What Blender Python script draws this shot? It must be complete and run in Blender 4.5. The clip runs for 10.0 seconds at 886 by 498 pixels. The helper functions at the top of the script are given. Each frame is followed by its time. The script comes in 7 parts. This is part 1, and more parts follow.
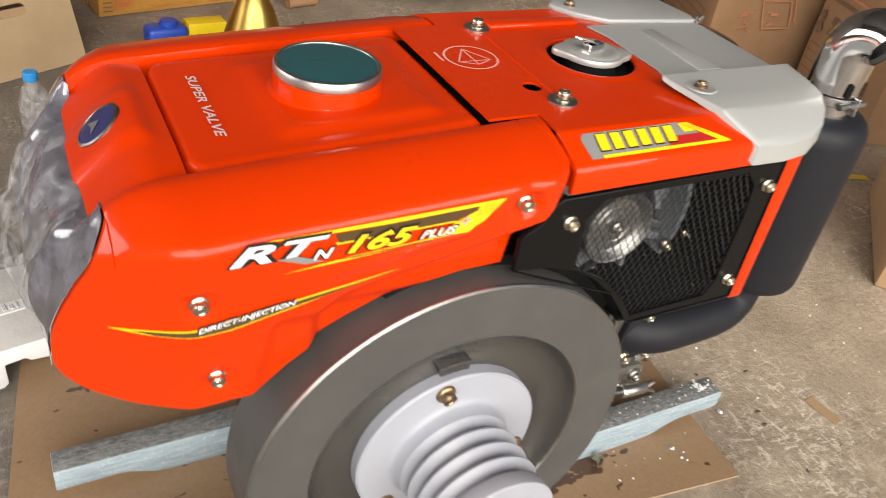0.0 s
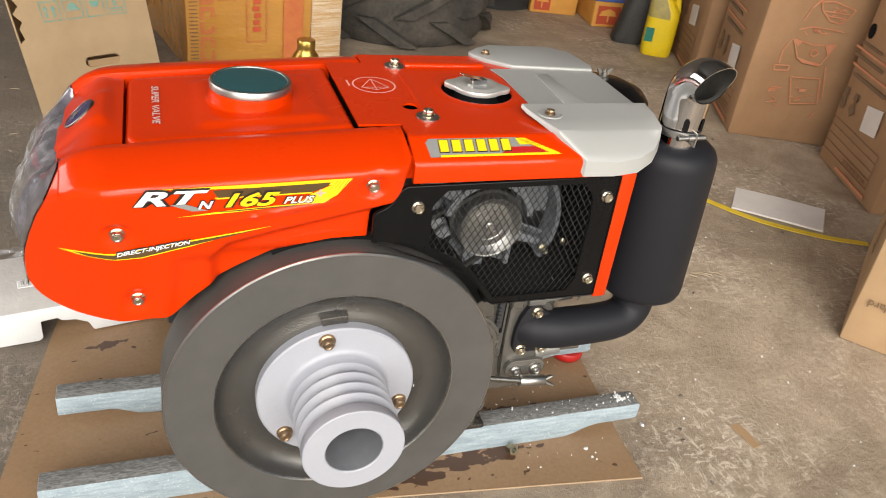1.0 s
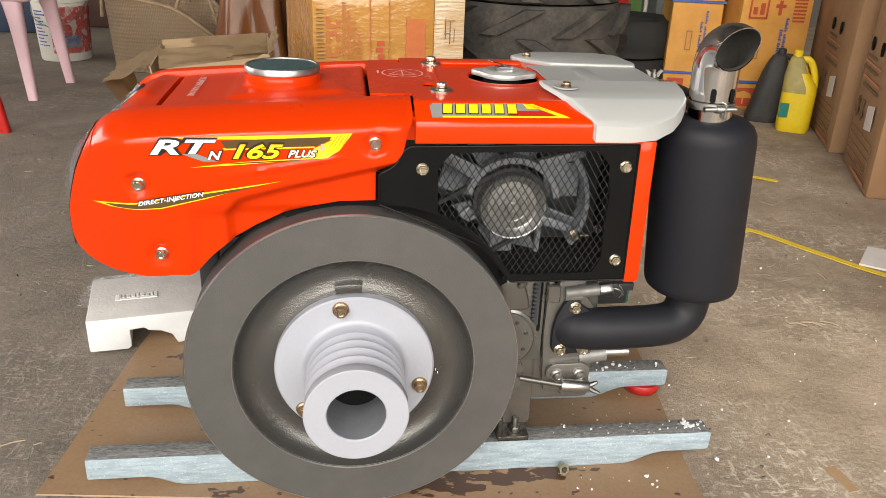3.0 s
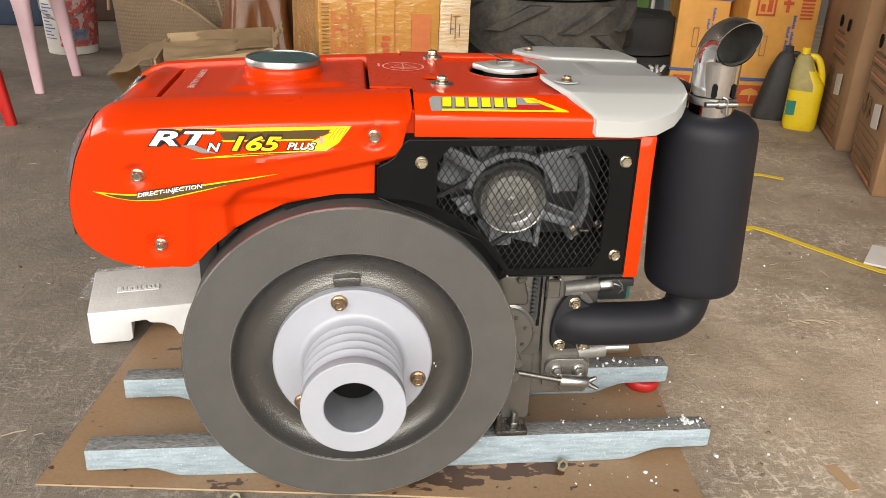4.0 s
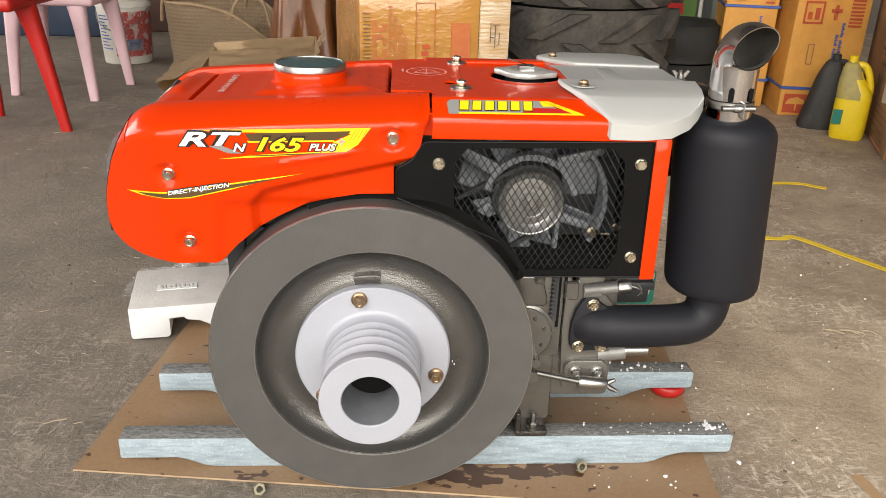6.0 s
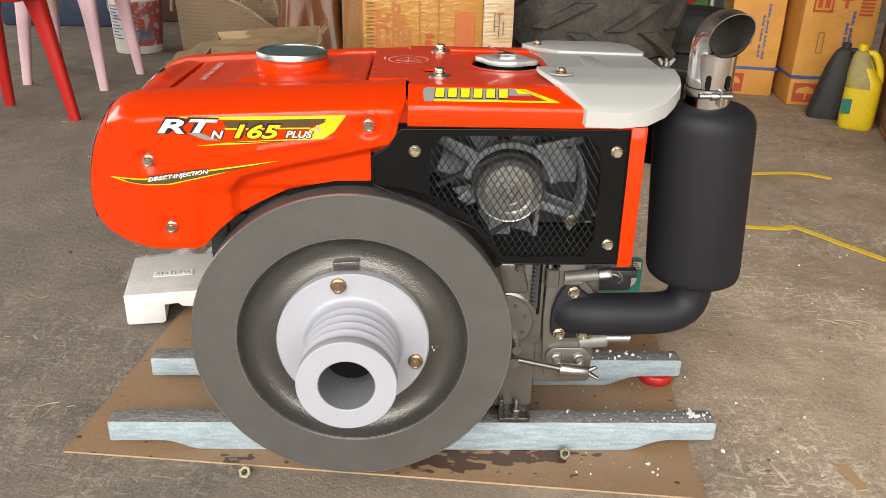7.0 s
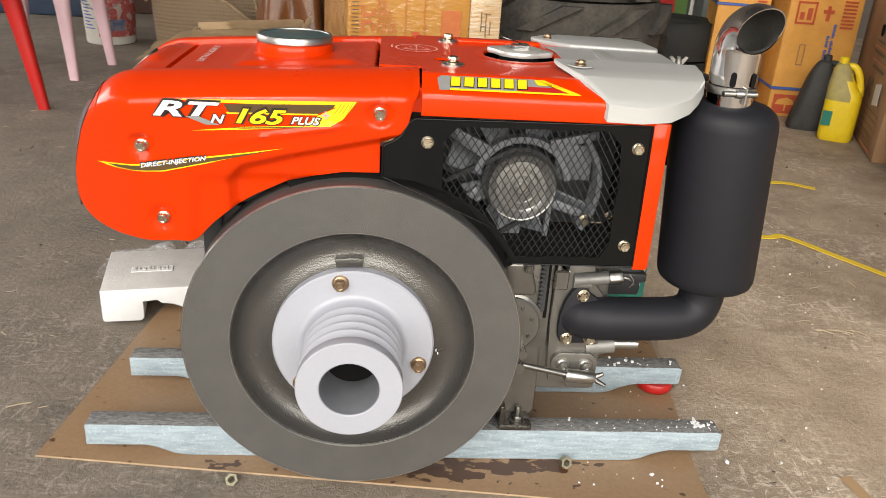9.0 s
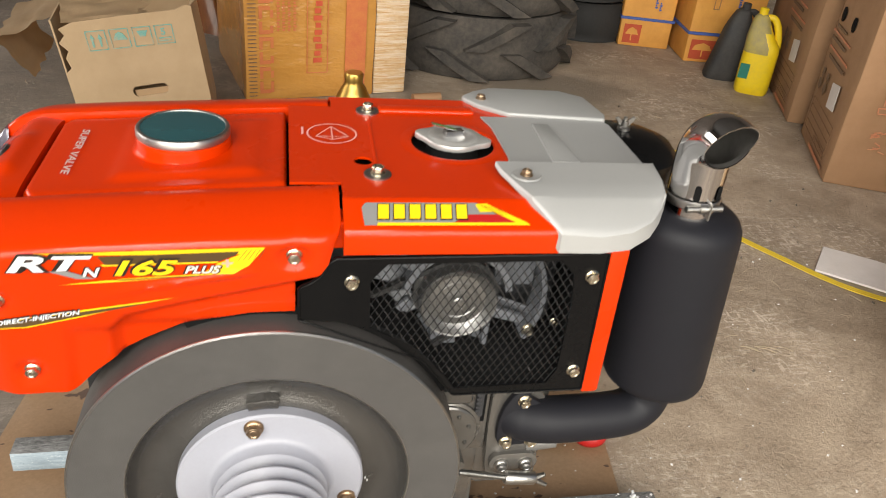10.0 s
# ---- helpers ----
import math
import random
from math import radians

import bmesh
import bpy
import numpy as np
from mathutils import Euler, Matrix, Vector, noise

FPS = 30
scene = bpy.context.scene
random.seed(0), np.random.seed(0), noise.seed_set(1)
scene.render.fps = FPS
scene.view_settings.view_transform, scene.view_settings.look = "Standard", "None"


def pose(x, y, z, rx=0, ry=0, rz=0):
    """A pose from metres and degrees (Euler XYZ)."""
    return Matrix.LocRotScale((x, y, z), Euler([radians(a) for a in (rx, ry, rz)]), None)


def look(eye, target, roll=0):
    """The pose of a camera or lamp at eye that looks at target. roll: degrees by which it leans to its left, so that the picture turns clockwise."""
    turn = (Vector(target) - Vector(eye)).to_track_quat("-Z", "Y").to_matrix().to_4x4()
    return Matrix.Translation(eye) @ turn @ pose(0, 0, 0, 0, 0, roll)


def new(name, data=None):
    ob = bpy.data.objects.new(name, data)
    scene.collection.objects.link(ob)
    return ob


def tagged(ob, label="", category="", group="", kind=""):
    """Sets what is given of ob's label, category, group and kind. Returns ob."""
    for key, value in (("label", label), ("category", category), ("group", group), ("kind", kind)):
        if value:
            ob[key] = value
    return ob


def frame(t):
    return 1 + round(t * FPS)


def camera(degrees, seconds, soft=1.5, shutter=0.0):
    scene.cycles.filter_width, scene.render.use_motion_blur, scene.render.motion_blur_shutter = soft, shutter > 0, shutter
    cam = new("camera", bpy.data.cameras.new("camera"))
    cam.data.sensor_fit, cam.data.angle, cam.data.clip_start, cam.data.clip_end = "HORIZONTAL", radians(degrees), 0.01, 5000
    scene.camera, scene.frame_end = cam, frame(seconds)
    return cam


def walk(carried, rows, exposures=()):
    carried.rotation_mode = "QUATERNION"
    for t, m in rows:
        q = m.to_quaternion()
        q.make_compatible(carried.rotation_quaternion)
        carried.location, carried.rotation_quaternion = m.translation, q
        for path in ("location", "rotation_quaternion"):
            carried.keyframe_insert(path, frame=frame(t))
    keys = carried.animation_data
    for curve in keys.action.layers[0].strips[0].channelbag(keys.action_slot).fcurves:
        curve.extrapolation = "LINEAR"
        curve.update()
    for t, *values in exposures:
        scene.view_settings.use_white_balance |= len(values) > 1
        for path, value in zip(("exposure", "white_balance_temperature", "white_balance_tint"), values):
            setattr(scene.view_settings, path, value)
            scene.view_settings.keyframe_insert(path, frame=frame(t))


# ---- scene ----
cam = camera(58.0, 10.0, 0.8, 0.25)
PATH = [
    (0, (-0.39, -0.527, 1.034), (0.484, 0.849, -0.125), 9.7),
    (0.5, (-0.363, -0.773, 1.084), (0.487, 0.676, -0.002), 11.4),
    (1, (-0.222, -0.888, 1.107), (0.418, 0.696, 0.068), 8.0),
    (1.5, (-0.039, -0.902, 0.982), (0.42, 0.805, 0.047), 4.8),
    (2, (-0.044, -0.973, 0.906), (0.318, 0.817, 0.092), 3.6),
    (2.5, (-0.032, -1.035, 0.927), (0.246, 0.783, 0.14), 2.6),
    (3, (-0.014, -1.037, 0.929), (0.229, 0.782, 0.133), 2.2),
    (4.5, (0.001, -1.042, 0.923), (0.219, 0.776, 0.118), 2.7),
    (5, (0.01, -1.057, 0.922), (0.207, 0.773, 0.139), 2.8),
    (5.5, (0.017, -1.066, 0.924), (0.166, 0.771, 0.147), 2.3),
    (7, (0.097, -1.087, 0.925), (0.161, 0.741, 0.116), 1.4),
    (7.5, (0.109, -1.088, 0.911), (0.175, 0.746, 0.116), 2.4),
    (8, (0.102, -1.092, 0.907), (0.168, 0.748, 0.124), 3.3),
    (8.5, (0.087, -1.088, 0.918), (0.172, 0.752, 0.14), 3.7),
    (9, (0.037, -1.034, 0.889), (0.187, 0.795, 0.095), 3.7),
    (9.5, (-0.016, -0.846, 0.937), (0.31, 0.914, 0.046), 4.0),
    (10, (0.021, -0.759, 1.093), (0.403, 0.924, 0.081), 6.1),
]
walk(cam, [(t, look(eye, target, roll)) for t, eye, target, roll in PATH])

# ---- world, sun, large lights ----
world = bpy.data.worlds.new("world")
scene.world = world
world.use_nodes = True
wn = world.node_tree.nodes
sky = wn.new("ShaderNodeTexSky")
sky.sky_type = "NISHITA"
sky.sun_disc = False
sky.sun_elevation = radians(48)
sky.sun_rotation = radians(200)
world.node_tree.links.new(sky.outputs[0], wn["Background"].inputs[0])
wn["Background"].inputs[1].default_value = 0.06

sun_data = bpy.data.lights.new("sun", "SUN")
sun_data.energy = 1.0
sun_data.angle = radians(14)
sun_data.color = (1.0, 0.96, 0.9)
sun = new("sun", sun_data)
sun.matrix_world = look((-3, -8, 9), (0, 0, 0))

# daylight standing in the open front of the workshop
door_data = bpy.data.lights.new("daylight_front", "AREA")
door_data.shape = "RECTANGLE"
door_data.size, door_data.size_y = 17.0, 7.0
door_data.energy = 2760
door_data.color = (1.0, 0.95, 0.845)
door_light = new("daylight_front", door_data)
door_light.matrix_world = look((-0.8, -9.0, 4.3), (1.1, 1.2, 0.3))

# lamp added from the left for faces turned that way, in an unseen opening
side_data = bpy.data.lights.new("added_side_light", "AREA")
side_data.shape = "RECTANGLE"
side_data.size, side_data.size_y = 5.0, 2.2
side_data.energy = 230
side_data.color = (1.0, 0.95, 0.89)
side_light = new("added_side_light", side_data)
side_light.matrix_world = look((-6.3, 3.2, 2.1), (1.5, 2.2, 0.4))

# ---- small helpers ----
def nodes_of(m):
    m.use_nodes = True
    t = m.node_tree
    return t, t.nodes["Principled BSDF"]


def mix_colour(t, fac, a, b):
    n = t.nodes.new("ShaderNodeMix")
    n.data_type = "RGBA"
    for sock, v in ((n.inputs[0], fac), (n.inputs[6], a), (n.inputs[7], b)):
        if isinstance(v, bpy.types.NodeSocket):
            t.links.new(v, sock)
        elif isinstance(v, (int, float)):
            sock.default_value = v
        else:
            sock.default_value = (*v, 1)
    return n.outputs[2]


def noise_tex(t, scale, detail=4, rough=0.55, stretch=None, distortion=0.0):
    co = t.nodes.new("ShaderNodeTexCoord")
    mp = t.nodes.new("ShaderNodeMapping")
    t.links.new(co.outputs["Object"], mp.inputs[0])
    if stretch:
        mp.inputs["Scale"].default_value = stretch
    n = t.nodes.new("ShaderNodeTexNoise")
    n.inputs["Scale"].default_value = scale
    n.inputs["Detail"].default_value = detail
    n.inputs["Roughness"].default_value = rough
    n.inputs["Distortion"].default_value = distortion
    t.links.new(mp.outputs[0], n.inputs["Vector"])
    return n.outputs[0]


def ramp(t, value, lo, hi):
    n = t.nodes.new("ShaderNodeMapRange")
    n.inputs[1].default_value, n.inputs[2].default_value = lo, hi
    t.links.new(value, n.inputs[0])
    return n.outputs[0]


def bump(t, bsdf, height, strength, distance=0.002):
    n = t.nodes.new("ShaderNodeBump")
    n.inputs["Strength"].default_value = strength
    n.inputs["Distance"].default_value = distance
    t.links.new(height, n.inputs["Height"])
    t.links.new(n.outputs[0], bsdf.inputs["Normal"])


def surf(name, c1, c2=None, rough=0.5, metal=0.0, scale=8, fine=120, bumps=0.1, coat=0.0, rough2=None, stretch=None, mixlo=0.35, mixhi=0.65, depth=0.002):
    """A surface of two colours in soft patches, with fine grain in relief and gloss."""
    m = bpy.data.materials.new(name)
    t, b = nodes_of(m)
    c2 = c2 or tuple(v * 0.8 for v in c1)
    big = ramp(t, noise_tex(t, scale, 5, 0.6, stretch), mixlo, mixhi)
    small = noise_tex(t, fine, 3, 0.6, stretch)
    col = mix_colour(t, big, c1, c2)
    dark = mix_colour(t, ramp(t, small, 0.3, 0.75), tuple(v * 0.9 for v in c1), tuple(min(1, v * 1.08) for v in c2))
    t.links.new(mix_colour(t, 0.35, col, dark), b.inputs["Base Color"])
    rr = t.nodes.new("ShaderNodeMapRange")
    rr.inputs[3].default_value, rr.inputs[4].default_value = rough, rough2 if rough2 is not None else min(1, rough * 1.25)
    t.links.new(big, rr.inputs[0])
    t.links.new(rr.outputs[0], b.inputs["Roughness"])
    b.inputs["Metallic"].default_value = metal
    b.inputs["Coat Weight"].default_value = coat
    b.inputs["Coat Roughness"].default_value = 0.06
    if bumps:
        bump(t, b, small, bumps, depth)
    return m


def finish(name, bm, materials, smooth=35):
    me = bpy.data.meshes.new(name)
    bmesh.ops.recalc_face_normals(bm, faces=bm.faces)
    bm.to_mesh(me)
    bm.free()
    for m in materials if isinstance(materials, (list, tuple)) else [materials]:
        me.materials.append(m)
    if smooth:
        me.polygons.foreach_set("use_smooth", [True] * len(me.polygons))
        me.set_sharp_from_angle(angle=radians(smooth))
    return me


def part(name, bm, material, parent=None, label="", smooth=35):
    """One mesh under a thing or a part; its points are in the parent's own space."""
    ob = new(name, finish(name, bm, material, smooth))
    if parent:
        ob.parent = parent
    return tagged(ob, label)


def thing(name, label, category, at=(0, 0, 0), turn=0, group="", kind=""):
    ob = new(name)
    ob.empty_display_size = 0.05
    ob.matrix_world = pose(*at, 0, 0, turn)
    return tagged(ob, label, category, group, kind)


def solid(name, bm, material, label, category, at=(0, 0, 0), turn=0, group="", kind="", smooth=35):
    ob = part(name, bm, material, None, label, smooth)
    ob.matrix_world = pose(*at, 0, 0, turn)
    return tagged(ob, label, category, group, kind)


def soften(bm, faces, width, segments=2, angle=30):
    es = {e for f in faces for e in f.edges if len(e.link_faces) == 2 and e.calc_face_angle(0) > radians(angle)}
    if width > 0 and es:
        bmesh.ops.bevel(bm, geom=list(es), offset=width, segments=segments, affect="EDGES", profile=0.5, clamp_overlap=True)


def box(bm, x0, x1, y0, y1, z0, z1, bevel=0.0, segments=2, m=None):
    vs = [bm.verts.new((x, y, z)) for x in (x0, x1) for y in (y0, y1) for z in (z0, z1)]
    if m:
        for v in vs:
            v.co = m @ v.co
    fs = [bm.faces.new([vs[i] for i in q]) for q in ((0, 1, 3, 2), (4, 6, 7, 5), (0, 4, 5, 1), (2, 3, 7, 6), (0, 2, 6, 4), (1, 5, 7, 3))]
    bmesh.ops.recalc_face_normals(bm, faces=fs)
    soften(bm, fs, bevel, segments)
    return bm


def frame_axes(axis):
    return {"x": (Vector((0, 1, 0)), Vector((0, 0, 1)), Vector((1, 0, 0))), "y": (Vector((1, 0, 0)), Vector((0, 0, 1)), Vector((0, 1, 0))),
            "z": (Vector((1, 0, 0)), Vector((0, 1, 0)), Vector((0, 0, 1)))}[axis]


def lathe(bm, profile, at=(0, 0, 0), axis="z", segs=48, m=None):
    """Turns (radius, height) pairs about an axis; a radius of 0 closes the end."""
    a, b, c = frame_axes(axis)
    at = Vector(at)
    rings = []
    for r, h in profile:
        if r <= 1e-6:
            rings.append([bm.verts.new(at + c * h)])
        else:
            rings.append([bm.verts.new(at + c * h + (a * math.cos(i * math.tau / segs) + b * math.sin(i * math.tau / segs)) * r) for i in range(segs)])
    made = [v for r in rings for v in r]
    fs = []
    for p, q in zip(rings, rings[1:]):
        for i in range(segs):
            j = (i + 1) % segs
            if len(p) == 1 and len(q) > 1:
                fs.append(bm.faces.new((p[0], q[i], q[j])))
            elif len(q) == 1 and len(p) > 1:
                fs.append(bm.faces.new((p[i], q[0], p[j])))
            elif len(p) > 1:
                fs.append(bm.faces.new((p[i], q[i], q[j], p[j])))
    if m:
        for v in made:
            v.co = m @ v.co
    return fs


def prism(bm, outline, c0, c1, axis="y", bevel=0.0, segments=2, m=None):
    """A flat outline pushed along an axis."""
    a, b, c = frame_axes(axis)
    lo = [bm.verts.new(a * u + b * v + c * c0) for u, v in outline]
    hi = [bm.verts.new(a * u + b * v + c * c1) for u, v in outline]
    fs = [bm.faces.new(lo[::-1]), bm.faces.new(hi)]
    n = len(outline)
    for i in range(n):
        fs.append(bm.faces.new((lo[i], lo[(i + 1) % n], hi[(i + 1) % n], hi[i])))
    if m:
        for v in lo + hi:
            v.co = m @ v.co
    bmesh.ops.recalc_face_normals(bm, faces=fs)
    soften(bm, fs, bevel, segments)
    return fs


def tube(bm, pts, radius, segs=16, caps=True, flat=1.0):
    """A round bar along points; radius may be a list."""
    pts = [Vector(p) for p in pts]
    rad = radius if isinstance(radius, (list, tuple)) else [radius] * len(pts)
    up = None
    rings = []
    for i, p in enumerate(pts):
        d = (pts[min(i + 1, len(pts) - 1)] - pts[max(i - 1, 0)]).normalized()
        if up is None:
            up = Vector((0, 0, 1)) if abs(d.z) < 0.9 else Vector((0, 1, 0))
        s = d.cross(up).normalized()
        up = s.cross(d).normalized()
        rings.append([bm.verts.new(p + (s * math.cos(k * math.tau / segs) + up * math.sin(k * math.tau / segs) * flat) * rad[i]) for k in range(segs)])
    for p, q in zip(rings, rings[1:]):
        for k in range(segs):
            j = (k + 1) % segs
            bm.faces.new((p[k], p[j], q[j], q[k]))
    if caps:
        bm.faces.new(rings[0][::-1])
        bm.faces.new(rings[-1])
    return bm


def smooth_path(pts, n=8):
    """Catmull-Rom through points."""
    P = [Vector(p) for p in pts]
    P = [P[0] * 2 - P[1]] + P + [P[-1] * 2 - P[-2]]
    out = []
    for i in range(1, len(P) - 2):
        for k in range(n):
            s = k / n
            a, b, c, d = P[i - 1], P[i], P[i + 1], P[i + 2]
            out.append(0.5 * (2 * b + (c - a) * s + (2 * a - 5 * b + 4 * c - d) * s * s + (3 * b - a - 3 * c + d) * s ** 3))
    return out + [P[-2]]


def aim(at, direction):
    """A pose whose z axis points along direction."""
    q = Vector(direction).to_track_quat("Z", "Y")
    return Matrix.Translation(at) @ q.to_matrix().to_4x4()


def hex_bolt(bm, at, direction, size=0.013, washer=0.0, head=0.0062):
    """A flange bolt head, dished on top."""
    m = aim(at, direction)
    f = size * 0.68
    w = max(washer, f)
    if washer:
        lathe(bm, [(0, 0), (washer, 0), (washer, 0.0022), (0, 0.0022)], segs=24, m=m)
        m = m @ Matrix.Translation((0, 0, 0.0022))
    lathe(bm, [(f, 0), (f, 0.0012), (size * 0.56, 0.0026), (0, 0.0026)], segs=24, m=m)
    r = size / math.sqrt(3)
    out = [(r * math.cos(i * math.tau / 6), r * math.sin(i * math.tau / 6)) for i in range(6)]
    prism(bm, out, 0.0015, head + 0.0015, "z", 0.0007, 1, m)
    lathe(bm, [(r * 0.62, head + 0.0016), (r * 0.55, head + 0.0023), (r * 0.4, head + 0.0012), (0, head + 0.001)], segs=16, m=m)
    return w


def slab_with_holes(bm, outer, holes, c0, c1, axis="z"):
    """A flat sheet with real holes through it."""
    a, b, c = frame_axes(axis)
    loops = []
    edges = []
    for loop in [outer] + holes:
        vs = [bm.verts.new(a * u + b * v + c * c1) for u, v in loop]
        loops.append(vs)
        edges += [bm.edges.new((vs[i], vs[(i + 1) % len(vs)])) for i in range(len(vs))]
    made = bmesh.ops.triangle_fill(bm, edges=edges, use_beauty=True)
    faces = [g for g in made["geom"] if isinstance(g, bmesh.types.BMFace)]
    ext = bmesh.ops.extrude_face_region(bm, geom=faces, use_keep_orig=True)
    bmesh.ops.translate(bm, vec=c * (c0 - c1), verts=[g for g in ext["geom"] if isinstance(g, bmesh.types.BMVert)])
    return bm


def circle(cx, cy, r, n=32):
    return [(cx + r * math.cos(i * math.tau / n), cy + r * math.sin(i * math.tau / n)) for i in range(n)]


def letters(text, size, shear=0.0, weight=0.0, spacing=1.0, width=None):
    """Flat letters as points and faces in a plane, left edge at 0."""
    cu = bpy.data.curves.new("letters", "FONT")
    cu.body, cu.size, cu.shear, cu.offset, cu.space_character = text, size, shear, weight, spacing
    cu.resolution_u = 3
    tmp = bpy.data.objects.new("letters", cu)
    me = bpy.data.meshes.new_from_object(tmp)
    vs = [(v.co.x, v.co.y) for v in me.vertices]
    fs = [tuple(p.vertices) for p in me.polygons]
    bpy.data.objects.remove(tmp)
    bpy.data.meshes.remove(me)
    bpy.data.curves.remove(cu)
    x0, x1 = min(v[0] for v in vs), max(v[0] for v in vs)
    y0 = min(v[1] for v in vs)
    k = width / (x1 - x0) if width else 1.0
    return [((x - x0) * k, y - y0) for x, y in vs], fs


def lay(bm, shape, place):
    """Lays flat points and faces on a surface: place maps (u, v) to the surface."""
    vs, fs = shape
    made = [bm.verts.new(place(u, v)) for u, v in vs]
    for f in fs:
        if len(set(f)) > 2:
            bm.faces.new([made[i] for i in f])
    return bm


def flat(points):
    return points, [tuple(range(len(points)))]


def lerp(x, xs, ys):
    return float(np.interp(x, xs, ys))


def step(a, b, x):
    s = min(1, max(0, (x - a) / (b - a)))
    return s * s * (3 - 2 * s)

# ---- materials ----
RED = surf("red_enamel", (0.585, 0.0305, 0.0003), (0.55, 0.0285, 0.0003), 0.26, 0, 3, 260, 0.02, coat=0.42, depth=0.0006)
RED.node_tree.nodes["Principled BSDF"].inputs["Specular IOR Level"].default_value = 0.05
RING = surf("turned_grey_paint", (0.102, 0.097, 0.092), (0.078, 0.074, 0.071), 0.40, 0.25, 14, 620, 0.5, depth=0.0008)
CAST = surf("cast_grey_paint", (0.115, 0.110, 0.104), (0.092, 0.088, 0.083), 0.22, 0.65, 20, 380, 0.0, coat=0.25)
PULLEY = surf("light_grey_paint", (0.345, 0.350, 0.395), (0.320, 0.325, 0.370), 0.36, 0, 9, 220, 0.05, depth=0.0005)
# bore metal, darkened to carry the shade inside the pulley
BORELINE = surf("shaded_bore_grey", (0.205, 0.212, 0.235), (0.15, 0.155, 0.172), 0.32, 0.3, 20, 200, 0.1, depth=0.0005)
BLACK = surf("black_enamel", (0.004, 0.004, 0.0045), (0.006, 0.006, 0.006), 0.2, 0, 6, 200, 0.03, depth=0.0005)
MUFF = surf("matt_black_heat_paint", (0.0118, 0.0119, 0.0156), (0.0098, 0.0099, 0.0130), 0.5, 0, 5, 420, 0.12, depth=0.0006)
CHROME = surf("chrome", (0.66, 0.66, 0.66), (0.60, 0.56, 0.55), 0.07, 1, 6, 60, 0.03, rough2=0.13)
ZINC = surf("yellow_zinc", (0.68, 0.60, 0.45), (0.55, 0.50, 0.40), 0.24, 1, 60, 300, 0.1)
NUTZ = surf("dull_zinc", (0.40, 0.36, 0.25), (0.30, 0.27, 0.20), 0.36, 1, 60, 300, 0.1)
BRONZE = surf("bronze_bolt", (0.42, 0.30, 0.19), (0.32, 0.225, 0.15), 0.36, 1, 60, 300, 0.1)
STEEL = surf("bright_steel", (0.44, 0.43, 0.41), (0.34, 0.33, 0.315), 0.33, 1, 30, 300, 0.1)
SILVER = surf("silver_paint", (0.385, 0.385, 0.378), (0.355, 0.355, 0.348), 0.36, 0.2, 5, 500, 0.05, depth=0.0004)
BLOCK = surf("engine_grey_paint", (0.180, 0.170, 0.156), (0.125, 0.118, 0.108), 0.22, 0.55, 12, 260, 0.22, coat=0.5, depth=0.0012)
FOOTING = surf("oily_cast_iron", (0.085, 0.078, 0.070), (0.040, 0.037, 0.033), 0.18, 0.6, 40, 160, 0.6, coat=0.4, depth=0.003)
ALLOY = surf("cast_alloy", (0.27, 0.265, 0.255), (0.16, 0.157, 0.15), 0.42, 0.5, 30, 260, 0.25)
def orange_peel(m, scale, strength, distance):
    """Small even pimples, as on painted castings."""
    t, b = nodes_of(m)
    co = t.nodes.new("ShaderNodeTexCoord")
    v = t.nodes.new("ShaderNodeTexVoronoi")
    v.feature = "SMOOTH_F1"
    v.inputs["Scale"].default_value = scale
    t.links.new(co.outputs["Object"], v.inputs["Vector"])
    n = t.nodes.new("ShaderNodeMath")
    n.operation = "ADD"
    t.links.new(v.outputs["Distance"], n.inputs[0])
    t.links.new(noise_tex(t, scale * 0.9, 2, 0.5), n.inputs[1])
    bump(t, b, n.outputs[0], strength, distance)


orange_peel(CAST, 520, 0.38, 0.0014)
SATIN = surf("satin_steel", (0.50, 0.475, 0.45), (0.40, 0.375, 0.35), 0.34, 1, 30, 200, 0.06)
HUBST = surf("dull_turned_steel", (0.31, 0.305, 0.295), (0.23, 0.225, 0.215), 0.34, 0.85, 30, 240, 0.1)
ALLOY2 = surf("bright_pressed_cap", (0.62, 0.61, 0.59), (0.48, 0.47, 0.45), 0.30, 0.55, 24, 160, 0.25)
DARK = surf("dark_plastic", (0.035, 0.036, 0.040), (0.028, 0.028, 0.03), 0.45, 0, 10, 200, 0.1)
# one mesh metal in two tones: the bright one paints in the glints
MESHB = surf("mesh_glint_strand", (0.20, 0.20, 0.21), (0.15, 0.15, 0.158), 0.22, 0.9, 30, 200, 0.05)
MESHD = surf("mesh_dark_strand", (0.010, 0.010, 0.011), (0.014, 0.014, 0.014), 0.35, 0, 30, 200, 0.05)
GREYPL = surf("grey_fan_plastic", (0.170, 0.178, 0.196), (0.120, 0.126, 0.140), 0.30, 0, 12, 200, 0.1)
DULLST = surf("dull_steel", (0.24, 0.235, 0.22), (0.17, 0.165, 0.155), 0.36, 1, 40, 300, 0.1)
BORE = surf("sooty_steel", (0.085, 0.08, 0.074), (0.05, 0.047, 0.043), 0.45, 0.3, 30, 120, 0.2)
for dull, gloss in ((MUFF, 0.25), (RING, 0.28), (BLACK, 0.14), (MESHB, 0.50), (MESHD, 0.08)):
    dull.node_tree.nodes["Principled BSDF"].inputs["Specular IOR Level"].default_value = gloss
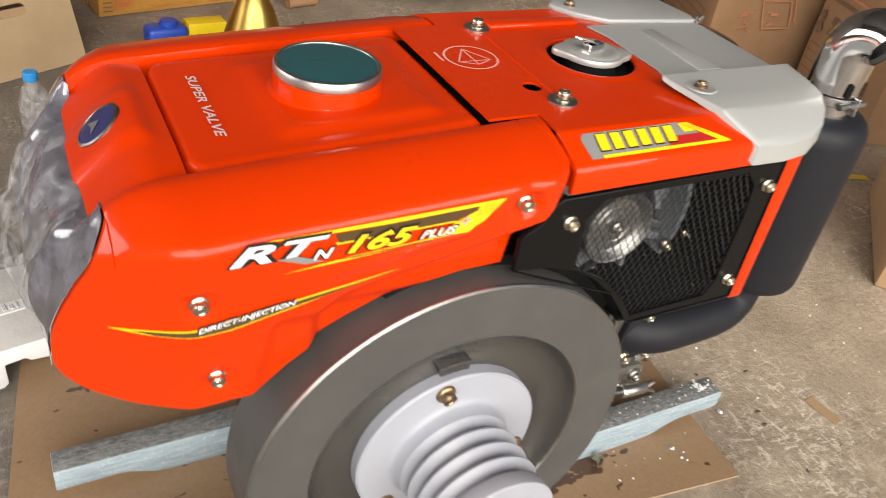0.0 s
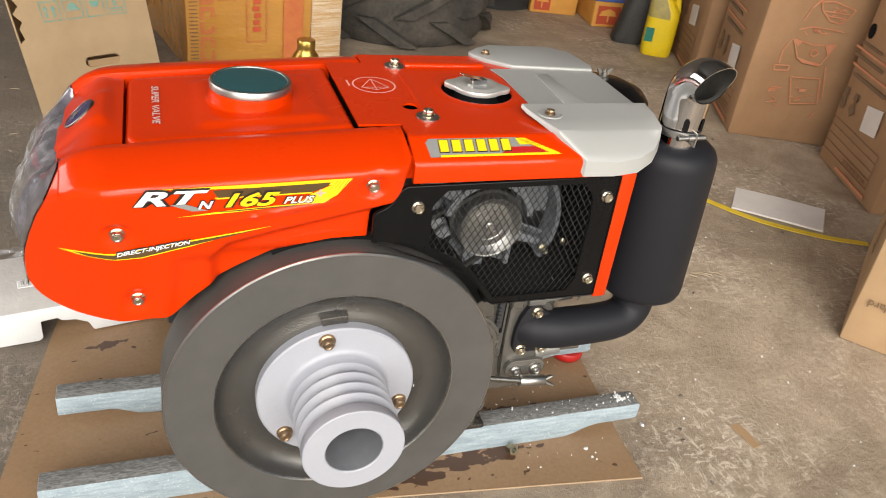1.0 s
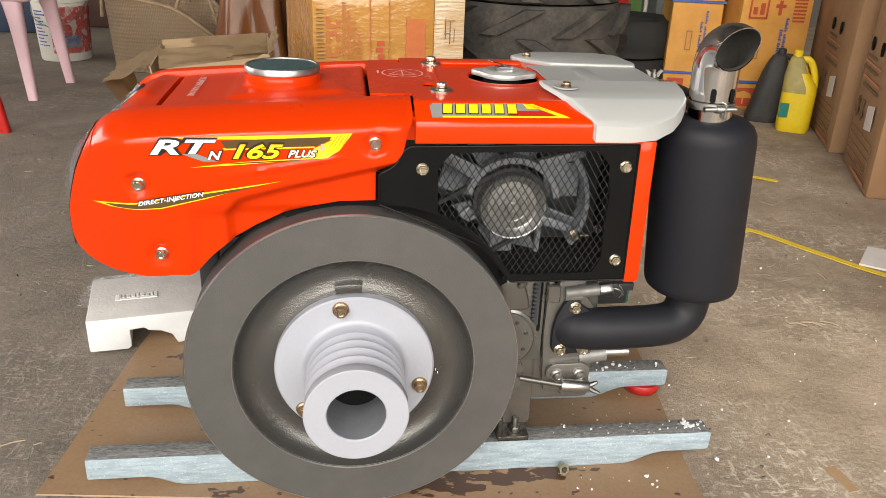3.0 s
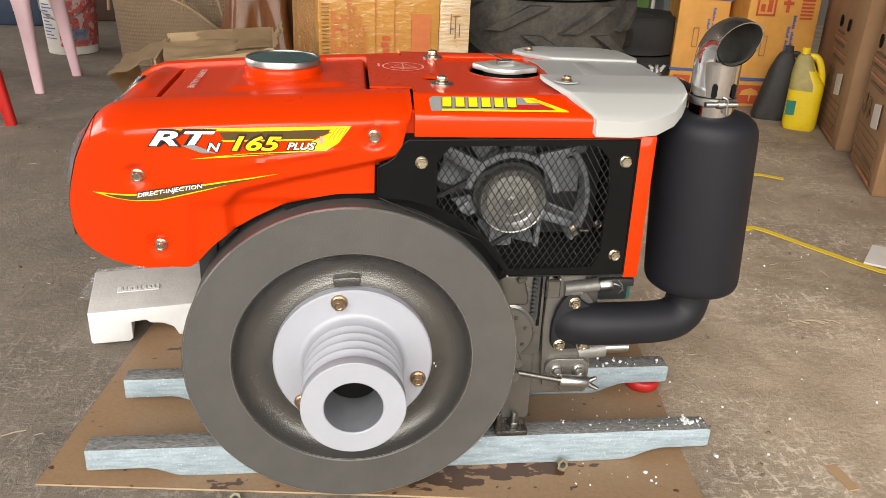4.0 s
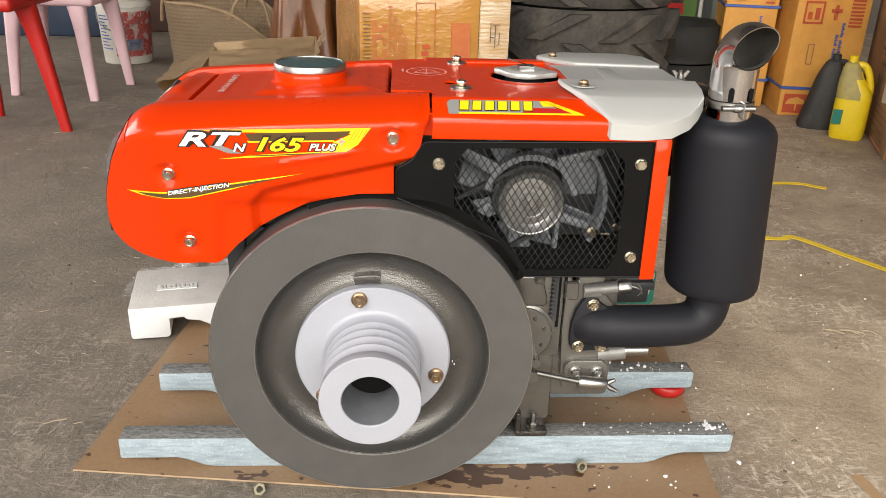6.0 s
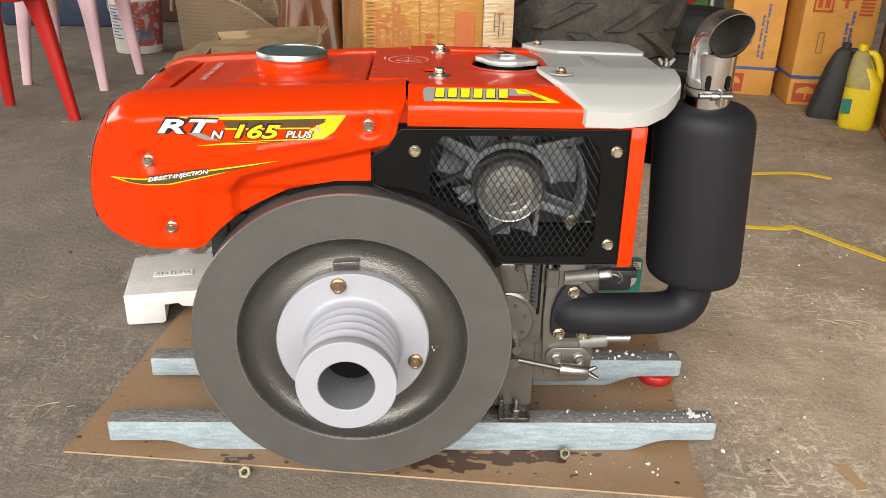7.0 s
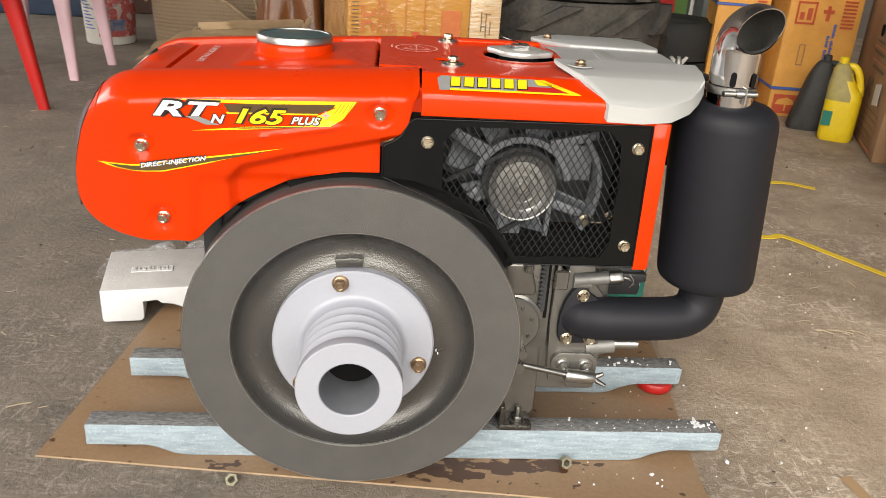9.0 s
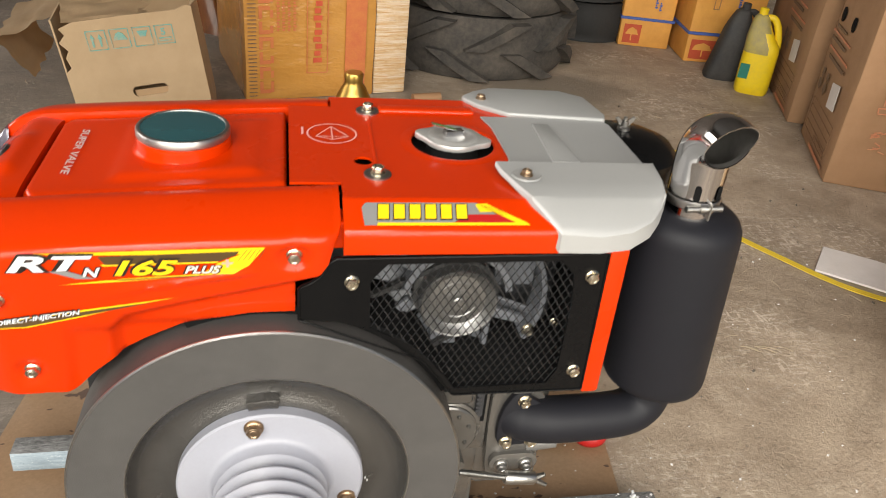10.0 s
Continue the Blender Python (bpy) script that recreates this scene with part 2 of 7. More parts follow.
# near-black for gaps, slots and holes: the shade inside them as colour
VOID = surf("shade_black", (0.006, 0.006, 0.006), (0.008, 0.008, 0.008), 0.9, 0, 8, 90, 0.1)
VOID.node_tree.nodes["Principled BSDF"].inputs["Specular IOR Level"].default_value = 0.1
TEAL = surf("teal_cap_film", (0.016, 0.080, 0.092), (0.014, 0.066, 0.076), 0.16, 0, 10, 120, 0.02, coat=0.1)
YELLOW = surf("decal_yellow", (0.90, 0.60, 0.008), (0.86, 0.55, 0.008), 0.35, 0, 10, 200, 0.0)
BROWN = surf("decal_brown", (0.09, 0.052, 0.018), (0.07, 0.04, 0.015), 0.35, 0, 10, 200, 0.0)
INK = surf("decal_black", (0.02, 0.014, 0.010), (0.018, 0.012, 0.010), 0.35, 0, 10, 200, 0.0)
WHITE = surf("decal_white", (0.80, 0.80, 0.82), (0.74, 0.74, 0.77), 0.35, 0, 60, 200, 0.0)
GREYDEC = surf("decal_grey", (0.24, 0.235, 0.23), (0.20, 0.2, 0.195), 0.35, 0, 30, 200, 0.0)
REDDEC = surf("decal_red", (0.42, 0.015, 0.012), (0.38, 0.012, 0.012), 0.35, 0, 10, 200, 0.0)
PLUSINK = surf("plus_print", (0.82, 0.72, 0.66), (0.74, 0.62, 0.56), 0.4, 0, 10, 200, 0.0)
PINKINK = surf("pale_print", (0.86, 0.42, 0.36), (0.8, 0.36, 0.3), 0.4, 0, 10, 200, 0.0)
BADGE = surf("badge_blue", (0.012, 0.016, 0.09), (0.016, 0.02, 0.11), 0.15, 0, 40, 200, 0.0, coat=0.6)
LENS = surf("smoked_lens", (0.19, 0.18, 0.215), (0.06, 0.06, 0.075), 0.14, 0.15, 30, 60, 0.12, coat=0.8, depth=0.004)
FOAM = surf("white_foam", (0.66, 0.66, 0.67), (0.60, 0.60, 0.61), 0.85, 0, 20, 300, 0.5)
FOAMTOP = surf("dusty_foam", (0.53, 0.505, 0.49), (0.42, 0.40, 0.385), 0.9, 0, 14, 120, 0.5)
RAILTOP = surf("weathered_timber_top", (0.27, 0.27, 0.267), (0.065, 0.065, 0.064), 0.65, 0, 300, 800, 0.8, stretch=(0.3, 1, 1), mixlo=0.36, mixhi=0.64)
KRAFT = surf("kraft_card", (0.40, 0.262, 0.145), (0.33, 0.21, 0.11), 0.85, 0, 5, 90, 0.15)
KRAFTD = surf("brown_card", (0.36, 0.205, 0.105), (0.265, 0.148, 0.074), 0.75, 0, 4, 40, 0.3, depth=0.004)
KRAFTL = surf("pale_card", (0.45, 0.32, 0.19), (0.37, 0.255, 0.145), 0.85, 0, 6, 40, 0.35)
ORANGE = surf("orange_card", (0.76, 0.37, 0.072), (0.56, 0.26, 0.05), 0.55, 0, 6, 40, 0.35, depth=0.004)
WRAPPED = surf("wrapped_orange_card", (0.54, 0.265, 0.060), (0.42, 0.195, 0.040), 0.2, 0, 4, 13, 0.8, stretch=(0.8, 0.8, 1.6), depth=0.012, coat=0.6)
WRAPPALE = surf("wrapped_pale_card", (0.52, 0.29, 0.09), (0.78, 0.68, 0.54), 0.16, 0, 9, 60, 0.9, stretch=(0.7, 1, 12), mixlo=0.40, mixhi=0.66, depth=0.003, coat=0.5)
PRINTRED = surf("print_red", (0.45, 0.055, 0.02), (0.5, 0.09, 0.03), 0.6, 0, 30, 200, 0.0)
PRINTFADE = surf("print_rust", (0.46, 0.11, 0.035), (0.52, 0.17, 0.045), 0.6, 0, 30, 200, 0.0)
PRINTSKETCH = surf("print_faded_red", (0.52, 0.16, 0.075), (0.50, 0.26, 0.14), 0.8, 0, 40, 200, 0.0)
PRINTDK = surf("print_black", (0.12, 0.072, 0.040), (0.20, 0.12, 0.066), 0.7, 0, 30, 200, 0.0)
PRINTBL = surf("print_blue", (0.05, 0.10, 0.36), (0.07, 0.12, 0.40), 0.5, 0, 30, 200, 0.0)
PRINTTEAL = surf("print_teal", (0.12, 0.34, 0.30), (0.40, 0.33, 0.22), 0.8, 0, 26, 200, 0.0, mixlo=0.48, mixhi=0.62)
PRINTFRAME = surf("print_faint_brown", (0.20, 0.105, 0.052), (0.26, 0.14, 0.07), 0.8, 0, 30, 200, 0.0)
PAPER = surf("white_label", (0.66, 0.60, 0.55), (0.60, 0.54, 0.5), 0.8, 0, 20, 200, 0.1)
TYRE = surf("dusty_rubber", (0.026, 0.024, 0.022), (0.098, 0.083, 0.068), 0.85, 0, 7, 60, 0.7, mixlo=0.4, mixhi=0.68, depth=0.004)
RUBBER = surf("black_rubber", (0.018, 0.018, 0.018), (0.03, 0.029, 0.028), 0.7, 0, 9, 80, 0.4)
YPLAST = surf("yellow_plastic", (0.88, 0.63, 0.004), (0.56, 0.41, 0.06), 0.4, 0, 14, 90, 0.2, mixlo=0.58, mixhi=0.8)
YGRIME = surf("grimy_yellow_plastic", (0.46, 0.36, 0.075), (0.27, 0.23, 0.11), 0.5, 0, 22, 90, 0.3)
BPLAST = surf("dusty_black_plastic", (0.022, 0.022, 0.023), (0.06, 0.055, 0.05), 0.6, 0, 12, 90, 0.3)
PINK = surf("pink_plastic", (0.70, 0.48, 0.52), (0.62, 0.41, 0.455), 0.42, 0, 9, 90, 0.08)
REDPL = surf("red_plastic", (0.45, 0.012, 0.010), (0.38, 0.010, 0.008), 0.35, 0, 9, 90, 0.08)
PAIL = surf("white_pail", (0.58, 0.55, 0.50), (0.48, 0.45, 0.40), 0.5, 0, 12, 90, 0.15)
PAILRED = surf("pail_red_print", (0.55, 0.035, 0.025), (0.66, 0.60, 0.56), 0.5, 0, 22, 90, 0.1, mixlo=0.52, mixhi=0.56)
WOVEN = surf("woven_rattan", (0.32, 0.225, 0.135), (0.21, 0.14, 0.08), 0.75, 0, 26, 120, 0.5)
VARNISH = surf("varnished_wood", (0.17, 0.058, 0.014), (0.06, 0.020, 0.006), 0.35, 0, 6, 60, 0.3, coat=0.3, stretch=(3, 3, 0.6))
VARNISH.node_tree.nodes["Principled BSDF"].inputs["Specular IOR Level"].default_value = 0.2
STRAP = surf("yellow_strap", (0.88, 0.64, 0.05), (0.78, 0.56, 0.04), 0.5, 0, 30, 200, 0.1)
BRASS = surf("brass", (0.62, 0.40, 0.10), (0.48, 0.30, 0.08), 0.3, 1, 14, 120, 0.1)
BLUEPL = surf("blue_plastic", (0.02, 0.07, 0.42), (0.02, 0.06, 0.36), 0.4, 0, 14, 120, 0.1)
GREENPL = surf("green_plastic", (0.015, 0.20, 0.15), (0.015, 0.17, 0.13), 0.35, 0, 14, 120, 0.1)
POSTER = surf("green_print", (0.10, 0.19, 0.035), (0.07, 0.14, 0.03), 0.5, 0, 6, 120, 0.0)
WALLPAINT = surf("grimy_wall", (0.11, 0.09, 0.078), (0.075, 0.062, 0.054), 0.8, 0, 1.5, 40, 0.3)
ROOFING = surf("metal_roofing", (0.15, 0.15, 0.15), (0.12, 0.12, 0.12), 0.6, 0.0, 2, 40, 0.1)
TWINE = surf("straw", (0.40, 0.33, 0.23), (0.28, 0.22, 0.15), 0.9, 0, 40, 200, 0.2)


def film_material():
    """Clear crumpled plastic: mostly see-through, with sharp glints."""
    m = bpy.data.materials.new("clear_film")
    t, b = nodes_of(m)
    b.inputs["Base Color"].default_value = (0.75, 0.75, 0.78, 1)
    b.inputs["Roughness"].default_value = 0.12
    b.inputs["Alpha"].default_value = 0.30
    n = noise_tex(t, 28, 5, 0.6, None, 1.2)
    t.links.new(ramp(t, n, 0.42, 0.75), b.inputs["Alpha"])
    r = t.nodes.new("ShaderNodeMapRange")
    r.inputs[1].default_value, r.inputs[2].default_value, r.inputs[3].default_value, r.inputs[4].default_value = 0.42, 0.75, 0.03, 0.42
    t.links.new(n, r.inputs[0])
    t.links.new(r.outputs[0], b.inputs["Alpha"])
    bump(t, b, n, 0.8, 0.01)
    return m


FILM = film_material()


def timber_paint():
    """Pale blue wash brushed along the grain of a beam."""
    m = bpy.data.materials.new("pale_blue_wash")
    t, b = nodes_of(m)
    long = noise_tex(t, 120, 5, 0.7, (0.14, 1, 1))
    speck = noise_tex(t, 260, 3, 0.7)
    patch = noise_tex(t, 9, 4, 0.6)
    c = mix_colour(t, ramp(t, long, 0.36, 0.62), (0.20, 0.252, 0.290), (0.315, 0.375, 0.418))
    c = mix_colour(t, ramp(t, patch, 0.48, 0.8), c, (0.25, 0.312, 0.352))
    c = mix_colour(t, ramp(t, speck, 0.60, 0.72), c, (0.52, 0.56, 0.58))
    c = mix_colour(t, ramp(t, speck, 0.38, 0.28), c, (0.15, 0.19, 0.21))
    t.links.new(c, b.inputs["Base Color"])
    b.inputs["Roughness"].default_value = 0.6
    bump(t, b, long, 0.7, 0.002)
    return m


WASH = timber_paint()


def concrete_material():
    m = bpy.data.materials.new("worn_concrete")
    t, b = nodes_of(m)
    big = noise_tex(t, 0.8, 6, 0.6)
    mid = noise_tex(t, 5, 8, 0.68, None, 0.5)
    fine = noise_tex(t, 70, 6, 0.75, None, 0.4)
    grit_ = noise_tex(t, 260, 3, 0.6)
    c = mix_colour(t, ramp(t, big, 0.3, 0.7), (0.178, 0.147, 0.117), (0.130, 0.108, 0.087))
    c = mix_colour(t, ramp(t, mid, 0.38, 0.68), c, (0.212, 0.175, 0.139))
    # warm trodden dust along the way out; its paleness paints in stronger light
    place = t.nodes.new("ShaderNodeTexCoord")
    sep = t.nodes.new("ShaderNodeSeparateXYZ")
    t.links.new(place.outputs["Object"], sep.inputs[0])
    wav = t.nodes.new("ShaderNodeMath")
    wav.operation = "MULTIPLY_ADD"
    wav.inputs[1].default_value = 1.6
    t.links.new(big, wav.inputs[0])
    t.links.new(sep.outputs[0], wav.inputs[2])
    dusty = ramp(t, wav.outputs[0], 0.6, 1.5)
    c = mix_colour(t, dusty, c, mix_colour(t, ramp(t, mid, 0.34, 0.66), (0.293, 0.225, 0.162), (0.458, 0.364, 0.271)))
    # trodden dirt in drifts, fine speckle, and pale scuffs that keep to worn places
    dirt = noise_tex(t, 2.6, 8, 0.7, None, 1.0)
    # dirt, speckle and scuffs follow the same darker-left, lighter-right painted light
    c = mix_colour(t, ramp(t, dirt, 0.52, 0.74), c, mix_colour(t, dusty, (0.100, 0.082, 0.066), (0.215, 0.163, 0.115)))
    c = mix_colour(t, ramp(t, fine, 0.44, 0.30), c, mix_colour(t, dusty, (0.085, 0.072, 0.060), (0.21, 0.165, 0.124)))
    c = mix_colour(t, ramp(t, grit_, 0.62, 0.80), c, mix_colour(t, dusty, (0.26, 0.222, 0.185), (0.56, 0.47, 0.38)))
    worn = ramp(t, noise_tex(t, 2.1, 5, 0.6, None, 0.6), 0.44, 0.62)
    for sc, st, lo, hi, far in ((20, (1.0, 3.0, 1), 0.55, 0.60, 1.2), (23, (2.8, 0.9, 1), 0.56, 0.61, 1.0), (60, (1.0, 1.2, 1), 0.57, 0.66, 0.6), (9, (1.6, 0.8, 1), 0.58, 0.70, 1.6)):
        k = t.nodes.new("ShaderNodeMath")
        k.operation = "MULTIPLY"
        t.links.new(ramp(t, noise_tex(t, sc, 7, 0.72, st, far), lo, hi), k.inputs[0])
        t.links.new(worn, k.inputs[1])
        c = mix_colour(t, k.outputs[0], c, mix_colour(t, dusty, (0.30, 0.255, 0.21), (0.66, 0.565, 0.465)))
    # a damp patch by the cartons
    mp = t.nodes.new("ShaderNodeMapping")
    mp.inputs["Location"].default_value = (-1.12 / 0.42, -2.36 / 0.30, 0)
    mp.inputs["Scale"].default_value = (1 / 0.42, 1 / 0.30, 0)
    t.links.new(place.outputs["Object"], mp.inputs[0])
    ln = t.nodes.new("ShaderNodeVectorMath")
    ln.operation = "LENGTH"
    t.links.new(mp.outputs[0], ln.inputs[0])
    wob = t.nodes.new("ShaderNodeMath")
    wob.operation = "MULTIPLY_ADD"
    wob.inputs[1].default_value = 0.9
    t.links.new(dirt, wob.inputs[0])
    t.links.new(ln.outputs["Value"], wob.inputs[2])
    c = mix_colour(t, ramp(t, wob.outputs[0], 1.35, 1.0), c, (0.235, 0.19, 0.145))
    t.links.new(c, b.inputs["Base Color"])
    b.inputs["Roughness"].default_value = 0.72
    add = t.nodes.new("ShaderNodeMath")
    t.links.new(mid, add.inputs[0])
    t.links.new(fine, add.inputs[1])
    bump(t, b, add.outputs[0], 0.8, 0.006)
    return m


CONCRETE = concrete_material()


def hardboard_material():
    """Brown board with dark oil spilt where the rail stands."""
    m = bpy.data.materials.new("brown_hardboard")
    t, b = nodes_of(m)
    c = mix_colour(t, ramp(t, noise_tex(t, 4, 5, 0.6), 0.3, 0.7), (0.27, 0.17, 0.095), (0.225, 0.14, 0.077))
    c = mix_colour(t, ramp(t, noise_tex(t, 140, 3, 0.6), 0.3, 0.8), c, (0.30, 0.19, 0.11))
    co = t.nodes.new("ShaderNodeTexCoord")
    # spots of oil: one wide pool and two small ones
    total = None
    for x, y, rx, ry in ((0.14, 0.062, 0.17, 0.042), (0.29, 0.075, 0.13, 0.024), (-0.217, 0.064, 0.035, 0.020), (0.64, 0.37, 0.03, 0.025), (-0.36, 0.52, 0.04, 0.02), (0.36, 0.17, 0.10, 0.04)):
        mp = t.nodes.new("ShaderNodeMapping")
        mp.vector_type = "POINT"
        mp.inputs["Location"].default_value = (-x / rx, -y / ry, 0)
        mp.inputs["Scale"].default_value = (1 / rx, 1 / ry, 0)
        t.links.new(co.outputs["Object"], mp.inputs[0])
        ln = t.nodes.new("ShaderNodeVectorMath")
        ln.operation = "LENGTH"
        t.links.new(mp.outputs[0], ln.inputs[0])
        near = ramp(t, ln.outputs["Value"], 1.25, 0.2)
        if total is None:
            total = near
        else:
            mx = t.nodes.new("ShaderNodeMath")
            mx.operation = "MAXIMUM"
            t.links.new(total, mx.inputs[0])
            t.links.new(near, mx.inputs[1])
            total = mx.outputs[0]
    spots = noise_tex(t, 48, 2, 0.5, (0.7, 1.2, 1))
    s = t.nodes.new("ShaderNodeMath")
    s.operation = "MULTIPLY_ADD"
    s.inputs[1].default_value = 0.40
    t.links.new(total, s.inputs[0])
    t.links.new(spots, s.inputs[2])
    oil = ramp(t, s.outputs[0], 0.70, 0.73)
    t.links.new(mix_colour(t, oil, c, (0.075, 0.038, 0.023)), b.inputs["Base Color"])
    r = t.nodes.new("ShaderNodeMapRange")
    r.inputs[3].default_value, r.inputs[4].default_value = 0.45, 0.3
    t.links.new(oil, r.inputs[0])
    t.links.new(r.outputs[0], b.inputs["Roughness"])
    return m


BOARD = hardboard_material()
BOARDEDGE = surf("board_edge", (0.38, 0.27, 0.17), (0.30, 0.21, 0.13), 0.8, 0, 20, 200, 0.2)


def weave_material():
    """Plaited strips: over and under in small squares."""
    m = bpy.data.materials.new("plaited_rattan")
    t, b = nodes_of(m)
    co = t.nodes.new("ShaderNodeTexCoord")
    ws = []
    for direction, sc in (("X", 34), ("Z", 15)):
        w = t.nodes.new("ShaderNodeTexWave")
        w.bands_direction = direction
        w.inputs["Scale"].default_value = sc
        w.inputs["Distortion"].default_value = 1.2
        w.inputs["Detail"].default_value = 2
        t.links.new(co.outputs["Object"], w.inputs["Vector"])
        ws.append(w.outputs[1])
    mul = t.nodes.new("ShaderNodeMath")
    mul.operation = "MULTIPLY"
    t.links.new(ws[0], mul.inputs[0])
    t.links.new(ws[1], mul.inputs[1])
    c = mix_colour(t, mul.outputs[0], (0.31, 0.215, 0.135), (0.46, 0.335, 0.215))
    c = mix_colour(t, ramp(t, noise_tex(t, 7, 5, 0.6), 0.4, 0.7), c, (0.36, 0.26, 0.17))
    t.links.new(c, b.inputs["Base Color"])
    b.inputs["Roughness"].default_value = 0.75
    bump(t, b, mul.outputs[0], 0.4, 0.006)
    return m


PLAIT = weave_material()

# ---- the shell of the place ----
bm = bmesh.new()
box(bm, -14, 14, -12, 12, -0.12, 0.0)
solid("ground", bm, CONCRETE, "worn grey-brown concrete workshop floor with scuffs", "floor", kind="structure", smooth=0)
bm = bmesh.new()
box(bm, -6.6, 6.6, 6.0, 6.2, 0, 5.4)
solid("wall_back", bm, WALLPAINT, "dim grimy brown back wall of the workshop", "wall", kind="structure", smooth=0)
bm = bmesh.new()
box(bm, 6.4, 6.6, 0.0, 6.0, 0, 5.4)
solid("wall_right", bm, WALLPAINT, "dim grimy brown side wall", "wall", kind="structure", smooth=0)
# out of view; its opening is added to let the side lamp in
bm = bmesh.new()
box(bm, -6.6, -6.4, 0.5, 6.0, 0, 0.9)
box(bm, -6.6, -6.4, 0.5, 6.0, 3.4, 5.4)
solid("wall_left", bm, WALLPAINT, "dim grimy side wall, out of view, opened for the added side lamp", "wall", kind="structure", smooth=0)
bm = bmesh.new()
box(bm, -6.6, 6.6, -2.8, 6.2, 5.4, 5.5)
solid("ceiling", bm, ROOFING, "grey metal roof over the workshop", "ceiling", kind="structure", smooth=0)

# ---- the engine ----
engine = thing("diesel_engine", "orange-red single-cylinder diesel engine with grey flywheel, standing on two rails", "engine")
MID = 0.20          # the engine's middle, across
WX, WZ = -0.002, 0.283   # crankshaft


FRONT = -0.403      # foremost point of the hood sides
CUT = -0.3450       # ahead of this the side sheet is cut away round the lamps


def curve(x, xs, zs):
    """A smooth line through the points given, run on the root of the way from the front."""
    u = math.sqrt(max(0.0, x - FRONT))
    us = [math.sqrt(max(0.0, v - FRONT)) for v in xs]
    i = max(0, min(len(us) - 2, sum(1 for v in us if v <= u) - 1))

    def slope(k):
        a, c = max(0, k - 1), min(len(us) - 1, k + 1)
        return (zs[c] - zs[a]) / (us[c] - us[a])

    h = us[i + 1] - us[i]
    s = (u - us[i]) / h
    return (2 * s ** 3 - 3 * s ** 2 + 1) * zs[i] + (s ** 3 - 2 * s ** 2 + s) * h * slope(i) + (3 * s ** 2 - 2 * s ** 3) * zs[i + 1] + (s ** 3 - s ** 2) * h * slope(i + 1)


def hood_top(x):
    return curve(x, [FRONT, -0.3450, -0.329, -0.3064, -0.273, -0.2, -0.1, 0.1], [0.530, 0.6400, 0.6515, 0.6590, 0.662, 0.667, 0.672, 0.6815])


EDGE_X = [-0.403, -0.4028, -0.4015, -0.398, -0.389, -0.3755, -0.3610, -0.352, -0.3450]
EDGE_Z = [0.475, 0.487, 0.502, 0.520, 0.547, 0.580, 0.607, 0.625, 0.6385]


def hood_cut(x):
    """Height of the forward edge of the side sheet, along the lamp."""
    return lerp(x, EDGE_X, EDGE_Z)


def hood_low(x):
    if x < -0.26:
        return curve(x, [FRONT, -0.400, -0.394, -0.384, -0.3735, -0.355, -0.3395, -0.30, -0.25], [0.475, 0.4595, 0.449, 0.4405, 0.4350, 0.4300, 0.4280, 0.4285, 0.4295])
    return lerp(x, [-0.26, -0.2304, -0.2231, -0.2, -0.1797, -0.1395, -0.0995, -0.0608, -0.0213, 0.029, 0.0293, 0.04, 0.055, 0.066, 0.071, 0.086],
                [0.4305, 0.4291, 0.4329, 0.4589, 0.4767, 0.5016, 0.522, 0.5338, 0.5413, 0.5423, 0.587, 0.592, 0.602, 0.619, 0.644, 0.664])


HOOD_BOLTS = ((-0.284, 0.573), (-0.268, 0.466), (0.028, 0.631))


def hood_side(x, z):
    """How far out the pressed side sheet stands: tapering in downwards, with a stepped panel over the wheel and dished bolt seats."""
    y = -0.010 + (0.64 - z) * 0.150
    if x < -0.285:
        y += 0.68 * (-0.285 - x) ** 2 / (-0.265 - x)
    if x > 0.052:
        k = min(1, (x - 0.052) / 0.027)
        y += 0.024 * (1 - math.sqrt(max(0, 1 - k * k)))
    line = lerp(x, [-0.178, -0.172, -0.157, -0.097, -0.021, 0.055], [0.515, 0.533, 0.551, 0.568, 0.586, 0.604])
    y += 0.013 * step(-0.003, 0.011, min(x + 0.176, line - z))
    y += 0.006 * step(-0.004, 0.012, min(x + 0.232 - (z - 0.44) * 0.12, 0.535 - z, 0.02))
    ridge = z - lerp(x, [-0.2, -0.02], [0.582, 0.612])
    if -0.19 < x < 0.0:
        y -= 0.0035 * math.exp(-(ridge / 0.004) ** 2) * step(-0.19, -0.15, x) * step(0.0, -0.04, x)
    for bx, bz in HOOD_BOLTS:
        d = math.hypot(x - bx, z - bz)
        y += 0.0075 * (1 - step(0.010, 0.021, d))
    return y


def hood_roll(x, z):
    """How far the sheet has turned inwards over the shoulder, ahead of the cut."""
    top = hood_top(x)
    f = lerp((z - top + 0.031) / 0.031, [0, 0.12, 0.225, 0.32, 0.41, 0.60, 0.77, 0.91, 0.985, 1.0], [0, 0.006, 0.022, 0.052, 0.10, 0.26, 0.44, 0.62, 0.78, 0.92])
    return f * (0.078 - hood_side(x, top - 0.031))


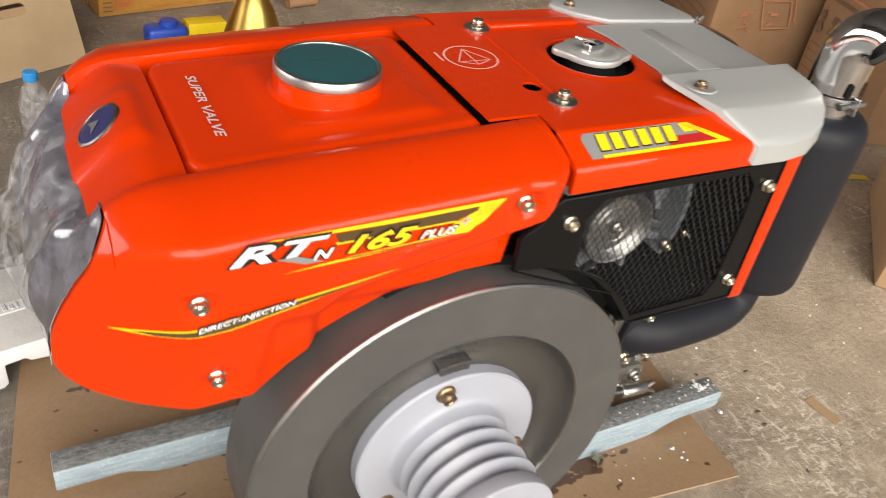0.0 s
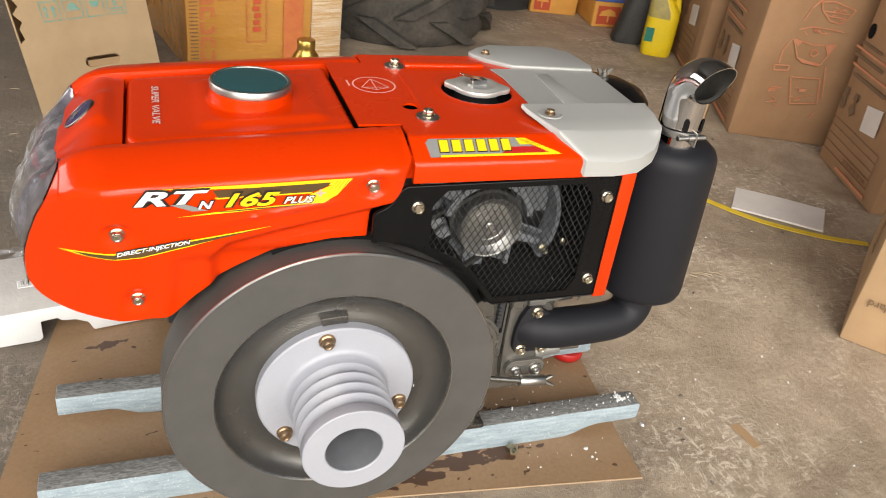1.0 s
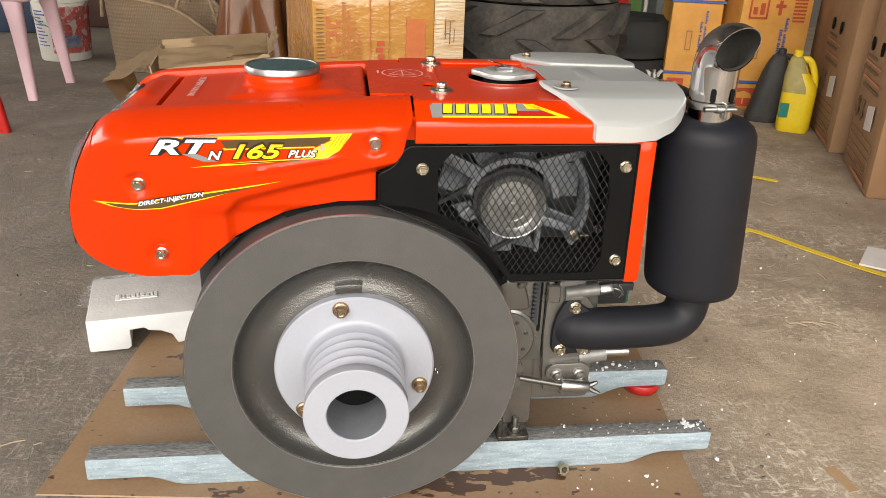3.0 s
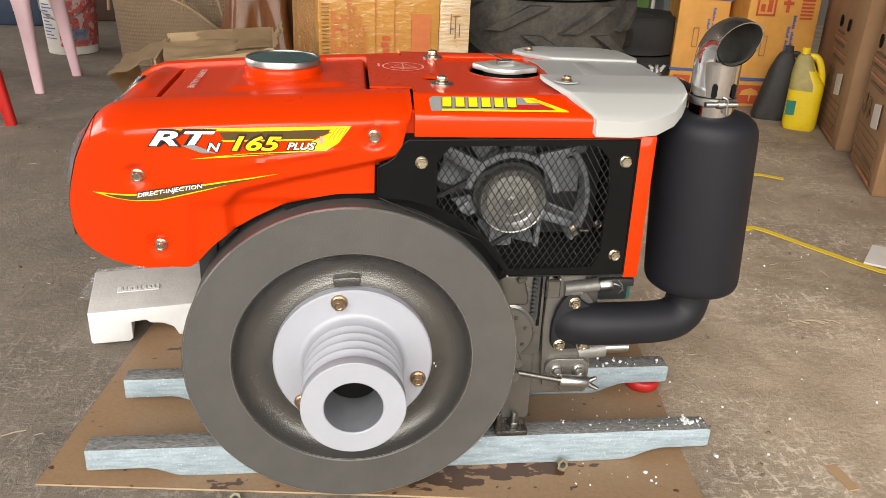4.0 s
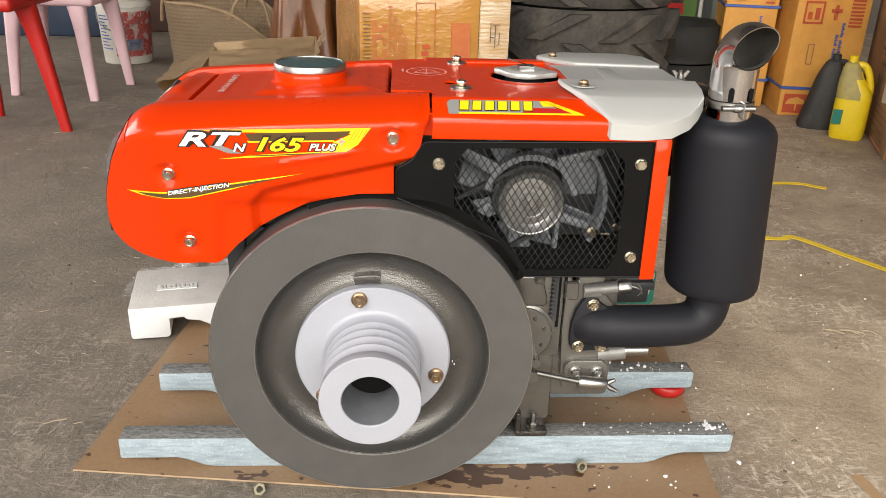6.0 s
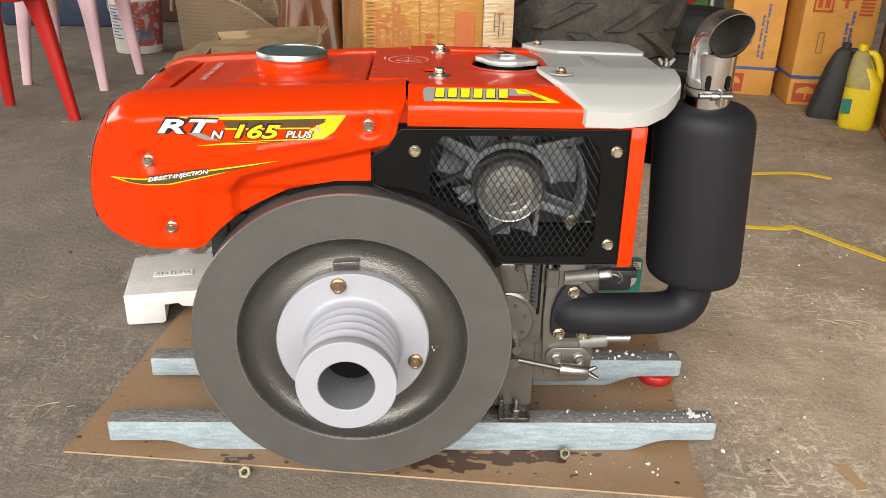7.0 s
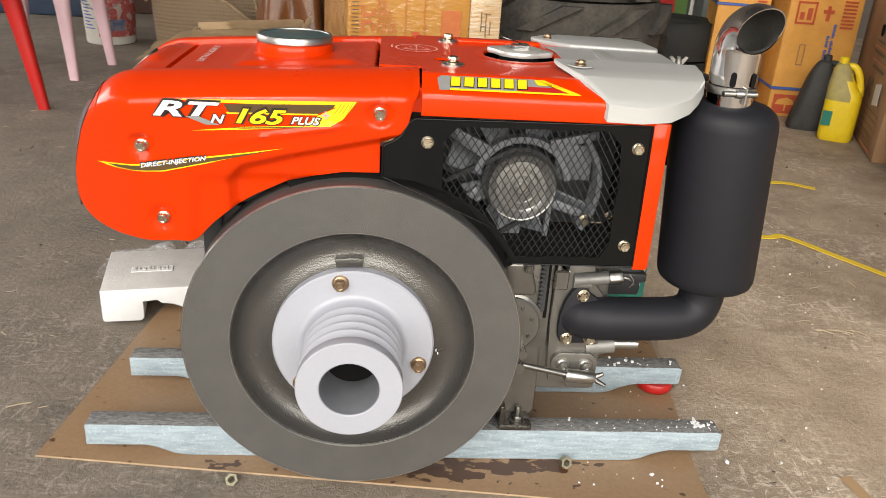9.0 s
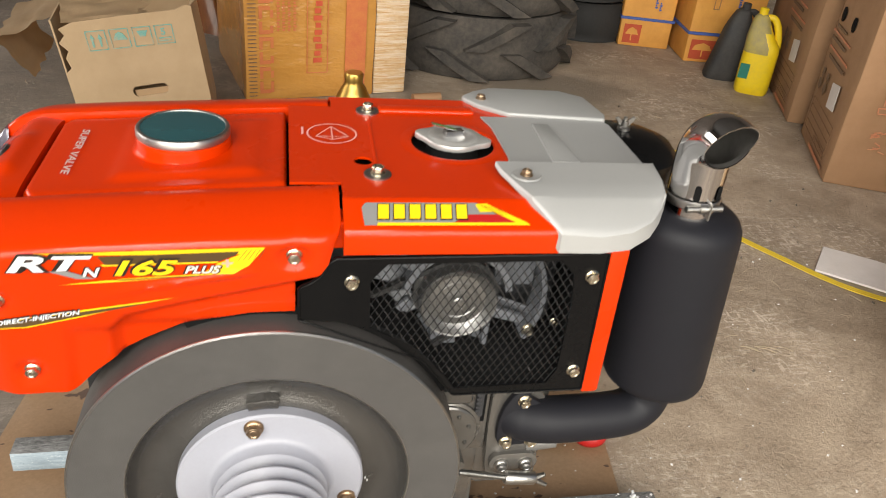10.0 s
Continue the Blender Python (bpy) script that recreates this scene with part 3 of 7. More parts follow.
def fender(mirror):
    """The wrapped-over side of the hood, from its lower lip over the shoulder to the inner edge."""
    xs = sorted(set([round(FRONT + 0.0635 * (i / 26) ** 2 + 0.00002, 5) for i in range(26)] + [CUT - 0.0001, CUT] + [round(v, 4) for v in np.linspace(-0.335, 0.0292, 62)] + [0.0290, 0.0294] + [round(v, 4) for v in np.linspace(0.03, 0.0785, 16)]))
    bm = bmesh.new()
    rows = []
    for x in xs:
        zb, zt = hood_low(x), hood_top(x)
        if x < CUT:
            zt = max(hood_cut(x), zb + 0.004)
        s = min(1.0, (zt - zb) / 0.11) if x < -0.1 else min(1.0, (zt - zb - 0.004) / 0.031)
        zs = zt - (0.031 * s if x >= CUT else 0.001)
        pts = [(hood_side(x, zb) + 0.025, zb + 0.004), (hood_side(x, zb) + 0.003, zb + 0.0005)]
        n = 34
        for i in range(n + 1):
            zl, zh = zb + 0.0015, zs
            zm = max(zl + 0.3 * (zh - zl), min(zl + 0.75 * (zh - zl), 0.600))
            z = zl + (zm - zl) * i / 17 if i <= 17 else zm + (zh - zm) * (i - 17) / 17
            pts.append((hood_side(x, z) + (hood_roll(x, z) if x < CUT else 0), z))
        y0 = pts[-1][0]
        ye = 0.078 if x >= CUT else y0 + 0.007
        for f, h in ((0.006, 0.12), (0.022, 0.225), (0.052, 0.32), (0.10, 0.41), (0.26, 0.60), (0.44, 0.77), (0.62, 0.91), (0.78, 0.985), (0.92, 1.0), (0.985, 0.93)):
            pts.append((y0 + (ye - y0) * f, zs + (zt - zs) * h))
        pts.append((ye, zt - 0.010 * s))
        pts.append((ye + 0.002, zt - 0.030 * s))
        rows.append([bm.verts.new((x, 2 * MID - y if mirror else y, z)) for y, z in pts])
    for p, q in zip(rows, rows[1:]):
        for i in range(len(p) - 1):
            bm.faces.new((p[i], q[i], q[i + 1], p[i + 1]))
    bm.faces.new(rows[-1])
    return bm


side_cover = part("side_cover", fender(False), RED, engine, "glossy orange-red pressed hood side", smooth=50)
part("side_cover", fender(True), RED, engine, smooth=50)

# decals on the near side
def on_side(lift):
    return lambda u, v: Vector((u, hood_side(u, v) - lift, v))


def decal(name, material, shapes, place, label="", parent=side_cover):
    bm = bmesh.new()
    for s in shapes:
        lay(bm, s, lambda u, v: Vector((u, v, 0)))
    bmesh.ops.triangulate(bm, faces=[f for f in bm.faces if len(f.verts) > 4])
    for _ in range(4):
        long = [e for e in bm.edges if e.calc_length() > 0.012]
        if long:
            bmesh.ops.subdivide_edges(bm, edges=long, cuts=1)
            bmesh.ops.triangulate(bm, faces=[f for f in bm.faces if len(f.verts) > 4])
    for v in bm.verts:
        v.co = place(v.co.x, v.co.y)
    return part(name, bm, material, parent, label, smooth=0)


def put(shape, x, z, angle=0.0):
    c, s = math.cos(angle), math.sin(angle)
    return [(x + u * c - v * s, z + u * s + v * c) for u, v in shape[0]], shape[1]


decal("stripe", YELLOW, [flat([(-0.245, 0.6405), (-0.120, 0.6440), (-0.002, 0.6475), (-0.0085, 0.6385), (-0.120, 0.6385), (-0.178, 0.6385)]),
                         flat([(-0.052, 0.6265), (-0.028, 0.6385), (-0.0085, 0.6385), (-0.020, 0.6225), (-0.036, 0.6125), (-0.072, 0.6100)]),
                         flat([(-0.170, 0.6262), (-0.052, 0.6295), (-0.052, 0.6268), (-0.168, 0.6235)]),
                         flat([(-0.215, 0.5985), (-0.150, 0.6065), (-0.072, 0.6115), (-0.072, 0.6092), (-0.150, 0.6025)])], on_side(0.0009), "yellow striped decal")
decal("stripe_shadow", BROWN, [flat([(-0.172, 0.6368), (-0.029, 0.6425), (-0.034, 0.6365), (-0.052, 0.6290), (-0.166, 0.6258)]),
                               flat([(-0.17, 0.6048), (-0.072, 0.6100), (-0.072, 0.6084), (-0.15, 0.6042)])], on_side(0.0013))
for k in range(5):
    decal("hatch", BROWN, [flat([(-0.032 + k * 0.0055, 0.6290 + k * 0.0006), (-0.0314 + k * 0.0055, 0.6290 + k * 0.0006), (-0.0204 + k * 0.0045, 0.6450), (-0.0212 + k * 0.0045, 0.6450)])], on_side(0.0014))
# model letters, with a dark rim under each
for text, size, wide, x, z, front, lift in (("RT", 0.0285, 0.086, -0.262, 0.6175, WHITE, 0), ("N", 0.0165, 0.019, -0.190, 0.6105, WHITE, 0.0004), ("165", 0.0275, 0.066, -0.158, 0.6115, YELLOW, 0.0004), ("PLUS", 0.0140, 0.038, -0.087, 0.6135, PLUSINK, 0.0004)):
    decal("model_letters_rim", INK, [put(letters(text, size * 1.04, 0.35, 0.09 * size, width=wide + 0.0042), x - 0.0023, z - 0.0014)], on_side(0.0017 + lift))
    decal("model_letters", front, [put(letters(text, size, 0.35, 0.028 * size, width=wide), x, z)], on_side(0.0022 + lift))
decal("swoosh", GREYDEC, [flat([(-0.222, 0.6185), (-0.205, 0.6195), (-0.178, 0.608), (-0.196, 0.608)])], on_side(0.0026), "grey tail of the model letters")
decal("plus_mark", PINKINK, [flat([(-0.048, 0.6285), (-0.036, 0.6290), (-0.0365, 0.6265), (-0.0485, 0.6260)]), flat([(-0.0435, 0.622), (-0.0405, 0.622), (-0.0405, 0.633), (-0.0435, 0.633)])], on_side(0.0027))
decal("lower_stripe", YELLOW, [flat([(-0.357, 0.5370), (-0.290, 0.5470), (-0.210, 0.5605), (-0.097, 0.5785), (-0.140, 0.5695), (-0.199, 0.5525), (-0.258, 0.5380), (-0.330, 0.5350)])], on_side(0.0009), "thin yellow and brown stripe decal")
decal("lower_stripe_shadow", BROWN, [flat([(-0.340, 0.5380), (-0.290, 0.5448), (-0.215, 0.5575), (-0.118, 0.5735), (-0.200, 0.5540), (-0.259, 0.5395), (-0.322, 0.5362)])], on_side(0.0013))
decal("injection_letters_rim", INK, [put(letters("DIRECT-INJECTION", 0.0092, 0.35, 0.0010, width=0.0915), -0.2880, 0.5402, 0.165)], on_side(0.0018))
decal("injection_letters", WHITE, [put(letters("DIRECT-INJECTION", 0.0087, 0.35, 0.0002, width=0.089), -0.2865, 0.5408, 0.165)], on_side(0.0023))

for bx, bz in HOOD_BOLTS:
    bm = bmesh.new()
    y = hood_side(bx, bz)
    hex_bolt(bm, (bx, y - 0.0005, bz), (0, -1, -0.15), 0.0135, 0.0, 0.007)
    part("hood_bolt", bm, ZINC, engine, "yellow zinc flange bolt")

# nose between the two sides
bm = bmesh.new()
rows = []
for j in range(25):
    y = 0.074 + (0.326 - 0.074) * j / 24
    e = abs(y - MID) / 0.126
    row = [bm.verts.new((-0.2724, y, 0.632))]
    for i in range(27):
        s = i / 26
        x = -0.2728 + (-0.360 + 0.008 * e ** 3 + 0.008 * e ** 10 + 0.2728) * s
        z = curve(x, [-0.366, -0.355, -0.343, -0.329, -0.317, -0.308, -0.298, -0.287, -0.272], [0.6035, 0.6145, 0.6265, 0.6405, 0.6505, 0.6560, 0.6585, 0.6580, 0.6570])
        z += 0.005 * (1 - step(0.40, 0.52, e + 0.16 * s)) * step(0.1, 0.3, s) - 0.008 * e ** 6 * (1 - s)
        row.append(bm.verts.new((x, y, z)))
    row.append(bm.verts.new((row[-1].co.x + 0.003, y, row[-1].co.z - 0.012)))
    rows.append(row)
for p, q in zip(rows, rows[1:]):
    for i in range(len(p) - 1):
        bm.faces.new((p[i], p[i + 1], q[i + 1], q[i]))
nose = part("nose", bm, RED, engine, "orange-red nose panel", smooth=60)
bm = bmesh.new()
tilt = Matrix.Translation((-0.3295, 0.206, 0.6455)) @ Matrix.Rotation(radians(-43), 4, "Y") @ Matrix.Diagonal((0.86, 0.80, 1, 1))
lathe(bm, [(0.030, -0.003), (0.030, 0.0008), (0.027, 0.0016), (0.0265, 0.001)], segs=40, m=tilt)
badge = part("badge", bm, DULLST, nose, "oval badge with a chrome rim")
bm = bmesh.new()
lathe(bm, [(0.0268, 0.0011), (0.02, 0.0018), (0, 0.0021)], segs=40, m=tilt)
part("badge_face", bm, BADGE, badge, "dark blue badge face")
bm = bmesh.new()
lay(bm, flat([(-0.010, -0.013), (0.006, 0.0), (-0.010, 0.013), (-0.007, 0.0)]), lambda u, v: tilt @ Vector((u, v, 0.0026)))
part("badge_mark", bm, STEEL, badge, smooth=0)

# smoked lamp glass across the front, its two lobes rising beside the nose, and clear wrapping over it
def lamp_front(push, amp, name, material, label, seed, z0, e0, e1):
    bm = bmesh.new()
    rows = []
    for j in range(73):
        e = e0 + (e1 - e0) * j / 72
        lobe = step(0.62, 0.92, abs(e))
        z1 = 0.614 + 0.026 * lobe
        row = []
        for i in range(41):
            k = 1 - (1 - i / 40) ** 1.5
            z = z0 + (z1 - z0) * k
            xe = lerp(z, EDGE_Z, EDGE_X)
            ye = hood_side(xe, z) + hood_roll(xe, z) + 0.004
            xc = lerp(z0 + (0.614 - z0) * k, [0.44, 0.46, 0.50, 0.54, 0.57, 0.586, 0.597, 0.605, 0.610, 0.614], [-0.392, -0.406, -0.414, -0.411, -0.404, -0.398, -0.391, -0.382, -0.371, -0.352])
            x = xc + (xe - 0.002 - xc) * abs(e) ** 1.15
            x -= 0.010 * math.exp(-((abs(e) - 0.62) / 0.12) ** 2) * step(0.648, 0.60, z) * step(0.47, 0.54, z)
            y = MID + (MID - ye) * e
            if amp:
                x -= push + 0.016 * step(0.60, 0.49, z) * step(-0.5, 0.2, e)
                x += amp * (noise.noise((y * 26 + seed, z * 20, seed)) + 0.7 * noise.noise((y * 60, z * 55 + seed, seed)) + 0.4 * abs(noise.noise((y * 130, z * 90 + seed, seed))))
            row.append(bm.verts.new((x, y, z)))
        if not amp:
            row.append(bm.verts.new((-0.344, row[-1].co.y, z1 - 0.004 * step(0.85, 0.95, abs(e)))))
        rows.append(row)
    for p, q in zip(rows, rows[1:]):
        for i in range(len(p) - 1):
            bm.faces.new((p[i], p[i + 1], q[i + 1], q[i]))
    return part(name, bm, material, engine, label, smooth=60)


lamp_front(0, 0, "lamp_front", LENS, "smoked dark lamp front", 0, 0.452, -1.0, 1.0)
lamp_front(0.003, 0.006, "wrapping_film", FILM, "clear crumpled plastic film over the lamp", 3.7, 0.44, -0.62, 0.86)
bm = bmesh.new()
box(bm, -0.35, -0.05, 0.07, 0.33, 0.47, 0.625, 0.01)
part("tank_body", bm, DARK, engine)

# tank cover with the filler neck
bm = bmesh.new()
rows = []
CAPX = -0.104
for s in [0, 0.006, 0.014] + [0.03 + 0.94 * i / 33 for i in range(34)] + [0.986, 0.994, 1.0]:
    row = []
    for j in range(33):
        v = j / 32
        y = 0.083 + 0.234 * v
        e = abs(v - 0.5) * 2
        x = -0.2695 + 0.012 * (1 - s) * step(0.80, 1.0, e) + (0.0202 + 0.270 - 0.012 * (1 - s) * step(0.8, 1, e)) * s
        z = 0.656 + 0.018 * s
        px = abs(x - (CAPX + 0.01)) / 0.088
        py = abs(y - MID) / 0.088
        z += 0.0045 * (1 - step(0.86, 1.0, max(px, py)))
        z -= 0.007 * step(0.94, 1.0, e) + 0.006 * step(0.986, 1.0, 1 - s) + 0.004 * step(0.986, 1.0, s)
        row.append(bm.verts.new((x, y, z)))
    rows.append(row)
for p, q in zip(rows, rows[1:]):
    for i in range(32):
        bm.faces.new((p[i], q[i], q[i + 1], p[i + 1]))
ring = [r[0] for r in rows] + rows[-1][1:] + [r[-1] for r in rows[-2::-1]] + rows[0][-2:0:-1]
low = [bm.verts.new(v.co - Vector((0, 0, 0.02))) for v in ring]
for i in range(len(ring)):
    j = (i + 1) % len(ring)
    bm.faces.new((ring[i], ring[j], low[j], low[i]))
tank_cover = part("tank_cover", bm, RED, engine, "glossy orange-red tank cover", smooth=60)
bm = bmesh.new()
lathe(bm, [(0.063, 0.6665), (0.0592, 0.6682), (0.0572, 0.671), (0.0572, 0.6790), (0.0562, 0.6838), (0.0535, 0.6862), (0.045, 0.6865)], (CAPX, MID, 0), segs=56)
part("filler_neck", bm, RED, tank_cover)
bm = bmesh.new()
lathe(bm, [(0.046, 0.6855), (0.0545, 0.6860), (0.0562, 0.6878), (0.0562, 0.6945), (0.0548, 0.6968), (0.0520, 0.6975), (0.0508, 0.6968), (0.0505, 0.6958)], (CAPX, MID, 0), segs=64)
fuel_cap = part("fuel_cap", bm, SATIN, engine, "round steel-rimmed fuel cap")
bm = bmesh.new()
lathe(bm, [(0.0506, 0.6959), (0.035, 0.6964), (0, 0.6966)], (CAPX, MID, 0), segs=64)
part("cap_film", bm, TEAL, fuel_cap, "dark teal film on the cap")
decal("valve_letters", surf("worn_print", (0.62, 0.58, 0.57), (0.50, 0.40, 0.38), 0.4, 0, 200, 300, 0.0), [letters("SUPER VALVE", 0.0135, 0.25, 0.0002, width=0.134)], lambda u, v: Vector((-0.236 + v, 0.264 - u, 0.6600 + 0.018 * (0.030 + v) / 0.289)), parent=tank_cover)

# rear top sheet with its sloped near shoulder
TOP = 0.680
bm = bmesh.new()
slab_with_holes(bm, [(0.0236, 0.079), (0.0825, 0.079), (0.0825, 0.044), (0.40, 0.044), (0.40, 0.356), (0.0825, 0.356), (0.0825, 0.321), (0.0236, 0.321)], [circle(0.236, MID, 0.055, 40), circle(0.113, 0.140, 0.0115, 24)], TOP - 0.003, TOP)
top_sheet = part("top_sheet", bm, RED, engine, "orange-red top sheet with a round cap opening", smooth=20)
for mirror in (False, True):
    bm = bmesh.new()
    prof = [(0.0450, TOP), (0.0405, TOP - 0.0003), (0.036, TOP - 0.0016), (0.003, 0.6635), (-0.0005, 0.6612), (-0.0028, 0.6575), (-0.0035, 0.653), (-0.0035, 0.6315), (-0.001, 0.630), (0.004, 0.630), (0.004, 0.655), (0.044, TOP - 0.006)]
    prism(bm, [(2 * MID - y if mirror else y, z) for y, z in prof], 0.0815, 0.398, "x", 0.0012, 2)
    part("shoulder_sheet", bm, RED, top_sheet, smooth=40)
# black strip stands in for the shade in the gap behind the cover
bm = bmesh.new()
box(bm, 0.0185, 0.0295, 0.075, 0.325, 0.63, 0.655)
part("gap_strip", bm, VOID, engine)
# black slab keeps the opening under the sheet as dark as shade
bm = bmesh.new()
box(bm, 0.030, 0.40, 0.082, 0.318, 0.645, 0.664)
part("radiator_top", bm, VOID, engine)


def on_slope(lift):
    a, b = Vector((0, 0.036, TOP - 0.0016)), Vector((0, 0.003, 0.6635))
    n = Vector((0, -0.45, 0.89)) * lift
    return lambda u, v: b.lerp(a, v) + n + Vector((u, 0, 0))


decal("brand_plate", GREYDEC, [flat([(0.104, 0.05), (0.24, 0.10), (0.262, 0.34), (0.234, 0.93), (0.107, 0.93), (0.102, 0.75)])], on_slope(0.0008), "grey brand plate decal", top_sheet)
decal("brand_red", REDDEC, [flat([(0.205, 0.15), (0.280, 0.15), (0.262, 0.46), (0.222, 0.46)])], on_slope(0.0012), parent=top_sheet)
decal("brand_line", YELLOW, [flat([(0.118, 0.03), (0.293, 0.03), (0.289, 0.14), (0.118, 0.14)]), flat([(0.276, 0.14), (0.289, 0.14), (0.246, 0.88), (0.234, 0.88)]), flat([(0.236, 0.55), (0.256, 0.55), (0.238, 0.86), (0.232, 0.86)])], on_slope(0.0016), "yellow line and dart", top_sheet)
for k in range(6):
    x0 = 0.1190 + k * 0.0178
    decal("brand_bar_rim", INK, [flat([(x0 - 0.0010, 0.24), (x0 + 0.0132, 0.24), (x0 + 0.0150, 0.88), (x0 + 0.0008, 0.88)])], on_slope(0.0013), parent=top_sheet)
    decal("brand_bar", YELLOW, [flat([(x0 + 0.0001, 0.28), (x0 + 0.0122, 0.28), (x0 + 0.0138, 0.84), (x0 + 0.0017, 0.84)])], on_slope(0.0020), parent=top_sheet)
for k in range(4):
    decal("brand_hatch", INK, [flat([(0.2385 + k * 0.004, 0.80 - 0.01 * k), (0.2390 + k * 0.004, 0.80 - 0.01 * k), (0.258 + k * 0.005, 0.42), (0.2573 + k * 0.005, 0.42)])], on_slope(0.0021), parent=top_sheet)

# round approval print, drawn as rings and strokes
def stroke(p, q, w):
    d = Vector((q[0] - p[0], q[1] - p[1])).normalized() * w
    return flat([(p[0] - d.y, p[1] + d.x), (p[0] + d.y, p[1] - d.x), (q[0] + d.y, q[1] - d.x), (q[0] - d.y, q[1] + d.x)])


def annulus(r0, r1, n=44):
    a, b = circle(0, 0, r0, n), circle(0, 0, r1, n)
    return a + b, [(i, (i + 1) % n, n + (i + 1) % n, n + i) for i in range(n)]


tri = [(0.0, 0.024), (-0.021, -0.010), (0.021, -0.010), (0, -0.020)]
decal("approval_print", PINKINK, [annulus(0.0305, 0.0330)] + [stroke(a, b, 0.0009) for a, b in ((tri[0], tri[1]), (tri[0], tri[2]), (tri[1], tri[3]), (tri[2], tri[3]), (tri[1], tri[2]), (tri[0], tri[3]))],
      lambda u, v: Vector((0.079 + u, 0.222 + v, TOP + 0.0009)), "pale round approval print", top_sheet)
decal("print_bar", PINKINK, [flat([(-0.0435, -0.012), (-0.0405, -0.012), (-0.0405, 0.012), (-0.0435, 0.012)])], lambda u, v: Vector((0.083 + u, 0.230 + v, TOP + 0.0009)), parent=top_sheet)

bm = bmesh.new()
lathe(bm, [(0.0552, TOP - 0.001), (0.057, TOP + 0.0012), (0.061, TOP + 0.0016), (0.070, TOP + 0.0003)], (0.236, MID, 0), segs=48)
part("cap_rim", bm, RED, top_sheet)
# well floor coloured black for the shade under the cap
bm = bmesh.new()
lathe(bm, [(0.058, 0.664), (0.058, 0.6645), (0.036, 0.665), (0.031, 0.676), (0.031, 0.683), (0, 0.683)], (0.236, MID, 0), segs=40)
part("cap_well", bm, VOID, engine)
# radiator cap: pressed disc with two ears and a lever
bm = bmesh.new()
n = 72
prof = []
for i in range(n):
    a = i * math.tau / n
    r = 0.0385 + 0.0125 * max(0, math.cos(2 * a + 0.62)) ** 5
    prof.append((0.236 + r * math.cos(a), MID + r * math.sin(a)))
prism(bm, prof, 0.6822, 0.6905, "z", 0.0018, 2)
lathe(bm, [(0.034, 0.6903), (0.031, 0.6923), (0.022, 0.6925), (0.020, 0.6913), (0, 0.6913)], (0.236, MID, 0), segs=40)
radiator_cap = part("radiator_cap", bm, ALLOY2, engine, "bright radiator cap with two ears")
bm = bmesh.new()
m = Matrix.Translation((0.236, MID, 0.6937)) @ Matrix.Rotation(radians(12), 4, "Z")
box(bm, -0.013, 0.013, -0.006, 0.006, -0.003, 0.0055, 0.001, 1, m)
box(bm, -0.034, 0.012, -0.0055, 0.0055, 0.005, 0.0062, 0, 1, m @ Matrix.Rotation(radians(17), 4, "Y"))
part("cap_lever", bm, CHROME, radiator_cap)
for x, y in ((0.127, 0.100), (0.133, 0.305)):
    bm = bmesh.new()
    lathe(bm, [(0, TOP), (0.0165, TOP), (0.0165, TOP + 0.0022), (0.012, TOP + 0.003), (0, TOP + 0.003)], (x, y, 0), segs=28)
    washer = part("washer", bm, STEEL, engine)
    bm = bmesh.new()
    hex_bolt(bm, (x, y, TOP + 0.003), (0, 0, 1), 0.0135, 0.0, 0.0075)
    part("top_bolt", bm, ZINC, washer, "yellow zinc bolt")

# pressed crease between the two bolts, and the raised stiffener along the far edge
bm = bmesh.new()
tube(bm, [(0.1285, 0.116, TOP), (0.1300, 0.20, TOP + 0.0004), (0.1325, 0.290, TOP)], 0.0026, 10, flat=0.6)
part("crease", bm, RED, top_sheet)
bm = bmesh.new()
box(bm, 0.148, 0.286, 0.300, 0.322, TOP - 0.002, TOP + 0.0055, 0.004, 3)
part("stiffener", bm, RED, top_sheet)

for y0, y1 in ((0.012, 0.044), (0.356, 0.388)):
    bm = bmesh.new()
    box(bm, 0.066, 0.096, y0, y1, 0.632, 0.6635)
    part("shoulder_fill", bm, RED, top_sheet)

# pale silver guard: two wings joined by a low bridge
guard = new("guard")
guard.parent = engine
tagged(guard, "silver-painted sheet guard at the exhaust end")
bm = bmesh.new()
plan = [(0.273, 0.112), (0.276, 0.095), (0.287, 0.064), (0.300, 0.034), (0.329, -0.0045), (0.378, -0.0055), (0.415, -0.003), (0.442, 0.008), (0.458, 0.024), (0.470, 0.043), (0.477, 0.072), (0.480, 0.112)]


def top_z(y):
    return lerp(y, [-0.0065, -0.0045, 0.000, 0.030, 0.035, 0.112], [0.655, 0.6610, 0.6655, 0.6845, 0.6868, 0.6945])


lower = [0.690, 0.687, 0.683, 0.6765, 0.6345, 0.6340, 0.6370, 0.6470, 0.6570, 0.667, 0.678, 0.6885]
up_e = [bm.verts.new((x, y, top_z(y))) for x, y in plan]
up_r = [bm.verts.new((x + (x - 0.382) * 0.010, y - 0.0022, top_z(y) - 0.003)) for x, y in plan]
lo = [bm.verts.new((x + (x - 0.382) * 0.012, y - 0.0035, min(l, top_z(y) - 0.005))) for (x, y), l in zip(plan, lower)]
inner = []
for yy in (0.000, 0.030, 0.035, 0.066, 0.112):
    inner.append([bm.verts.new((x + (0.385 - x) * 0.02, max(y, yy), top_z(max(y, yy)))) for x, y in plan])
rows = [lo, up_r, up_e] + inner
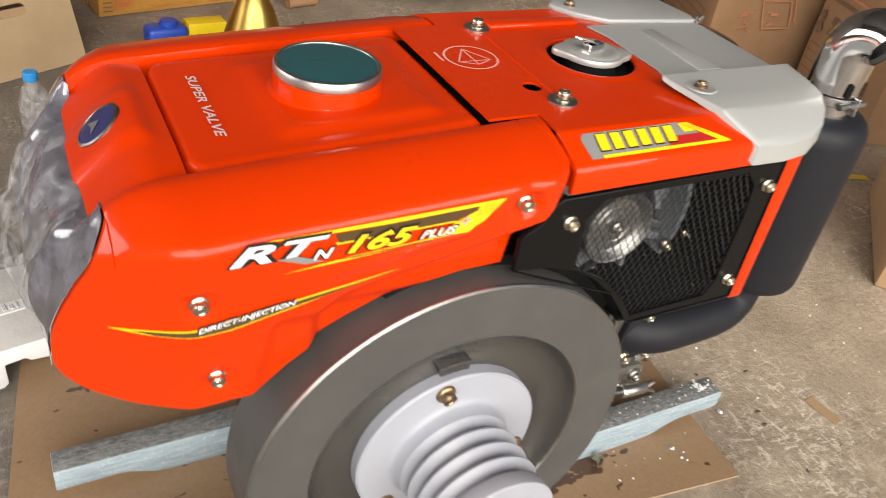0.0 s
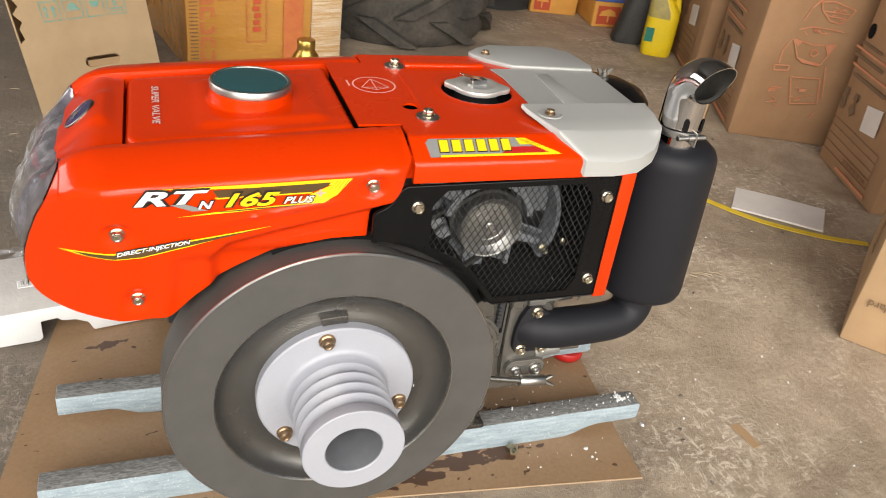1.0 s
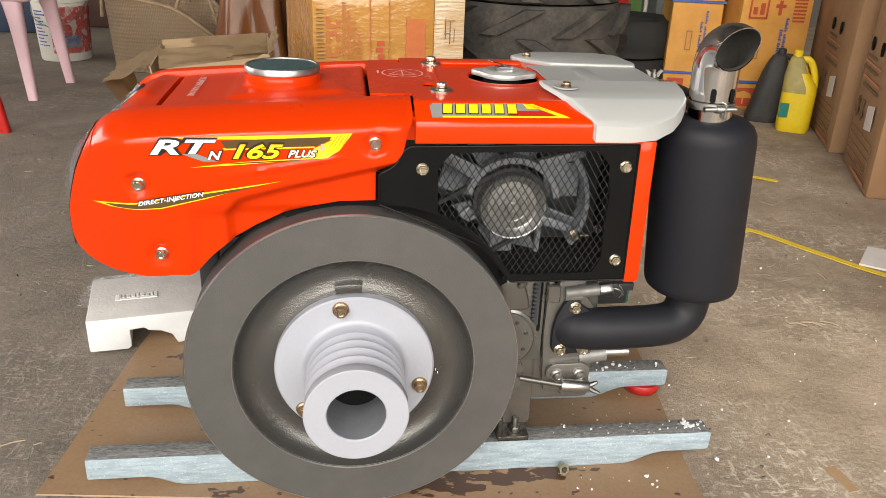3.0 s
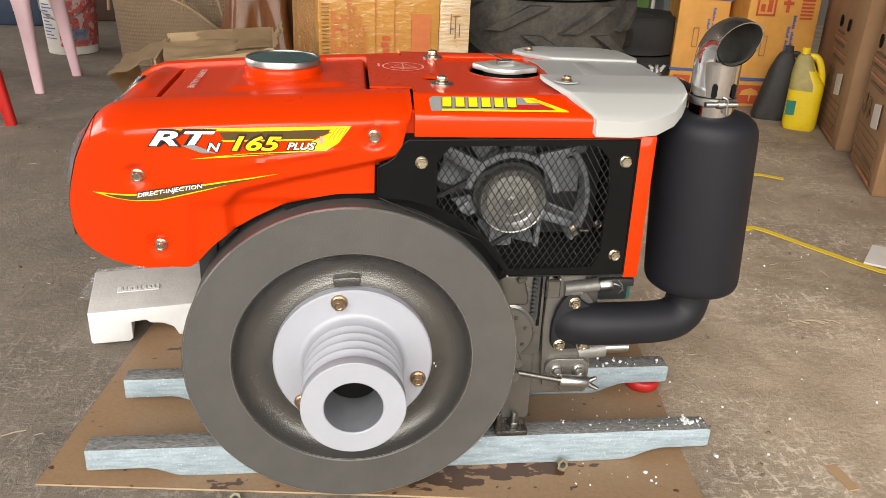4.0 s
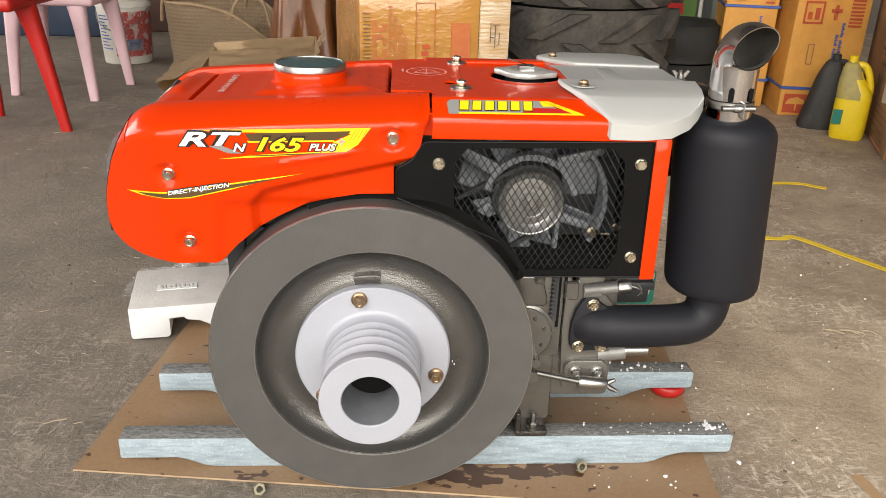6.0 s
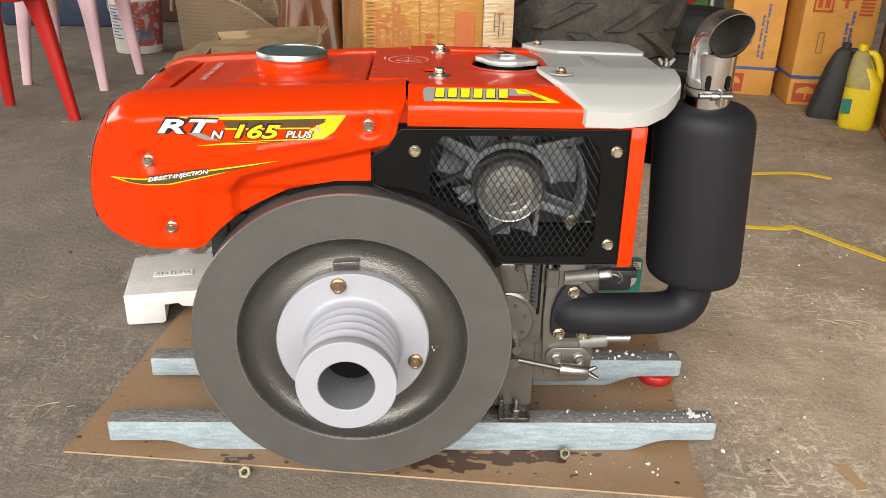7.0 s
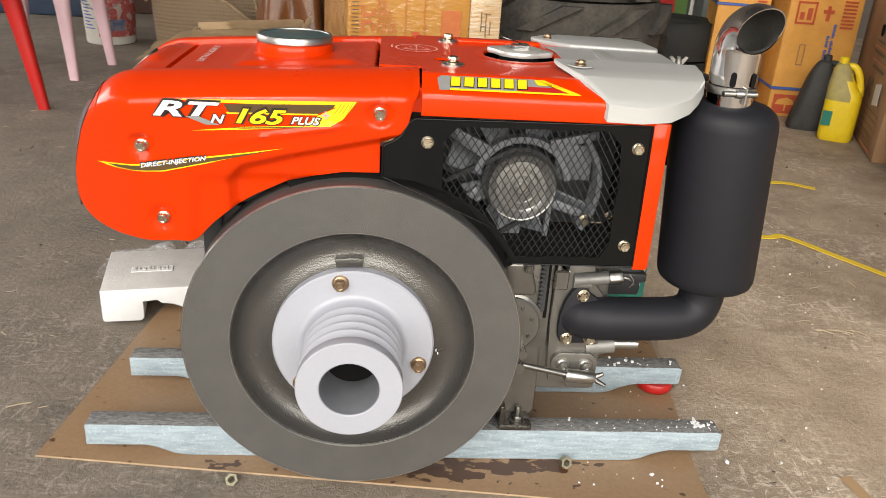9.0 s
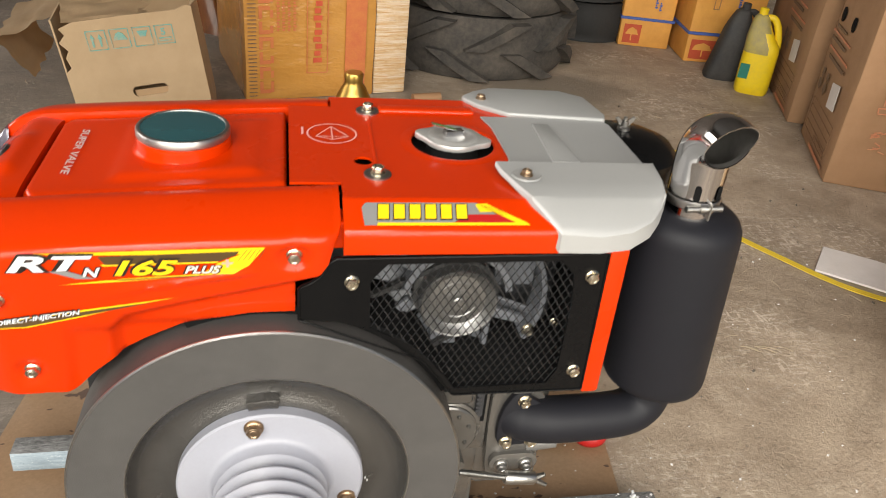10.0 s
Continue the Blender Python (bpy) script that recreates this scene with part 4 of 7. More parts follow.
for p, q in zip(rows, rows[1:]):
    for i in range(len(plan) - 1):
        if len({tuple(np.round(v.co, 5)) for v in (p[i], p[i + 1], q[i + 1], q[i])}) > 2:
            bm.faces.new((p[i], p[i + 1], q[i + 1], q[i]))
bmesh.ops.remove_doubles(bm, verts=bm.verts, dist=0.0003)
bmesh.ops.solidify(bm, geom=bm.faces[:], thickness=0.002)
wing = part("wing", bm, SILVER, guard, smooth=24)
bm = bmesh.new()
lathe(bm, [(0.0185, 0.6915), (0.0170, 0.6932), (0.0150, 0.6930), (0.011, 0.6918), (0, 0.6918)], (0.304, 0.079, 0), segs=28)
part("bolt_seat", bm, SILVER, wing)
bm = bmesh.new()
hex_bolt(bm, (0.304, 0.079, 0.6925), (0, 0, 1), 0.0115, 0, 0.005)
part("guard_bolt", bm, BRONZE, wing, "brown bolt in a dished seat")
bm = bmesh.new()
prism(bm, [(0.279, 0.364), (0.281, 0.352), (0.298, 0.326), (0.335, 0.296), (0.478, 0.281), (0.484, 0.300), (0.474, 0.372), (0.440, 0.398), (0.330, 0.402), (0.300, 0.385)], 0.6780, 0.6870, "z", 0.003, 3)
wing = part("wing", bm, SILVER, guard, smooth=32)
bm = bmesh.new()
hex_bolt(bm, (0.306, 0.352, 0.6865), (0, 0, 1), 0.0115, 0, 0.005)
part("guard_bolt", bm, BRONZE, wing)
bm = bmesh.new()
box(bm, 0.296, 0.478, 0.1085, 0.1115, 0.674, 0.6938, 0.001, 1)
part("inner_lip", bm, SILVER, guard)
bm = bmesh.new()
plan = [(0.292, 0.110), (0.300, 0.15), (0.300, 0.25), (0.292, 0.290), (0.470, 0.290), (0.480, 0.27), (0.480, 0.13), (0.474, 0.110)]
prism(bm, plan, 0.6805, 0.6828, "z", 0.0008, 1)
prism(bm, [(0.355, 0.135), (0.392, 0.135), (0.385, 0.262), (0.362, 0.262)], 0.6822, 0.6850, "z", 0.001, 2)
part("bridge", bm, SILVER, guard)

# air cleaner dome behind the guard, held by a wing nut
bm = bmesh.new()
lathe(bm, [(0.086, 0.50), (0.086, 0.608), (0.090, 0.612), (0.090, 0.620), (0.078, 0.634), (0.050, 0.645), (0.012, 0.650), (0, 0.650)], (0.535, 0.335, 0), segs=48)
cleaner = part("air_cleaner", bm, BLACK, engine, "black enamelled air cleaner")
bm = bmesh.new()
lathe(bm, [(0.010, 0.650), (0.010, 0.654), (0.0065, 0.656), (0.006, 0.664), (0.003, 0.664), (0.003, 0.670), (0, 0.670)], (0.535, 0.335, 0), segs=20)
for s in (-1, 1):
    prism(bm, [(0.535 + s * 0.003, 0.655), (0.535 + s * 0.009, 0.657), (0.535 + s * 0.017, 0.669), (0.535 + s * 0.012, 0.671), (0.535 + s * 0.003, 0.663)], 0.3335, 0.3365, "y", 0.0006, 1)
part("wing_nut", bm, STEEL, cleaner, "bright wing nut")

# red upright strip and grille
bm = bmesh.new()
prism(bm, [(0.3958, 0.634), (0.4188, 0.634), (0.4195, 0.421), (0.416, 0.418), (0.3975, 0.418)], -0.0030, 0.020, "y", 0.0015, 2)
part("frame_strip", bm, RED, engine, "orange-red upright edge of the frame")
GRILLE = [(0.0315, 0.545), (0.0312, 0.586), (0.0345, 0.5905), (0.0450, 0.5955), (0.0545, 0.603), (0.0600, 0.6125), (0.0645, 0.6215), (0.0730, 0.6275), (0.3935, 0.6310), (0.3955, 0.629), (0.3988, 0.424), (0.3963, 0.4215), (0.2265, 0.4210), (0.222, 0.424), (0.203, 0.451), (0.181, 0.479), (0.151, 0.506), (0.120, 0.526), (0.078, 0.540)]
OPENING = [(0.1320, 0.6180), (0.3370, 0.6205), (0.3555, 0.600), (0.3600, 0.557), (0.3580, 0.4565), (0.3465, 0.4350), (0.2265, 0.4325), (0.213, 0.452), (0.1910, 0.478), (0.1620, 0.505), (0.1150, 0.5305), (0.1130, 0.596)]
bm = bmesh.new()
slab_with_holes(bm, GRILLE, [OPENING], 0.001, -0.0022, "y")
grille = part("grille_plate", bm, BLACK, engine, "glossy black grille plate", smooth=20)
bm = bmesh.new()
tube(bm, [(x + (0.215 - x) * 0.012, -0.0030, z + (0.53 - z) * 0.012) for x, z in GRILLE[:-3] + [GRILLE[0]]], 0.0012, 8)
part("grille_bead", bm, BLACK, grille)
for bx, bz in ((0.0920, 0.595), (0.378, 0.598), (0.380, 0.455)):
    bm = bmesh.new()
    hex_bolt(bm, (bx, -0.0022, bz), (0, -1, 0), 0.0128, 0, 0.006)
    part("grille_bolt", bm, ZINC, grille, "yellow zinc flange bolt")


def clip_line(p, d, poly):
    """The stretches of a line that lie inside an outline."""
    cuts = []
    for (x0, y0), (x1, y1) in zip(poly, poly[1:] + poly[:1]):
        ex, ey = x1 - x0, y1 - y0
        den = d[0] * ey - d[1] * ex
        if abs(den) > 1e-12:
            s = ((x0 - p[0]) * ey - (y0 - p[1]) * ex) / den
            w = ((x0 - p[0]) * d[1] - (y0 - p[1]) * d[0]) / den
            if 0 <= w < 1:
                cuts.append(s)
    cuts.sort()
    return list(zip(cuts[::2], cuts[1::2]))


bm = bmesh.new()
PX, PZ = 0.0102, 0.0168
for fam in (1, -1):
    d = Vector((PX, fam * PZ)).normalized()
    for k in range(-60, 90):
        p = (0.10 + k * PX, 0.52)
        for a, b in clip_line(p, d, OPENING):
            if b - a < 0.002:
                continue
            nrm = Vector((-d.y, d.x)) * 0.00060
            pitch = math.hypot(PX, PZ)
            stops = [a] + [v * pitch / 2 for v in range(math.ceil(a / pitch * 2 + 0.1), math.floor(b / pitch * 2 - 0.1) + 1)] + [b]
            rows = []
            for v in stops:
                ridge = 0.00022 * (1 - 2 * (round(v / pitch * 2) % 2))
                q = Vector((p[0] + d.x * v, p[1] + d.y * v))
                rows.append([bm.verts.new((q.x + k * 1000 * nrm.x, y, q.y + k * 1000 * nrm.y)) for k, y in ((-0.001, 0.0009), (ridge / 0.6, 0.0003), (0.001, 0.0009), (0.0, 0.0015))])
            for r0, r1 in zip(rows, rows[1:]):
                for i in range(4):
                    j = (i + 1) % 4
                    # one strand direction takes the glint tone, the other the dark one
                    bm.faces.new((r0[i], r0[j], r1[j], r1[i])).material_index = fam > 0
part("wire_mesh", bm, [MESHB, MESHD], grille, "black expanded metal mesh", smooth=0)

# belt-driven fan and its spider behind the mesh
FX, FZ, FY = 0.238, 0.511, 0.070
bm = bmesh.new()
lathe(bm, [(0.0, 0.002), (0.0060, 0.002), (0.0065, 0.0065), (0.012, 0.007), (0.0135, 0.0055), (0.0155, 0.0055), (0.017, 0.0075), (0.024, 0.008), (0.0255, 0.0068), (0.0275, 0.0068), (0.029, 0.0085), (0.0375, 0.0090), (0.0410, 0.0065), (0.0475, -0.0020), (0.0495, -0.0028), (0.0508, -0.0010), (0.0512, 0.0165), (0.0500, 0.0200), (0.0515, 0.0250), (0.0560, 0.0290), (0.0560, 0.0330), (0, 0.033)], (FX, FY, FZ), "y", 72)
fan = part("fan_pulley", bm, HUBST, engine, "satin steel fan pulley with pressed rings", smooth=30)
bm = bmesh.new()
hex_bolt(bm, (FX, FY + 0.002, FZ), (0, -1, 0), 0.013, 0, 0.006)
part("hub_bolt", bm, STEEL, fan)


def band(bm, pts, inward, y0, y1):
    """A flat band along points in the plane of the wheel, thickened inwards."""
    rows = [[bm.verts.new((x, y, z)) for x, z, y in ((p[0], p[1], y0), (p[0], p[1], y1), (p[0] + n[0], p[1] + n[1], y1), (p[0] + n[0], p[1] + n[1], y0))] for p, n in zip(pts, inward)]
    for p, q in zip(rows, rows[1:]):
        for i in range(4):
            j = (i + 1) % 4
            bm.faces.new((p[i], p[j], q[j], q[i]))
    bm.faces.new(rows[0][::-1])
    bm.faces.new(rows[-1])


bm = bmesh.new()
angs = np.linspace(radians(-62), radians(118), 30)
pts = [(FX + 0.0565 * math.cos(a), FZ + 0.0565 * math.sin(a)) for a in angs]
inw = [(-0.006 * math.cos(a), -0.006 * math.sin(a)) for a in angs]
pts = [(FX - 0.075, FZ - 0.115)] + pts + [(FX - 0.150, FZ - 0.016)]
inw = [(-0.002, 0.006)] + inw + [(0.002, -0.006)]
band(bm, pts, inw, FY + 0.0175, FY + 0.0275)
part("fan_belt", bm, RUBBER, fan, "black rubber drive belt", smooth=40)
# grey pressed spider carrying the pulley
bm = bmesh.new()
angs = np.linspace(radians(8), radians(165), 28)
band(bm, [(FX + 0.0740 * math.cos(a), FZ + 0.0740 * math.sin(a)) for a in angs], [(-0.009 * math.cos(a), -0.009 * math.sin(a)) for a in angs], FY + 0.012, FY + 0.034)
spider = part("spider_ring", bm, GREYPL, engine, "grey pressed fan spider", smooth=40)
for ox, oz, ex, ez, w0, w1, y in ((-0.052, 0.046, -0.112, 0.080, 0.011, 0.008, 0.016), (0.040, 0.060, 0.110, 0.080, 0.009, 0.006, 0.016), (0.052, -0.030, 0.100, -0.046, 0.008, 0.006, 0.022), (0.050, -0.012, 0.046, -0.095, 0.004, 0.004, 0.020), (-0.058, -0.012, -0.100, -0.050, 0.007, 0.006, 0.026), (-0.010, -0.050, -0.010, -0.088, 0.018, 0.018, 0.026)):
    bm = bmesh.new()
    d = Vector((ex - ox, ez - oz)).normalized()
    nx, nz = -d.y, d.x
    prism(bm, [(FX + ox + nx * w0, FZ + oz + nz * w0), (FX + ex + nx * w1, FZ + ez + nz * w1), (FX + ex - nx * w1, FZ + ez - nz * w1), (FX + ox - nx * w0, FZ + oz - nz * w0)], FY + y, FY + y + 0.012, "y", 0.003, 2)
    part("spider_arm", bm, GREYPL, spider)
bm = bmesh.new()
angs = np.linspace(radians(-34), radians(40), 18)
band(bm, [(FX + 0.121 * math.cos(a), FZ + 0.121 * math.sin(a)) for a in angs], [(-0.007 * math.cos(a), -0.007 * math.sin(a)) for a in angs], FY + 0.010, FY + 0.050)
part("shroud_ring", bm, GREYPL, spider, smooth=40)
bm = bmesh.new()
box(bm, FX + 0.053, FX + 0.109, FY + 0.038, FY + 0.043, FZ + 0.003, FZ + 0.058, 0.003, 2)
part("fan_blade", bm, GREYPL, engine, "grey fan blade")
for ang, wide, tilt_ in ((72, 0.026, 0.5), (118, 0.024, 0.55), (-25, 0.020, 0.6), (-70, 0.022, 0.6), (-116, 0.022, 0.6), (-160, 0.020, 0.6), (160, 0.022, 0.6)):
    bm = bmesh.new()
    m = Matrix.Translation((FX, FY + 0.046, FZ)) @ Matrix.Rotation(radians(-ang), 4, "Y") @ Matrix.Rotation(tilt_, 4, "X")
    prism(bm, [(0.055, -wide * 0.75), (0.112, -wide), (0.114, wide * 0.9), (0.108, wide), (0.055, wide * 0.8)], -0.0025, 0.0025, "y", 0.0015, 1, m @ Matrix.Identity(4))
    part("fan_blade", bm, GREYPL, engine, "grey fan blade")
# inner walls blackened to deepen the shade behind the mesh
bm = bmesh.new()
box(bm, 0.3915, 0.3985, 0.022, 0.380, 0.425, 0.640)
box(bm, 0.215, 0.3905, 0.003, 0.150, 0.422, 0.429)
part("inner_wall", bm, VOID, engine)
bm = bmesh.new()
hex_bolt(bm, (0.340, 0.080, 0.461), (0, -1, 0), 0.012, 0.009, 0.006)
part("inner_bolt", bm, ZINC, engine)
bm = bmesh.new()
hex_bolt(bm, (0.378, 0.085, 0.468), (0, -1, 0), 0.010, 0, 0.005)
part("inner_bolt", bm, ZINC, engine)
bm = bmesh.new()
box(bm, 0.05, 0.398, 0.150, 0.30, 0.43, 0.645, 0.004)
part("radiator_core", bm, DARK, engine, "black radiator core", smooth=0)

# cylinder block, gear case and feet
bm = bmesh.new()
box(bm, -0.16, 0.305, 0.10, 0.33, 0.09, 0.42, 0.012, 2)
box(bm, 0.30, 0.405, 0.105, 0.30, 0.14, 0.39, 0.010, 2)
box(bm, -0.20, 0.10, 0.12, 0.30, 0.30, 0.52, 0.02, 2)
block = part("engine_block", bm, BLOCK, engine, "grey painted cast engine block")
bm = bmesh.new()
prism(bm, [(0.311, 0.385), (0.318, 0.385), (0.3185, 0.372), (0.330, 0.372), (0.330, 0.385), (0.372, 0.385), (0.374, 0.35), (0.39, 0.33), (0.395, 0.235), (0.392, 0.190), (0.384, 0.185), (0.384, 0.158), (0.352, 0.156), (0.345, 0.168), (0.318, 0.168), (0.313, 0.20), (0.309, 0.28)], 0.088, 0.11, "y", 0.003, 2)
part("head_plate", bm, BLOCK, block)
bm = bmesh.new()
box(bm, 0.2970, 0.3025, 0.0905, 0.10, 0.285, 0.39, 0.001, 1)
part("head_gasket", bm, VOID, block, "dark joint between block and head")
bm = bmesh.new()
box(bm, 0.240, 0.308, 0.092, 0.108, 0.23, 0.385, 0.003, 2)
prism(bm, [(0.226, 0.388), (0.266, 0.388), (0.2715, 0.372), (0.2790, 0.345), (0.2800, 0.329), (0.226, 0.329)], 0.078, 0.11, "y", 0.007, 3)
hex_bolt(bm, (0.263, 0.079, 0.379), (0, -1, 0), 0.012, 0.010, 0.005)
box(bm, 0.308, 0.330, 0.082, 0.11, 0.340, 0.372, 0.002, 1)
part("gear_case", bm, BLOCK, block)
bm = bmesh.new()
for k in range(10):
    z = 0.308 + k * 0.0075
    box(bm, 0.2855, 0.293, 0.084, 0.094, z, z + 0.0048, 0.0008, 1)
box(bm, 0.289, 0.297, 0.086, 0.094, 0.30, 0.39)
part("toothed_edge", bm, DARK, block, "dark toothed edge")
bm = bmesh.new()
lathe(bm, [(0, 0.072), (0.014, 0.072), (0.014, 0.078), (0.046, 0.078), (0.0485, 0.080), (0.0485, 0.084), (0.053, 0.086), (0.053, 0.092), (0, 0.092)], (0.243, 0, 0.277), "y", 48)
for a in (20, 60, 100, -30):
    hex_bolt(bm, (0.243 + 0.036 * math.cos(radians(a)), 0.078, 0.277 + 0.036 * math.sin(radians(a))), (0, -1, 0), 0.005, 0, 0.002)
part("gear_cover", bm, BLOCK, block, "round grey cover plate")
bm = bmesh.new()
n = 20
prism(bm, [(0.336 + 0.019 * math.cos(a), 0.209 + 0.019 * math.sin(a)) for a in np.linspace(math.pi / 2, 3 * math.pi / 2, n)] + [(0.374 + 0.019 * math.cos(a), 0.209 + 0.019 * math.sin(a)) for a in np.linspace(-math.pi / 2, math.pi / 2, n)], 0.078, 0.092, "y", 0.002, 2)
pad = part("bolt_pad", bm, BLOCK, block)
for x in (0.336, 0.374):
    bm = bmesh.new()
    hex_bolt(bm, (x, 0.078, 0.208), (0, -1, 0), 0.0135, 0.0115, 0.006)
    part("pad_bolt", bm, STEEL, pad)
for pts, rad, mat_, nm in ((((0.338, 0.085, 0.3575), (0.392, 0.083, 0.364)), 0.0105, ALLOY, "fuel_pipe"), (((0.338, 0.085, 0.352), (0.366, 0.083, 0.3535)), 0.008, ALLOY, "fuel_pipe"), (((0.375, 0.10, 0.230), (0.422, 0.10, 0.2355)), 0.0150, ALLOY, "drain_pipe"), (((0.420, 0.10, 0.2365), (0.462, 0.10, 0.237)), 0.0100, STEEL, "drain_pipe")):
    bm = bmesh.new()
    tube(bm, pts, rad, 18)
    part(nm, bm, mat_, block)
bm = bmesh.new()
m = aim((0.392, 0.083, 0.364), (1, 0, 0.1))
prism(bm, [(0.0125 * math.cos(i * math.tau / 6), 0.0125 * math.sin(i * math.tau / 6)) for i in range(6)], 0, 0.022, "z", 0.0012, 1, m)
part("pipe_nut", bm, STEEL, block)
bm = bmesh.new()
tube(bm, smooth_path([(0.414, 0.083, 0.366), (0.426, 0.082, 0.362), (0.434, 0.084, 0.352)], 4), 0.0022, 8)
tube(bm, smooth_path([(0.424, 0.082, 0.372), (0.432, 0.080, 0.360), (0.426, 0.078, 0.350)], 4), 0.0012, 6)
part("loose_wire", bm, DULLST, block)
bm = bmesh.new()
box(bm, 0.36, 0.47, 0.15, 0.29, 0.30, 0.36, 0.006)
box(bm, 0.405, 0.475, 0.14, 0.16, 0.33, 0.345, 0.003)
part("rear_bracket", bm, DARK, engine)
# printed teal tag hanging at the back of the engine
bm = bmesh.new()
prism(bm, [(0.452, 0.222), (0.528, 0.222), (0.533, 0.227), (0.532, 0.290), (0.526, 0.297), (0.452, 0.297)], 0.3000, 0.3030, "y", 0.001, 1)
tag = part("hang_tag", bm, GREENPL, engine, "teal printed tag with white labels")
bm = bmesh.new()
lathe(bm, [(0, 0.2965), (0.016, 0.2965), (0.017, 0.2990), (0, 0.2990)], (0.506, 0, 0.252), "y", 28)
part("tag_label", bm, PAPER, tag, "white round label")
bm = bmesh.new()
box(bm, 0.500, 0.528, 0.2970, 0.2990, 0.274, 0.289, 0.0006, 1)
part("tag_label", bm, PAPER, tag)
for k in range(3):
    bm = bmesh.new()
    box(bm, 0.502, 0.526 - 0.003 * k, 0.2955, 0.2966, 0.2765 + k * 0.0042, 0.2785 + k * 0.0042)
    part("label_bar", bm, PRINTDK, tag)
# feet on the near and the far rail
for y in (0.082, 0.288):
    bm = bmesh.new()
    prism(bm, [(0.243, 0.0705), (0.300, 0.0705), (0.300, 0.081), (0.296, 0.084), (0.292, 0.11), (0.291, 0.23), (0.262, 0.23), (0.256, 0.14), (0.250, 0.112), (0.244, 0.084)], y + 0.020, y + 0.052, "y", 0.003, 2)
    box(bm, 0.243, 0.300, y, y + 0.052, 0.0705, 0.082, 0.004, 2)
    box(bm, 0.243, 0.252, y + 0.002, y + 0.045, 0.078, 0.118, 0.003, 2)
    prism(bm, [(0.250, 0.080), (0.300, 0.080), (0.298, 0.100), (0.292, 0.122), (0.284, 0.132), (0.262, 0.132), (0.252, 0.118)], y + 0.024, y + 0.050, "y", 0.006, 3)
    foot = part("foot", bm, FOOTING, engine, "dark cast foot bolted to the rail")
    bm = bmesh.new()
    hex_bolt(bm, (0.275, y + 0.012, 0.082), (0, 0, 1), 0.017, 0.014, 0.010)
    lathe(bm, [(0.005, 0.09), (0.005, 0.112), (0.0045, 0.113), (0, 0.113)], (0.275, y + 0.012, 0), segs=14)
    part("foot_bolt", bm, DULLST, foot)
    bm = bmesh.new()
    box(bm, -0.17, -0.11, y, y + 0.052, 0.0705, 0.11, 0.004, 2)
    part("foot", bm, FOOTING, engine)
bm = bmesh.new()
box(bm, -0.235, -0.205, 0.10, 0.14, 0.36, 0.46, 0.004, 2)
box(bm, -0.205, -0.15, 0.095, 0.20, 0.25, 0.46, 0.01, 2)
part("side_bracket", bm, DARK, engine)

# throttle rod with sleeve and forked end
bm = bmesh.new()
tube(bm, [(0.258, 0.062, 0.2165), (0.342, 0.060, 0.1985)], 0.0048, 14)
rod = part("control_rod", bm, DULLST, engine, "steel control rod with a sleeve")
bm = bmesh.new()
tube(bm, [(0.338, 0.060, 0.1990), (0.341, 0.060, 0.1985), (0.384, 0.060, 0.1945), (0.387, 0.060, 0.194)], [0.0085, 0.0105, 0.0105, 0.0085], 20)
part("rod_sleeve", bm, STEEL, rod)
bm = bmesh.new()
tube(bm, [(0.384, 0.060, 0.1945), (0.392, 0.058, 0.199), (0.400, 0.056, 0.2045)], [0.005, 0.0045, 0.003], 8)
tube(bm, [(0.384, 0.060, 0.1945), (0.393, 0.058, 0.188), (0.405, 0.055, 0.1825)], [0.005, 0.0045, 0.003], 8)
part("rod_fork", bm, DULLST, rod)
bm = bmesh.new()
lathe(bm, [(0, 0.05), (0.008, 0.05), (0.008, 0.09), (0, 0.09)], (0.263, 0, 0.239), "y", 20)
lathe(bm, [(0, 0.05), (0.010, 0.05), (0.011, 0.06), (0.008, 0.09), (0, 0.09)], (0.258, 0, 0.213), "y", 20)
part("rod_boss", bm, BLOCK, engine)

# flywheel, turned ring and rough cast dish
bm = bmesh.new()
lathe(bm, [(0.15, 0.074), (0.244, 0.074), (0.2485, 0.070), (0.2485, -0.0060), (0.2480, -0.0068), (0.2466, -0.0082), (0.1802, -0.0082)], (WX, 0, WZ), "y", 160)
flywheel = part("flywheel", bm, RING, engine, "heavy grey flywheel with a turned face", smooth=30)
bm = bmesh.new()
lathe(bm, [(0.1782, -0.0074), (0.1765, -0.0045), (0.1740, 0.0015), (0.1700, 0.0080), (0.1640, 0.0140), (0.1560, 0.0185), (0.1470, 0.0205), (0.1380, 0.0200), (0.1280, 0.0165), (0.1220, 0.0145), (0.06, 0.0140)], (WX, 0, WZ), "y", 160)
edge = part("flywheel_dish", bm, CAST, flywheel, "rough cast grey inner dish", smooth=40)
# thin bright steel rings put the highlight lines on the turned edges
bm = bmesh.new()
lathe(bm, [(0.24895, -0.0048), (0.2488, -0.0066), (0.2470, -0.0086), (0.2462, -0.0085)], (WX, 0, WZ), "y", 160)
lathe(bm, [(0.1804, -0.0085), (0.1792, -0.0084), (0.1774, -0.0062)], (WX, 0, WZ), "y", 160)
part("highlight_edge", bm, STEEL, flywheel, "bright edges of the turned face, set in as highlights")
bm = bmesh.new()
m = Matrix.Translation((WX, 0, WZ)) @ Matrix.Rotation(radians(-3.5), 4, "Y")
arc = [(0.137 * math.sin(a), 0.137 * math.cos(a)) for a in np.linspace(-0.150, 0.150, 9)] + [(0.1235 * math.sin(a), 0.1235 * math.cos(a)) for a in np.linspace(0.150, -0.150, 9)]
